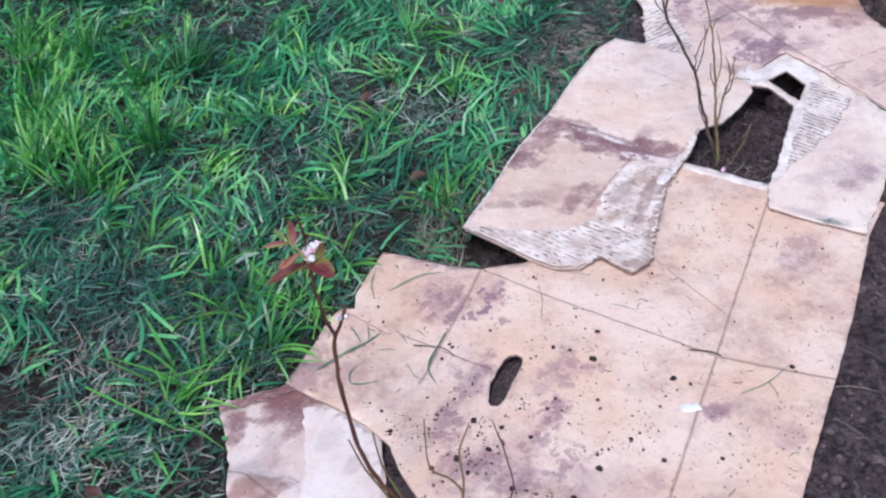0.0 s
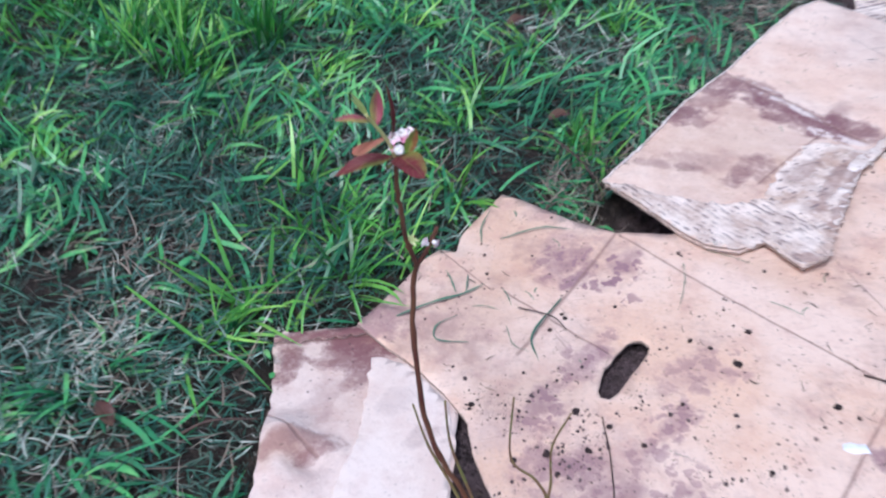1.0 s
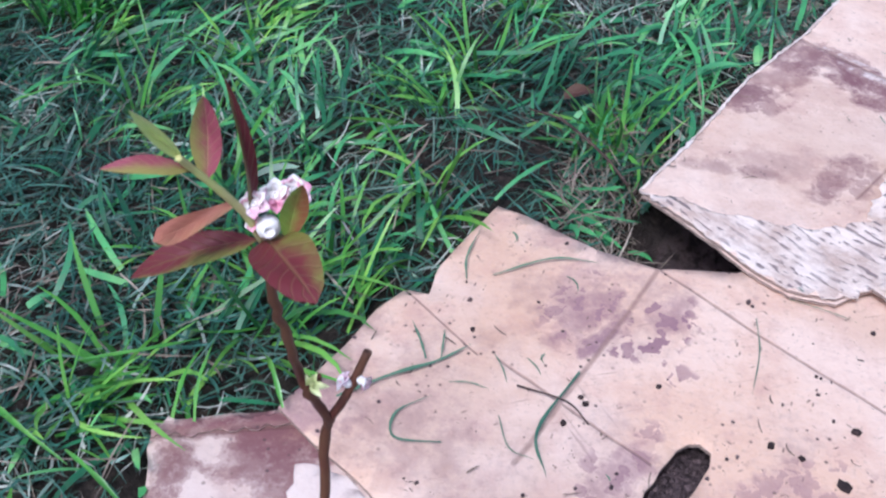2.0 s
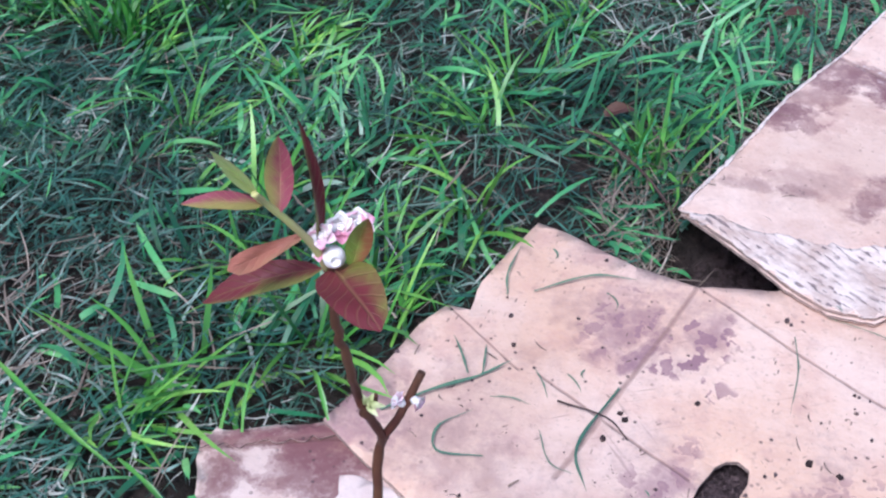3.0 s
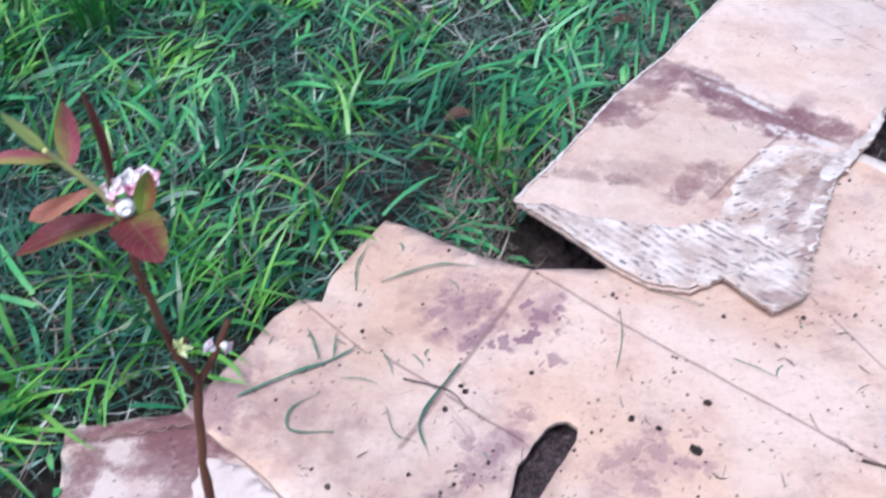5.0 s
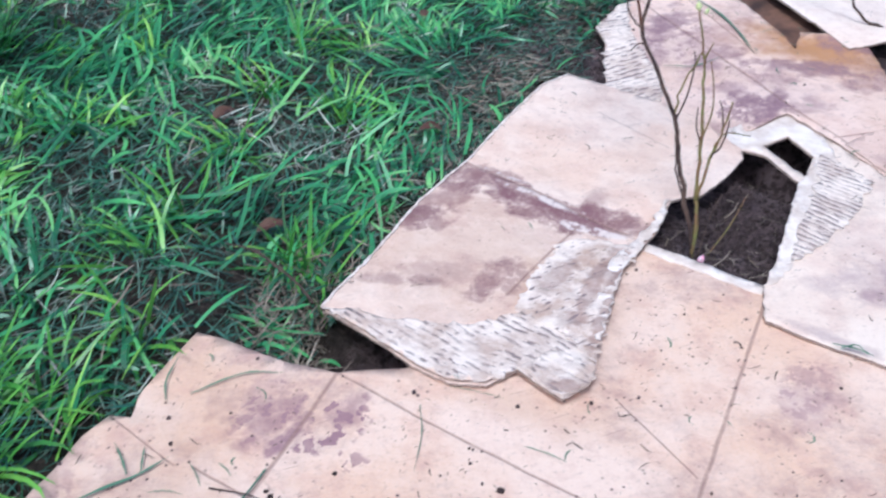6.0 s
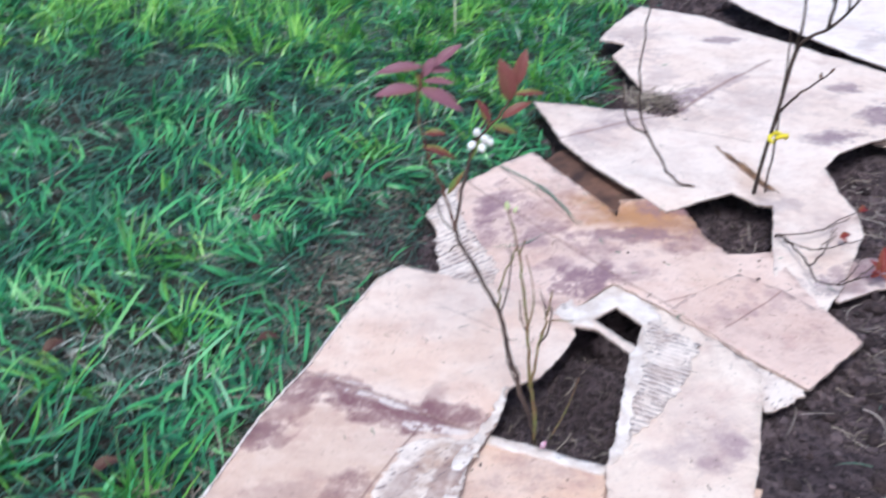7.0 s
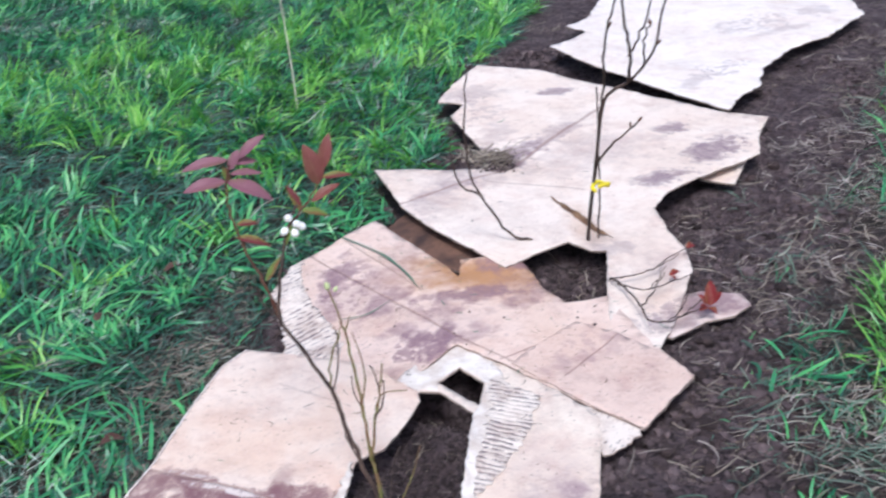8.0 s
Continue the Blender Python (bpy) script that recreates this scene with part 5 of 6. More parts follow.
lawn("margin_grass", 4200, (1.05, 1.8, 1.45, 2.15), lambda x, y: np.clip((x - 1.20 - 0.66 * (y - 1.62)) / 0.06, 0, 1) * np.clip(0.4 + 1.6 * vnoise(x, y, 7, 46, 2), 0.05, 1), (0.04, 0.10), (0.0035, 0.0065), (0.2, 1.0), (0.2, 1.0), BRIGHT, 244, 0.0, "bright green grass at the edge of the bed", 4, curl=0.6)
lawn("root_fibres", 1100, (0.4, 1.2, 1.6, 2.6), lambda x, y: 1.0 * (inside(x, y, PIT) | (np.hypot(x - 1.03, y - 2.36) < 0.09)), (0.015, 0.07), (0.0008, 0.0022), (0.9, 1.62), (-0.8, 0.8), DRY, 208, 0.012, "fine dry roots and fibres in the dug soil", 6, curl=2.0)
lawn("straw_litter", 9000, (0.0, 0.6, 1.75, 2.6), lambda x, y: lawn_share(x, y) * np.clip(1.4 * np.exp(-((x - verge(y) + 0.09) / 0.07) ** 2) * (0.5 + vnoise(x, y, 9, 99, 2)), 0, 1), (0.008, 0.045), (0.0008, 0.0026), (1.2, 1.62), (-0.4, 0.6), DRY, 209, 0.012, "dry straw on trodden earth beside the cardboard", 3)
lawn("dead_grass", 900, (-0.02, 0.16, 1.46, 1.70), lambda x, y: np.where(y < 1.60, 0.9, 0.5), (0.02, 0.07), (0.0009, 0.0024), (1.0, 1.6), (-0.2, 0.5), DRY, 216, 0.02, "dead grass hanging into the gap between cardboard sheets", 4)
lawn("clippings", 17000, (-1.0, -0.2, 0.8, 1.9), lambda x, y: lawn_share(x, y) * thin_turf(x, y) * np.clip(0.5 + 1.6 * vnoise(x, y, 9, 74, 2), 0.08, 1), (0.012, 0.06), (0.0010, 0.0036), (1.0, 1.6), (-0.3, 0.7), MOWN, 246, 0.018, "fine grey-green mown clippings on worn turf", 4, curl=1.0)
lawn("dead_grass", 3600, (-1.0, -0.2, 0.8, 1.9), lambda x, y: lawn_share(x, y) * thin_turf(x, y) * np.clip(0.4 + 1.6 * vnoise(x, y, 6, 75, 2), 0, 1), (0.012, 0.06), (0.0010, 0.0028), (1.2, 1.6), (-0.3, 0.5), DRY, 247, 0.018, "pale dead grass bits on worn turf", 4, curl=0.8)
lawn("dead_grass", 6500, CLOSE, lambda x, y: lawn_share(x, y) * np.clip(0.25 + 1.2 * vnoise(x, y, 4, 81, 2) + 1.2 * np.exp(-((x - 0.27) ** 2 + (y - 2.2) ** 2) / 0.02) + 1.2 * np.exp(-((x + 0.5) ** 2 + (y - 1.2) ** 2) / 0.05), 0.06, 1), (0.02, 0.085), (0.001, 0.003), (1.25, 1.6), (-0.3, 0.4), DRY, 207, 0.02, "dead brown grass bits in the lawn", 3)


def tuft_mesh(n, spread, length, width, lean, seed):
    r = np.random.default_rng(seed)
    a, d = r.uniform(0, 6.283, n), np.abs(r.normal(0, spread, n))
    way = r.uniform(0, 6.283)
    az = np.where(r.random(n) < 0.5, way + r.normal(0, 0.8, n), a)
    return blades_mesh("grass_tuft", np.column_stack([d * np.cos(a), d * np.sin(a), np.full(n, -0.02)]), r.uniform(0.5, 1.0, n) * length, r.uniform(0.6, 1.0, n) * width,
                       az + r.normal(0, 0.7, n), np.abs(r.normal(lean, 0.3, n)), r.uniform(0.2, 1.1, n), r.normal(0, 0.5, n), levels=5)


TALL = [tuft_mesh(52, 0.04, 0.20, 0.0072, 0.35, s) for s in (1, 2, 3)]
SPARSE = [tuft_mesh(14, 0.03, 0.09, 0.0032, 0.9, s) for s in (7, 8, 9)]
for k in SPARSE:
    k.materials.append(TORN_GRASS)
LOW = [tuft_mesh(28, 0.025, 0.12, 0.0065, 0.8, s) for s in (4, 5, 6)]
TALL_FRESH = [tuft_mesh(52, 0.04, 0.20, 0.0072, 0.4, s) for s in (11, 12)]
for k in TALL:
    k.materials.append(TALL_GREEN)
for k in TALL_FRESH + LOW:
    k.materials.append(BRIGHT)


def tuft(mesh, x, y, size, turn, label):
    ob = new("grass_tuft", mesh)
    ob.matrix_world = pose(x, y, float(ground_height(x, y)) + 0.015, 0, 0, turn) @ Matrix.Scale(size, 4)
    tagged(ob, label, "grass tuft", "tufts in the lawn")


tufts = random.Random(8)
for x, y in [(-0.95, 2.35), (-0.83, 2.04), (-0.77, 1.83), (-0.78, 2.27), (-0.63, 2.13), (-0.72, 1.92), (-0.92, 1.9), (-0.55, 1.9), (-0.88, 2.2), (-1.0, 2.1), (-0.66, 1.78), (-0.54, 2.2),
             (0.47, 4.1), (0.57, 3.87), (0.385, 4.6), (0.65, 4.85), (1.26, 4.27), (1.42, 4.2), (1.02, 4.2), (0.25, 4.3), (0.8, 4.5), (0.35, 3.9), (0.1, 4.2), (0.5, 4.4)]:
    tuft(tufts.choice(TALL_FRESH if y > 3 else TALL), x, y, tufts.uniform(0.7, 1.0) * (0.7 if y > 3 else 1), tufts.uniform(0, 360), "tall bright green tuft of uncut lawn grass")
for x, y in [(-0.36, 2.0), (-0.06, 2.31), (0.04, 2.1), (-0.345, 1.387), (-0.27, 1.383), (-0.225, 1.43), (-0.36, 1.25), (0.03, 1.68), (-0.08, 2.14), (-0.38, 1.2), (-0.25, 1.32), (-0.3, 1.45),
             (0.22, 3.76), (0.18, 2.88), (0.16, 3.47), (0.05, 2.08), (0.05, 2.3), (-0.5, 1.6), (-0.15, 1.8), (-0.1, 1.95), (0.3, 3.2), (0.7, 3.3), (0.9, 3.6), (0.62, 2.85), (0.75, 3.05),
             (-0.42, 1.75), (-0.18, 1.69), (-0.15, 1.55), (0.01, 1.70), (0.4, 2.75), (0.55, 3.0), (0.12, 2.6)]:
    tuft(tufts.choice(LOW), x, y, tufts.uniform(0.8, 1.3), tufts.uniform(0, 360), "low green tuft of lawn grass")
for x, y in [(1.34, 2.03), (1.43, 2.09), (1.23, 1.66), (1.40, 1.9), (2.12, 2.97), (1.60, 2.36), (1.63, 2.23), (1.5, 1.95), (1.2, 1.55), (1.3, 1.75), (2.0, 2.7), (1.45, 2.2), (1.7, 2.5), (2.2, 3.2), (1.15, 1.7), (1.55, 2.6), (2.4, 3.3), (1.9, 2.5)]:
    tuft(tufts.choice(SPARSE), x, y, tufts.uniform(0.6, 1.0), tufts.uniform(0, 360), "small grass tuft sprouting from bare soil")


# ---- loose grass blades ----
def strip(pts, width, material, label, curl=0.0, name="grass_clipping"):
    """One grass blade lying along the points."""
    line = curve_points(pts, 6)
    bm = bmesh.new()
    rows = []
    for i, p in enumerate(line):
        t = (line[min(i + 1, len(line) - 1)] - line[max(i - 1, 0)]).normalized()
        s = t.cross(Vector((0, 0, 1))).normalized()
        k = i / (len(line) - 1)
        w = width * 0.36 * (0.5 + 0.9 * k) * max(0.06, 1 - k ** 2.5) * (1 + 0.25 * math.sin(17 * k + 40 * line[0].x))
        rows.append([bm.verts.new(p + s * w + Vector((0, 0, w * 0.5))), bm.verts.new(p), bm.verts.new(p - s * w + Vector((0, 0, w * 0.5 + curl * k)))])
    for a, b in zip(rows, rows[1:]):
        for j in range(2):
            bm.faces.new((a[j], b[j], b[j + 1], a[j + 1])).smooth = True
    ob = part(name, bm, material, None)
    tagged(ob, label, "grass", "loose grass")


def laid(pts, width, lift=0.003, material=WILTED, label="wilted green grass clipping lying on the cardboard"):
    strip([(x, y, float(h_near(np.array([x]), np.array([y]))[0]) + lift + 0.002 * (i % 2)) for i, (x, y) in enumerate(pts)], 0.8 * width, material, label)


laid([(-0.167, 1.252), (-0.129, 1.283), (-0.093, 1.311), (-0.067, 1.337)], 0.008)
laid([(-0.103, 1.312), (-0.112, 1.33), (-0.125, 1.354)], 0.005)
laid([(-0.09, 1.315), (-0.092, 1.335), (-0.094, 1.351)], 0.004)
laid([(-0.064, 1.431), (-0.013, 1.463), (0.032, 1.468)], 0.0055)
laid([(-0.088, 1.42), (-0.093, 1.448), (-0.088, 1.494)], 0.0045)
laid([(-0.071, 1.226), (-0.109, 1.22), (-0.114, 1.247), (-0.089, 1.271)], 0.005)
laid([(0.031, 1.329), (0.004, 1.255), (0.018, 1.213)], 0.006)
laid([(-0.03, 1.265), (-0.016, 1.233), (0.006, 1.228)], 0.0025)
laid([(-0.078, 1.291), (-0.06, 1.293), (-0.042, 1.291)], 0.003)
laid([(-0.045, 1.332), (-0.036, 1.317), (-0.029, 1.302)], 0.003)
laid([(0.182, 1.431), (0.185, 1.388), (0.179, 1.337)], 0.0025)
laid([(0.213, 1.464), (0.245, 1.456), (0.275, 1.449)], 0.0025)
laid([(0.458, 1.176), (0.503, 1.197), (0.545, 1.236)], 0.0035)
laid([(0.503, 1.197), (0.508, 1.18), (0.511, 1.163)], 0.003)
laid([(0.665, 1.565), (0.69, 1.555), (0.71, 1.545)], 0.007, 0.012)
laid([(0.672, 1.555), (0.69, 1.56), (0.70, 1.552)], 0.005, 0.014)
laid([(0.293, 1.38), (0.315, 1.37), (0.335, 1.361)], 0.003)
for pts, w in [([(0.646, 2.63), (0.70, 2.52), (0.724, 2.425), (0.736, 2.34)], 0.009), ([(0.572, 2.29), (0.626, 2.292), (0.676, 2.326)], 0.0045)]:
    strip([(x, y, float(h_middle(np.array([x]), np.array([y]))[0]) + 0.0035) for x, y in pts], w, WILTED, "wilted green grass clipping lying on the cardboard")
LONG_BLADES = [
    ([(-0.502, 1.203, 0.035), (-0.412, 1.153, 0.03), (-0.348, 1.128, 0.015)], 0.008), ([(-0.354, 1.138, 0.02), (-0.32, 1.12, 0.02), (-0.279, 1.10, 0.0)], 0.007),
    ([(-0.388, 1.107, 0.0), (-0.37, 1.075, 0.015), (-0.346, 1.04, 0.005)], 0.008), ([(-0.295, 1.20, -0.005), (-0.290, 1.225, 0.025), (-0.274, 1.238, 0.055)], 0.007),
    ([(-0.275, 1.20, -0.005), (-0.278, 1.225, 0.02), (-0.27, 1.25, 0.05)], 0.006), ([(-0.205, 1.225, 0.01), (-0.222, 1.25, 0.03), (-0.230, 1.246, 0.055)], 0.008),
    ([(-0.375, 1.21, 0.04), (-0.318, 1.233, 0.045), (-0.288, 1.267, 0.03)], 0.007), ([(-0.608, 1.542, 0.03), (-0.552, 1.57, 0.045), (-0.499, 1.591, 0.035)], 0.008),
    ([(-0.586, 1.608, 0.02), (-0.55, 1.60, 0.035), (-0.517, 1.596, 0.03)], 0.008), ([(-0.492, 1.644, 0.0), (-0.53, 1.68, 0.03), (-0.568, 1.71, 0.05)], 0.006),
    ([(-0.604, 1.827, 0.08), (-0.56, 1.76, 0.05), (-0.523, 1.704, 0.0)], 0.005), ([(-0.086, 2.393, 0.09), (-0.05, 2.26, 0.07), (-0.023, 2.132, 0.01)], 0.006),
]
for pts, w in LONG_BLADES:
    strip(pts, w, BRIGHT, "long bright green grass leaf bent over the lawn", name="long_grass")


# ---- soil clods ----
def clod_bm(r, seed, sub=1):
    bm = bmesh.new()
    bmesh.ops.create_icosphere(bm, subdivisions=sub, radius=1.0)
    rnd = random.Random(seed)
    sx, sy, sz = rnd.uniform(0.8, 1.3), rnd.uniform(0.7, 1.1), rnd.uniform(0.5, 0.8)
    for v in bm.verts:
        k = r * (1 + 0.35 * noise.noise(v.co * 1.7 + Vector((seed, 0, 0))) + rnd.uniform(-0.12, 0.12))
        v.co = Vector((v.co.x * sx, v.co.y * sy, v.co.z * sz)) * k
    return bm


CLOD_MESH = []
for s in range(5):
    b_ = clod_bm(1.0, s + 1, 2)
    m_ = bpy.data.meshes.new("soil_clod")
    b_.to_mesh(m_)
    b_.free()
    m_.materials.append(CLOD)
    CLOD_MESH.append(m_)
cr = random.Random(3)
for x, y, r in [(0.367, 1.213, 0.006), (0.253, 1.259, 0.007), (0.266, 1.319, 0.0055), (0.04, 1.297, 0.004), (0.195, 1.287, 0.005), (0.024, 1.272, 0.005), (0.07, 1.145, 0.006), (-0.05, 1.13, 0.006),
                (0.035, 1.303, 0.0035), (-0.07, 1.359, 0.003), (0.545, 1.23, 0.005), (0.22, 1.28, 0.004), (0.15, 1.11, 0.005), (0.09, 1.09, 0.006), (0.11, 1.13, 0.005), (0.19, 1.18, 0.004),
                (0.045, 1.075, 0.007), (0.06, 1.05, 0.006), (0.29, 1.10, 0.005), (0.33, 1.06, 0.005), (0.24, 1.05, 0.006), (0.39, 1.20, 0.004), (0.48, 1.33, 0.003), (0.235, 1.375, 0.003), (0.1, 1.33, 0.004),
                (0.50, 1.62, 0.003), (0.66, 1.50, 0.003), (0.01, 1.06, 0.005), (0.41, 1.06, 0.005), (0.2, 1.0, 0.007), (0.12, 1.02, 0.006)]:
    ob = new("soil_clod", CLOD_MESH[cr.randrange(5)])
    ob.matrix_world = pose(x, y, float(h_near(np.array([x]), np.array([y]))[0]) + 0.12 * r, 0, 0, cr.uniform(0, 360)) @ Matrix.Scale(0.72 * r, 4)
    tagged(ob, "dark crumb of soil lying on the cardboard", "soil clod", "crumbs of soil")


bed_clods, tries = 0, random.Random(19)
while bed_clods < 60:
    x, y, r = tries.uniform(0.7, 1.75), tries.uniform(1.3, 2.9), tries.uniform(0.006, 0.016)
    if on_sheet(np.array([x]), np.array([y]))[0] or lawn_share(np.array([x]), np.array([y]))[0] > 0.3:
        continue
    ob = new("soil_clod", CLOD_MESH[tries.randrange(5)])
    ob.matrix_world = pose(x, y, float(ground_height(x, y)) + 0.25 * r, tries.uniform(-20, 20), tries.uniform(-20, 20), tries.uniform(0, 360)) @ Matrix.Scale(r, 4)
    tagged(ob, "rounded clod of dark soil lying on the bed", "soil clod", "clods on the bed")
    bed_clods += 1


def lumps(name, n, keep, box, sizes, base, material, label, seed, fine=3.0):
    """Many small angular lumps as one mesh."""
    r = np.random.default_rng(seed)
    x, y = r.uniform(box[0], box[1], n), r.uniform(box[2], box[3], n)
    k = r.random(n) < keep(x, y)
    x, y = x[k], y[k]
    r = np.random.default_rng(seed + 1)
    bm = bmesh.new()
    bmesh.ops.create_icosphere(bm, subdivisions=1, radius=1.0)
    v0 = np.array([v.co[:] for v in bm.verts])
    f0 = np.array([[v.index for v in f.verts] for f in bm.faces])
    bm.free()
    m = len(x)
    rad = sizes[0] * (sizes[1] / sizes[0]) ** (r.random(m) ** fine)
    v = v0[None] * (1 + r.uniform(-0.35, 0.35, (m, len(v0), 1))) * r.uniform(0.65, 1.2, (m, 1, 3)) * rad[:, None, None]
    v += np.column_stack([x, y, base(x, y) + rad * 0.25])[:, None]
    f = f0[None] + (np.arange(m) * len(v0))[:, None, None]
    me = bpy.data.meshes.new(name)
    me.from_pydata(v.reshape(-1, 3).tolist(), [], f.reshape(-1, 3).tolist())
    me.materials.append(material)
    return tagged(new(name, me), label, "soil", kind="stuff")


def bare_soil(x, y):
    return (1 - lawn_share(x, y)) * ~on_sheet(x, y)


lumps("soil_lumps", 65000, lambda x, y: bare_soil(x, y) * ~inside(x, y, PIT) * np.clip(0.4 + 1.4 * vnoise(x, y, 6, 91, 2), 0.08, 1), (0.0, 2.7, 0.7, 4.0), (0.002, 0.013), ground_height, CLODS, "loose crumbly lumps of dark soil", 301, 2.0)
lumps("soil_lumps", 40000, lambda x, y: bare_soil(x, y) * ~inside(x, y, PIT) * np.clip(0.4 + 1.2 * vnoise(x, y, 11, 92, 2), 0.1, 1), (0.6, 1.7, 0.9, 2.8), (0.0012, 0.0065), ground_height, CLODS, "loose crumbly lumps of dark soil", 307, 2.0)
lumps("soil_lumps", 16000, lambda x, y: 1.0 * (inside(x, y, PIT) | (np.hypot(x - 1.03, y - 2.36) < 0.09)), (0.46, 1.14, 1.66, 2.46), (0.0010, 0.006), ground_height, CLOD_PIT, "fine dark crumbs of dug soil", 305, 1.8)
lumps("soil_lumps", 12000, lambda x, y: ~on_sheet(x, y) * np.clip(1.2 * np.exp(-((x - verge(y) + 0.1) / 0.07) ** 2) * (0.4 + vnoise(x, y, 9, 94, 2)), 0, 1), (0.1, 0.5, 1.9, 2.5), (0.0012, 0.006), ground_height, CLODS, "trodden crumbs of earth between lawn and cardboard", 308, 2.0)
lumps("soil_lumps", 3000, lambda x, y: 1.0 * inside(x, y, HAND_HOLE), (0.08, 0.16, 1.16, 1.29), (0.0007, 0.003), ground_height, CLODS, "fine dark crumbs of soil under the hand hole", 306)
lumps("soil_specks", 60000, lambda x, y: inside(x, y, NEAR) * ~inside(x, y, FLAP) * ~inside(x, y, HAND_HOLE) * np.clip((0.05 + 1.0 * np.exp(-((x - 0.11) ** 2 + (y - 1.05) ** 2) / 0.03)) * np.clip(0.1 + 2.8 * vnoise(x, y, 22, 95, 3), 0.03, 1), 0.006, 1),
      (-0.25, 0.8, 0.75, 1.75), (0.0004, 0.0030), h_near, CLODS, "fine specks of soil sprinkled on the cardboard", 302)
lumps("soil_specks", 6000, lambda x, y: inside(x, y, MIDDLE) * np.clip(0.04 + 0.9 * np.exp(-((x - 0.575) ** 2 + (y - 2.21) ** 2) / 0.004) * np.clip(0.2 + 2.5 * vnoise(x, y, 24, 96, 2), 0, 1), 0, 1), (0.45, 1.1, 1.8, 2.7), (0.0006, 0.0032), h_middle, CLODS, "fine specks of soil sprinkled on the cardboard", 303)


lumps("soil_specks", 14000, lambda x, y: inside(x, y, WHITE) * np.clip(1.5 * np.exp(-((x - 1.06) ** 2 + (y - 2.915) ** 2) / 0.0013), 0, 1), (0.9, 1.25, 2.75, 3.1), (0.0012, 0.0055), lambda x, y: h_white(x, y) + 0.012 * np.exp(-((x - 1.06) ** 2 + (y - 2.915) ** 2) / 0.001), CLODS, "soil washed into the fold of white cardboard", 304)


def chaff(n, outline, height, box, material, seed, label, lengths, widths, keep=None):
    """Short bits of straw and grass fallen on a sheet."""
    r = np.random.default_rng(seed)
    x, y = r.uniform(box[0], box[1], n), r.uniform(box[2], box[3], n)
    ok = inside(x, y, outline) & (r.random(n) < np.clip(0.35 + 1.2 * vnoise(x, y, 6, seed, 2), 0.05, 1))
    for h in (HAND_HOLE, SLOT, PIT):
        ok &= ~inside(x, y, h)
    x, y = x[ok], y[ok]
    m = len(x)
    me = blades_mesh("chaff", np.column_stack([x, y, height(x, y) + 0.0035]), r.uniform(*lengths, m), r.uniform(*widths, m), r.uniform(0, 6.28, m), r.uniform(1.45, 1.62, m), r.uniform(-0.15, 0.15, m), r.normal(0, 0.3, m), levels=4, curl=1.6)
    me.materials.append(material)
    tagged(new("chaff", me), label, "chaff", kind="stuff")


for outline, height, box, n in ((NEAR, h_near, (-0.25, 0.8, 0.75, 1.75), 520), (FLAP, h_flap, (0.0, 0.6, 1.4, 2.2), 240), (PANEL, h_panel, (0.55, 0.95, 1.5, 2.2), 130), (MIDDLE, h_middle, (0.4, 1.1, 1.8, 2.75), 480), (WHITE, h_white, (0.75, 1.9, 2.0, 3.8), 320)):
    chaff(n, outline, height, box, DRY_DARK, 401 + n, "dark bits of straw and rootlets fallen on the cardboard", (0.004, 0.022), (0.0007, 0.0018))
    chaff(n // 5, outline, height, box, WILTED, 402 + n, "wilted green grass bits fallen on the cardboard", (0.006, 0.03), (0.001, 0.0026))


lawn_heap = np.random.default_rng(77)
hx, hy = 1.06 + 0.035 * lawn_heap.normal(0, 1, 260), 2.925 + 0.022 * lawn_heap.normal(0, 1, 260)
heap = blades_mesh("dead_grass", np.column_stack([hx, hy, h_white(hx, hy) + 0.004 + 0.012 * lawn_heap.random(260)]), lawn_heap.uniform(0.02, 0.07, 260), lawn_heap.uniform(0.0015, 0.0035, 260), lawn_heap.uniform(0, 6.28, 260), lawn_heap.uniform(1.1, 1.6, 260), lawn_heap.uniform(-0.1, 0.5, 260), lawn_heap.normal(0, 0.5, 260), levels=4)
heap.materials.append(DRY)
tagged(new("dead_grass", heap), "clump of dead grass caught in the cardboard fold", "dead grass", kind="stuff")


# ---- plants ----
UP = Vector((0.156, -0.72, 0.676))


def flower(parent, at, axis, size, petals, name="flower"):
    prof = [(0.0, 0.0016), (0.0015, 0.0034), (0.004, 0.0042), (0.006, 0.0041), (0.0078, 0.0031), (0.0086, 0.0020), (0.0092, 0.0024), (0.0089, 0.0015), (0.0080, 0.0013), (0.0074, 0.0002)]
    f = part(name, lathe(at, axis, [(h * size, r * size) for h, r in prof], 14, 0.12), petals, parent)
    cal = [(-0.001, 0.0008), (0.0002, 0.0022), (0.0012, 0.0026), (0.0022, 0.0034)]
    part("calyx", lathe(at, axis, [(h * size, r * size) for h, r in cal], 10, 0.3), BUD, f)
    return f


def bud(parent, at, axis, length, r, material, name="bud"):
    return part(name, lathe(at, axis, [(0, r * 0.5), (length * 0.3, r), (length * 0.6, r * 0.85), (length * 0.9, r * 0.35), (length, r * 0.08)], 8), material, parent)


# the near plant
plant = thing("blueberry_plant", (0.0, 0.95, -0.03), "young blueberry plant with maroon leaves and white-pink flowers", "plant", "blueberry plants")
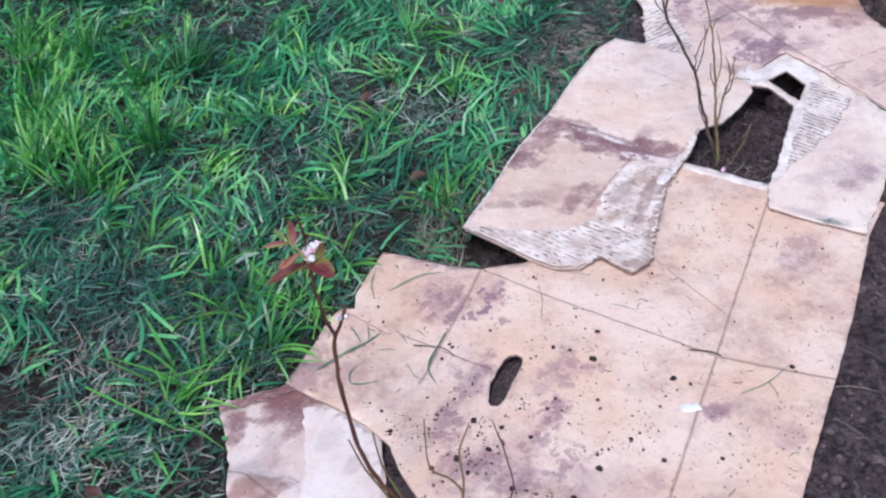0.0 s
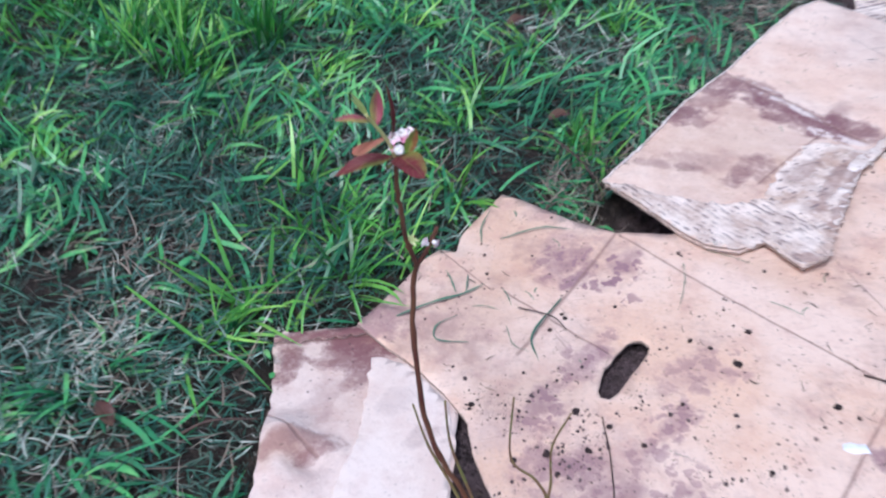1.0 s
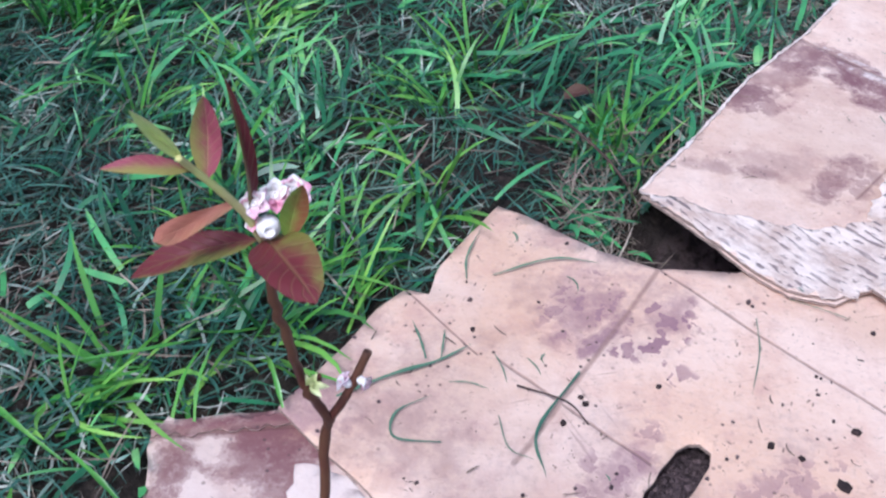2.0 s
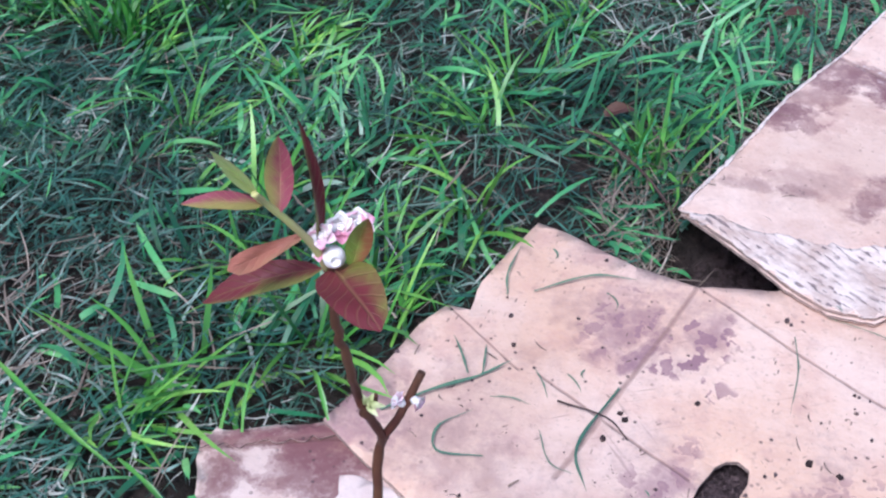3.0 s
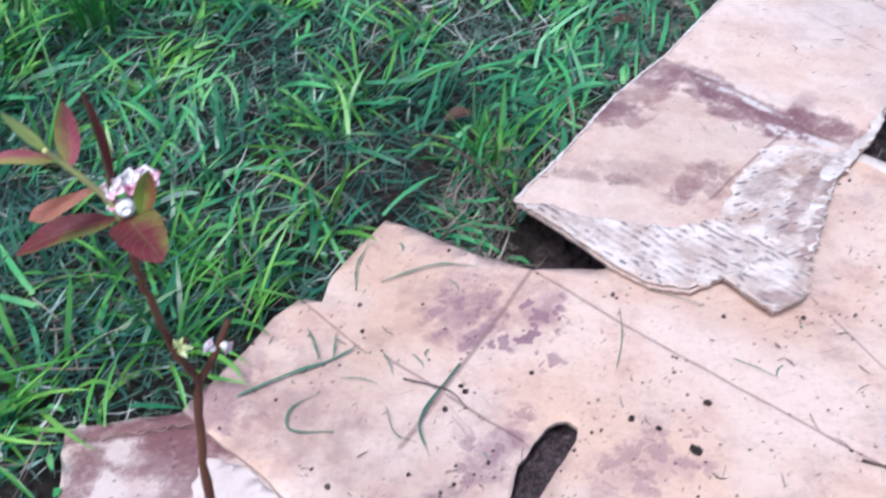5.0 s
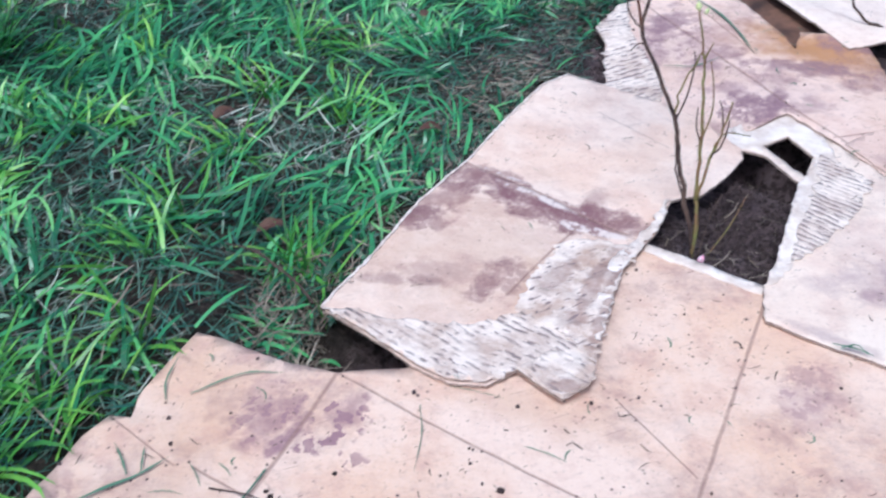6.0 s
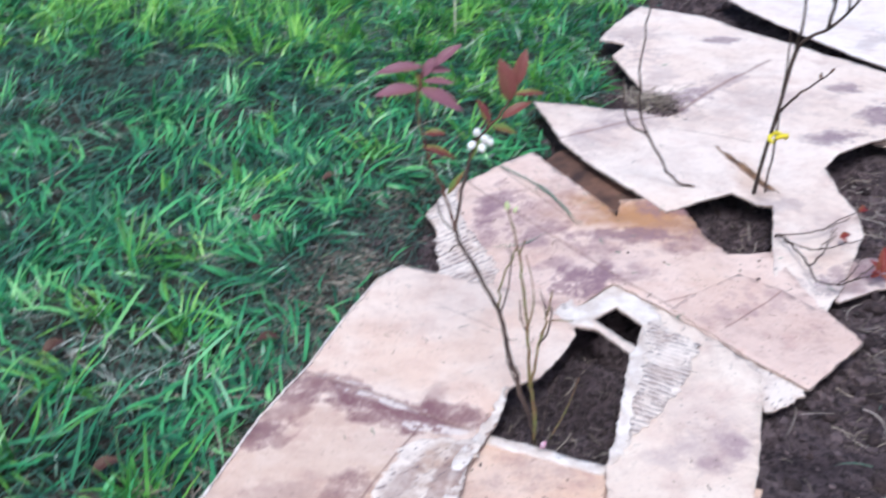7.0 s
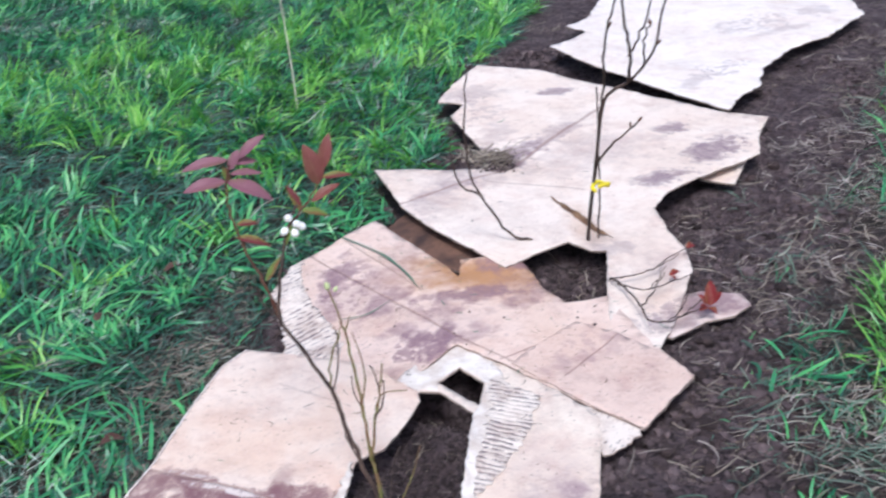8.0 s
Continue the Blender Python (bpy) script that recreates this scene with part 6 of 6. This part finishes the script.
stem = part("stem", tube([(0.005, 0.945, -0.035), (0.0, 0.946, 0.0), (-0.025, 0.95, 0.068), (-0.052, 0.951, 0.122), (-0.07, 0.953, 0.19), (-0.079, 0.962, 0.27), (-0.0816, 0.971, 0.3266), (-0.0787, 0.9688, 0.3443),
                         (-0.083, 0.9609, 0.3708), (-0.0856, 0.9569, 0.3894), (-0.0866, 0.9492, 0.4184), (-0.0876, 0.9441, 0.4427), (-0.088, 0.9394, 0.4763)], 0.0031, 0.0017, 10, 5, 0.16, 2, 0.0006), BARK_RED, plant)
part("shoot", tube([(-0.088, 0.9394, 0.4763), (-0.0912, 0.9341, 0.492), (-0.0959, 0.9279, 0.5058), (-0.1014, 0.9219, 0.5184), (-0.1032, 0.9173, 0.5258)], 0.0017, 0.0011, 8), SHOOT, plant, "soft yellow-green shoot")
part("branch", tube([(-0.0790, 0.9688, 0.3435), (-0.0726, 0.9717, 0.3548), (-0.0685, 0.9762, 0.3645), (-0.0633, 0.9826, 0.3791)], 0.0021, 0.0019, 8, 5, 0.1, 3), BARK_RED, plant, "cut-off red-brown side branch")
part("branch", tube([(-0.0822, 0.9620, 0.368), (-0.0793, 0.9619, 0.3785), (-0.0788, 0.9618, 0.3826)], 0.0017, 0.0012, 8), BARK_RED, plant)
part("branch", tube([(0.004, 0.948, -0.02), (-0.018, 0.95, 0.065), (-0.041, 0.95, 0.14), (-0.048, 0.951, 0.2)], 0.002, 0.0011, 7, 5, 0.1, 4), BARK_GREEN, plant, "thin green-brown twig")
part("branch", tube([(0.0, 0.946, -0.01), (-0.037, 0.949, 0.077), (-0.063, 0.95, 0.135), (-0.078, 0.95, 0.19)], 0.002, 0.001, 7, 5, 0.1, 5), BARK_GREEN, plant, "thin green-brown twig")
part("branch", tube([(0.03, 0.965, -0.02), (0.054, 0.98, 0.034), (0.041, 0.98, 0.072), (0.014, 0.98, 0.10), (0.012, 0.982, 0.186)], 0.002, 0.0009, 7, 5, 0.1, 6), BARK_GREEN, plant, "thin green-brown twig")
part("branch", tube([(0.054, 0.98, 0.034), (0.056, 0.98, 0.071), (0.053, 0.98, 0.126), (0.067, 0.98, 0.178)], 0.0018, 0.0009, 7, 5, 0.1, 7), BARK_GREEN, plant, "thin green-brown twig")
part("branch", tube([(0.06, 0.965, -0.02), (0.117, 0.98, 0.035), (0.112, 0.98, 0.112), (0.096, 0.98, 0.18)], 0.0013, 0.0008, 6, 5, 0.1, 8), BARK_DARK, plant, "thin dark twig")

for base, tip, w, up, arch, cup, mat in [
    ((-0.0896, 0.939, 0.4762), (-0.1322, 0.9244, 0.4616), 0.0125, (0.1, -0.35, 0.93), 0.10, 0.35, LEAF_RED),
    ((-0.0867, 0.939, 0.477), (-0.0588, 0.9075, 0.4835), 0.0212, (0.3, -0.55, 0.8), 0.10, 0.18, LEAF_RED),
    ((-0.0931, 0.9322, 0.4979), (-0.1142, 0.9125, 0.4935), 0.0080, (0.4, -0.5, 0.7), -0.06, 0.3, LEAF_UNDER),
    ((-0.1022, 0.9214, 0.5178), (-0.1250, 0.9088, 0.5236), 0.0070, (-0.1, -0.45, 0.9), 0.08, 0.3, LEAF_PINK),
    ((-0.0982, 0.9244, 0.5126), (-0.0985, 0.9304, 0.5405), 0.0098, (0.2, -0.8, 0.4), -0.14, 0.5, LEAF_PINK),
    ((-0.0910, 0.9384, 0.4835), (-0.0942, 0.9374, 0.5435), 0.0066, (0.96, -0.25, 0.1), 0.05, 0.35, LEAF_RED),
    ((-0.0785, 0.938, 0.4800), (-0.0709, 0.9359, 0.5070), 0.0092, (0.35, -0.75, 0.5), -0.12, 0.5, LEAF_BROWN),
    ((-0.0885, 0.944, 0.468), (-0.096, 0.957, 0.452), 0.009, (0.1, -0.5, 0.8), 0.1, 0.3, LEAF_GREEN),
    ((-0.1030, 0.919, 0.524), (-0.1108, 0.9071, 0.5490), 0.0046, (0.5, -0.7, 0.3), -0.05, 0.9, LEAF_PALE),
    ((-0.1030, 0.919, 0.524), (-0.1136, 0.9095, 0.5440), 0.0045, (-0.5, -0.7, 0.3), -0.08, 0.6, LEAF_PALE),
]:
    part("leaf", leaf_mesh(base, tip, w, up, arch, cup, 0.22 if mat is LEAF_UNDER else 0.10, blunt=mat is LEAF_UNDER, full=0.5 if w > 0.02 else 0.75), mat, plant, "pink leaf with green underneath" if mat is LEAF_PINK else "brown leaf with green base" if mat is LEAF_BROWN else "brownish-pink leaf seen from below" if mat is LEAF_UNDER else "pale green leaf still folded" if mat is LEAF_PALE else "olive young leaf" if mat is LEAF_GREEN else "maroon leaf with green veins")
flower(plant, (-0.0862, 0.9405, 0.4840), (0.28, -0.60, 0.22), 1.0, WHITE_PETAL)


def faded_flower(parent, at, axis, size, seed):
    """A fading corolla: a short bell split into frilly pink-edged lobes."""
    f = flower(parent, at, axis, size * 0.7, WHITE_PETAL)
    rnd = random.Random(seed)
    ax = Vector(axis).normalized()
    a = ax.orthogonal().normalized()
    b = ax.cross(a)
    for k in range(6):
        w = k * 1.05 + rnd.uniform(-0.2, 0.2)
        out = a * math.cos(w) + b * math.sin(w)
        p0 = Vector(at) + ax * 0.003 * size + out * 0.002 * size
        p1 = p0 + (ax * rnd.uniform(0.3, 0.9) + out * rnd.uniform(0.5, 1.0)).normalized() * 0.0062 * size
        part("petal", leaf_mesh(p0, p1, 0.0075 * size, ax * 0.4 - out, 0.25, 0.5, 0.35, 6), PINK_PETAL if rnd.random() < 0.7 else WHITE_PETAL, f)


for at, axis, size in [((-0.0875, 0.9405, 0.4935), (-0.1, -0.5, 0.6), 0.8), ((-0.0835, 0.9470, 0.4925), (0.1, -0.5, 0.7), 0.85), ((-0.0800, 0.9520, 0.4900), (0.3, -0.4, 0.8), 0.9), ((-0.0880, 0.9400, 0.4860), (-0.3, -0.6, 0.5), 0.55)]:
    faded_flower(plant, (at[0] - 0.0006, at[1] - 0.001, at[2] - 0.0022), axis, size * 0.98, int(size * 100))
for axis in [(-0.1, -0.3, 0.9), (0.6, -0.3, 0.5), (0.25, -0.6, 0.9), (0.9, -0.2, 0.25), (0.6, -0.6, 0.0), (0.35, -0.1, 0.9), (0.9, -0.4, 0.5)]:
    at = (-0.0815, 0.9595, 0.3795)
    part("leaf", leaf_mesh(at, Vector(at) + Vector(axis).normalized() * 0.0092, 0.0034, UP, 0.15, 0.5, 0.1), BUD, plant, "tiny pale green unfolding leaf")
faded_flower(plant, (-0.0690, 0.9750, 0.3640), (-0.6, -0.2, 0.5), 0.7, 5)
faded_flower(plant, (-0.0668, 0.9770, 0.3670), (0.8, -0.3, -0.1), 0.7, 6)

# the plant in the square opening
plant = thing("blueberry_plant", (0.53, 1.76, -0.05), "blueberry plant with bare twigs, purple leaf tips and white flowers", "plant", "blueberry plants")
part("stem", tube([(0.536, 1.757, -0.06), (0.531, 1.762, 0.008), (0.514, 1.772, 0.06), (0.495, 1.785, 0.126), (0.482, 1.795, 0.175), (0.45, 1.807, 0.235), (0.427, 1.815, 0.28), (0.433, 1.826, 0.335), (0.45, 1.84, 0.395), (0.465, 1.846, 0.42)],
                  0.0036, 0.0015, 9, 5, 0.12, 11, 0.0008), BARK_DARK, plant)
part("stem", tube([(0.538, 1.757, -0.06), (0.532, 1.765, 0.03), (0.525, 1.776, 0.081), (0.521, 1.789, 0.145), (0.514, 1.80, 0.201), (0.508, 1.81, 0.248), (0.492, 1.822, 0.31)], 0.003, 0.0012, 8, 5, 0.12, 12, 0.0008), BARK_GREEN, plant, "olive green stem")
part("branch", tube([(0.528, 1.772, 0.07), (0.537, 1.785, 0.126), (0.546, 1.793, 0.164), (0.552, 1.798, 0.2)], 0.0022, 0.001, 7, 5, 0.1, 13, 0.0008), BARK_GREEN, plant)
part("branch", tube([(0.537, 1.785, 0.126), (0.55, 1.79, 0.15), (0.552, 1.793, 0.178)], 0.0016, 0.0009, 7, 5, 0.1, 14, 0.0008), BARK_DARK, plant)
part("branch", tube([(0.482, 1.795, 0.175), (0.486, 1.80, 0.22), (0.50, 1.805, 0.25), (0.503, 1.81, 0.27)], 0.0015, 0.0008, 7, 5, 0.1, 15, 0.0008), BARK_GREEN, plant)
part("branch", tube([(0.514, 1.772, 0.06), (0.498, 1.79, 0.10), (0.487, 1.793, 0.165)], 0.0013, 0.0009, 7, 5, 0.1, 16, 0.0008), BARK_DARK, plant)
part("branch", tube([(0.427, 1.815, 0.28), (0.412, 1.826, 0.33), (0.392, 1.845, 0.375), (0.382, 1.862, 0.42), (0.382, 1.87, 0.452), (0.388, 1.878, 0.47), (0.397, 1.88, 0.475)], 0.0019, 0.001, 7, 5, 0.1, 17, 0.0008), BARK_RED, plant)
part("branch", tube([(0.45, 1.84, 0.395), (0.472, 1.855, 0.41), (0.492, 1.866, 0.43), (0.503, 1.874, 0.455)], 0.0016, 0.0009, 7, 5, 0.1, 18, 0.0008), BARK_RED, plant)
part("branch", tube([(0.427, 1.815, 0.28), (0.408, 1.822, 0.30), (0.40, 1.826, 0.335)], 0.0013, 0.0008, 7, 5, 0.1, 19, 0.0008), BARK_DARK, plant)
for k, pts in enumerate([[(0.484, 1.794, 0.17), (0.494, 1.80, 0.205), (0.497, 1.806, 0.245), (0.494, 1.81, 0.26)], [(0.54, 1.787, 0.135), (0.55, 1.792, 0.158), (0.585, 1.80, 0.152)], [(0.52, 1.79, 0.145), (0.512, 1.793, 0.165), (0.51, 1.797, 0.19)],
                         [(0.521, 1.789, 0.15), (0.528, 1.795, 0.185), (0.524, 1.80, 0.22), (0.516, 1.806, 0.25)], [(0.546, 1.793, 0.164), (0.542, 1.797, 0.185), (0.536, 1.80, 0.20)], [(0.56, 1.775, -0.02), (0.585, 1.79, 0.02), (0.60, 1.80, 0.06)],
                         [(0.545, 1.77, -0.03), (0.56, 1.80, 0.03), (0.575, 1.82, 0.05)], [(0.508, 1.81, 0.248), (0.516, 1.814, 0.27)], [(0.437, 1.812, 0.262), (0.426, 1.817, 0.262), (0.418, 1.82, 0.25)]]):
    part("branch", tube(pts, 0.0012, 0.0007, 6, 5, 0.12, 60 + k), BARK_GREEN if k % 2 else BARK_DARK, plant, "thin side twig")
for base, tip, w, mat in [
    ((0.388, 1.878, 0.478), (0.329, 1.875, 0.470), 0.016, LEAF_PURPLE), ((0.394, 1.88, 0.472), (0.424, 1.884, 0.470), 0.013, LEAF_PURPLE), ((0.40, 1.88, 0.477), (0.437, 1.887, 0.503), 0.014, LEAF_PURPLE), ((0.388, 1.877, 0.465), (0.402, 1.884, 0.488), 0.013, LEAF_PURPLE),
    ((0.382, 1.872, 0.452), (0.328, 1.868, 0.445), 0.019, LEAF_PURPLE), ((0.382, 1.872, 0.452), (0.437, 1.862, 0.424), 0.022, LEAF_PURPLE),
    ((0.388, 1.876, 0.46), (0.428, 1.876, 0.456), 0.011, LEAF_PURPLE), ((0.385, 1.874, 0.45), (0.379, 1.88, 0.472), 0.009, LEAF_GREEN),
    ((0.388, 1.855, 0.40), (0.415, 1.85, 0.40), 0.011, LEAF_RED), ((0.384, 1.85, 0.385), (0.428, 1.846, 0.368), 0.013, LEAF_RED), ((0.415, 1.825, 0.33), (0.437, 1.83, 0.36), 0.009, LEAF_GREEN),
    ((0.497, 1.868, 0.435), (0.482, 1.880, 0.487), 0.027, LEAF_CRIMSON), ((0.503, 1.874, 0.452), (0.517, 1.885, 0.497), 0.017, LEAF_CRIMSON), ((0.50, 1.87, 0.443), (0.541, 1.868, 0.443), 0.011, LEAF_RED),
    ((0.485, 1.862, 0.415), (0.524, 1.866, 0.434), 0.013, LEAF_CRIMSON), ((0.47, 1.855, 0.407), (0.455, 1.869, 0.439), 0.012, LEAF_RED), ((0.47, 1.85, 0.41), (0.505, 1.85, 0.398), 0.012, LEAF_GREEN),
    ((0.455, 1.842, 0.40), (0.444, 1.837, 0.37), 0.009, LEAF_GREEN),
]:
    part("leaf", leaf_mesh(base, tip, w, (0.05, -0.5, 0.8), 0.08, 0.2, 0.05), mat, plant, {"leaf_purple": "purple-red leaf", "leaf_maroon": "maroon leaf", "leaf_olive": "olive green leaf", "leaf_crimson": "crimson leaf"}[mat.name])
for dx, dy, dz, ax in [(-0.004, 0, 0.008, (-0.2, -0.6, 0.6)), (-0.009, -0.002, -0.004, (-0.5, -0.6, -0.3)), (0.002, -0.003, -0.006, (0, -0.7, -0.5)), (0.009, 0, -0.001, (0.5, -0.6, -0.2)), (0.004, -0.002, 0.002, (0.2, -0.8, 0.2))]:
    flower(plant, (0.456 + 0.85 * dx, 1.842 + dy, 0.396 + 0.85 * dz), ax, 1.22, WHITE_PETAL)
bud(plant, (0.492, 1.822, 0.308), (-0.2, 0, 1), 0.012, 0.004, BUD)
bud(plant, (0.5, 1.82, 0.305), (0.3, -0.2, 0.9), 0.009, 0.003, BUD)
bud(plant, (0.541, 1.742, -0.01), (0.1, -0.3, 0.9), 0.018, 0.005, PINK_PETAL, "fallen_bud")

# the plant in the further opening
plant = thing("blueberry_plant", (1.11, 2.44, -0.05), "leafless blueberry plant with dark forking twigs", "plant", "blueberry plants")
part("stem", tube([(1.13, 2.48, -0.06), (1.112, 2.446, 0.0), (1.085, 2.375, 0.119), (1.062, 2.302, 0.24), (1.035, 2.222, 0.373), (1.045, 2.202, 0.407), (1.068, 2.193, 0.422), (1.086, 2.174, 0.454), (1.093, 2.151, 0.492), (1.082, 2.113, 0.555), (1.09, 2.10, 0.60)],
                  0.0042, 0.0014, 9, 5, 0.12, 21), BARK_DARK, plant)
part("branch", tube([(1.062, 2.302, 0.24), (1.085, 2.272, 0.29), (1.115, 2.247, 0.331)], 0.0027, 0.0014, 7, 5, 0.1, 22, 0.0014), BARK_DARK, plant)
part("branch", tube([(1.068, 2.193, 0.422), (1.051, 2.155, 0.485), (1.024, 2.122, 0.54), (1.006, 2.097, 0.582), (0.99, 2.08, 0.62)], 0.0030, 0.0014, 7, 5, 0.1, 23, 0.0014), BARK_DARK, plant)
part("branch", tube([(1.05, 2.16, 0.475), (1.06, 2.13, 0.53), (1.055, 2.10, 0.58)], 0.0019, 0.0013, 7, 5, 0.1, 24, 0.0014), BARK_DARK, plant)
part("branch", tube([(1.035, 2.222, 0.373), (1.007, 2.158, 0.479), (0.998, 2.126, 0.533), (0.997, 2.096, 0.583), (1.0, 2.08, 0.61)], 0.0022, 0.0013, 7, 5, 0.1, 25, 0.0014), BARK_DARK, plant)
part("branch", tube([(1.086, 2.174, 0.454), (1.072, 2.15, 0.50), (1.075, 2.135, 0.53)], 0.0019, 0.0013, 7, 5, 0.1, 26, 0.0014), BARK_DARK, plant)
part("stem", tube([(1.14, 2.47, -0.05), (1.135, 2.448, -0.004), (1.099, 2.369, 0.154), (1.05, 2.273, 0.346), (1.036, 2.251, 0.40)], 0.0024, 0.0013, 7, 5, 0.1, 27, 0.0014), BARK_DARK, plant)
for at, ax in [((1.115, 2.247, 0.331), (0.5, 0, 0.6)), ((1.105, 2.256, 0.318), (-0.1, 0, 1)), ((1.093, 2.151, 0.492), (0.6, 0, 0.5)), ((1.075, 2.135, 0.53), (-0.4, 0, 0.8)), ((0.998, 2.126, 0.533), (0.5, 0, 0.8)), ((1.055, 2.10, 0.58), (0.4, 0, 0.8))]:
    bud(plant, at, ax, 0.012, 0.0028, BARK_RED)

# the low twig that leaves the same opening the other way
plant = thing("blueberry_twig", (1.02, 2.47, -0.03), "dark bare blueberry twig bending up from the opening", "plant", "blueberry plants")
part("stem", tube([(1.06, 2.46, -0.04), (1.01, 2.468, 0.018), (0.955, 2.47, 0.045), (0.894, 2.47, 0.135), (0.872, 2.47, 0.195), (0.864, 2.47, 0.284), (0.869, 2.47, 0.40)], 0.0034, 0.0013, 8, 5, 0.1, 31, 0.0014), BARK_DARK, plant)
part("branch", tube([(0.894, 2.47, 0.135), (0.854, 2.47, 0.162), (0.838, 2.47, 0.21), (0.835, 2.47, 0.25)], 0.0024, 0.0014, 7, 5, 0.1, 32, 0.0014), BARK_DARK, plant)

# the sprawling twigs with crimson leaves
plant = thing("blueberry_twig", (1.09, 2.28, -0.02), "sprawling bare blueberry twigs with a few crimson leaves", "plant", "blueberry plants")
part("stem", tube([(1.09, 2.30, -0.03), (1.079, 2.249, 0.03), (1.086, 2.205, 0.03), (1.083, 2.138, 0.032), (1.077, 2.084, 0.03), (1.105, 2.068, 0.03), (1.14, 2.076, 0.032), (1.169, 2.101, 0.03), (1.195, 2.115, 0.034)], 0.0022, 0.0011, 7, 5, 0.12, 33, 0.0014), BARK_DARK, plant)
for k, pts in enumerate([[(1.079, 2.249, 0.03), (1.12, 2.243, 0.034), (1.158, 2.248, 0.036), (1.201, 2.281, 0.036), (1.26, 2.308, 0.04)], [(1.081, 2.23, 0.03), (1.10, 2.19, 0.034), (1.122, 2.182, 0.034), (1.17, 2.192, 0.036), (1.222, 2.206, 0.04)],
                         [(1.083, 2.13, 0.032), (1.112, 2.15, 0.04), (1.137, 2.18, 0.042), (1.16, 2.205, 0.046), (1.176, 2.229, 0.05)], [(1.158, 2.248, 0.036), (1.185, 2.255, 0.042), (1.225, 2.276, 0.046)],
                         [(1.105, 2.068, 0.03), (1.14, 2.085, 0.04), (1.165, 2.118, 0.045), (1.20, 2.14, 0.05)], [(1.122, 2.182, 0.034), (1.15, 2.20, 0.044), (1.165, 2.225, 0.05)], [(1.14, 2.076, 0.032), (1.165, 2.085, 0.034), (1.19, 2.10, 0.03)]]):
    part("branch", tube(pts, 0.0016 if k < 3 else 0.0011, 0.0008, 6, 5, 0.12, 70 + k, 0.0012), BARK_DARK, plant, "thin dark side twig")
for base, tip, w in [((1.202, 2.108, 0.024), (1.217, 2.135, 0.06), 0.021), ((1.203, 2.106, 0.026), (1.232, 2.118, 0.042), 0.016), ((1.20, 2.106, 0.024), (1.178, 2.095, 0.024), 0.014), ((1.20, 2.105, 0.022), (1.208, 2.085, 0.018), 0.013), ((1.198, 2.11, 0.026), (1.19, 2.128, 0.04), 0.010),
                     ((1.18, 2.22, 0.034), (1.205, 2.228, 0.036), 0.013), ((1.184, 2.219, 0.034), (1.188, 2.208, 0.03), 0.006), ((1.258, 2.308, 0.04), (1.285, 2.325, 0.034), 0.015)]:
    part("leaf", leaf_mesh(base, tip, w, (0, -0.3, 0.9), 0.14, 0.35, 0.16), LEAF_SCARLET, plant, "crimson withered leaf")

# ---- small things ----
tag = part("plant_tag", tube([(1.072, 2.312, 0.19), (1.087, 2.305, 0.197), (1.092, 2.318, 0.188), (1.08, 2.33, 0.193), (1.066, 2.325, 0.186), (1.068, 2.312, 0.181)], 0.0042, 0.0035, 8), YELLOW, None)
tagged(tag, "bright yellow plastic tie knotted round the twig", "plant tie")
stalk = part("dry_stalk", tube([(0.69, 3.55, -0.03), (0.683, 3.55, 0.10), (0.676, 3.55, 0.2), (0.664, 3.55, 0.33)], 0.0028, 0.0016, 6), plain("straw_stalk", (0.72, 0.66, 0.52), (0.56, 0.52, 0.38), 50.0), None)
tagged(stalk, "pale dry grass stalk standing in the lawn", "stalk")
scrap_bm = clod_bm(0.011, 41, 2)
for v in scrap_bm.verts:
    v.co = Vector((1.3 * v.co.x + 0.382 + 0.005 * noise.noise(v.co * 260), 0.8 * v.co.y + 1.152 + 0.005 * noise.noise(v.co * 260 + Vector((9, 0, 0))), max(v.co.z, -0.002) * 0.3 + 0.003))
tagged(part("plastic_scrap", scrap_bm, PLASTIC, None), "small crumpled shiny white plastic scrap on cardboard", "scrap")
for pts, r in [([(-0.02, 1.30, 0.004), (0.024, 1.29, 0.007), (0.045, 1.272, 0.004)], 0.0009), ([(0.05, 1.60, 0.0), (0.02, 1.63, 0.012), (-0.03, 1.67, 0.02), (-0.07, 1.69, 0.015)], 0.0018), ([(0.40, 1.27, 0.004), (0.43, 1.262, 0.006), (0.445, 1.255, 0.004)], 0.0014),
               ([(-0.36, 1.02, 0.0), (-0.33, 1.035, 0.012), (-0.28, 1.05, 0.01)], 0.002)]:
    tw = part("twig", tube(pts, r, r * 0.7, 6), BARK_DARK, None)
    tagged(tw, "thin dark twig fragment", "twig", "twig fragments")
DRYLEAF = leaf_material("leaf_withered", (0.095, 0.042, 0.032), (0.13, 0.075, 0.05), 0.6)
for x, y, a in [(-0.02, 1.74, 20), (0.16, 2.42, 80), (-0.45, 1.02, 140), (0.18, 2.02, 200), (-0.13, 2.02, 40), (0.30, 2.6, 10)]:
    c, s = math.cos(radians(a)), math.sin(radians(a))
    z = float(ground_height(x, y)) + 0.022
    lf = part("dry_leaf", leaf_mesh((x - 0.02 * c, y - 0.02 * s, z), (x + 0.02 * c, y + 0.02 * s, z + 0.006), 0.02, (0.1, -0.1, 1), 0.15, 0.3, 0.1), DRYLEAF, None)
    tagged(lf, "withered brown leaf lying in the grass", "dry leaf", "withered leaves")
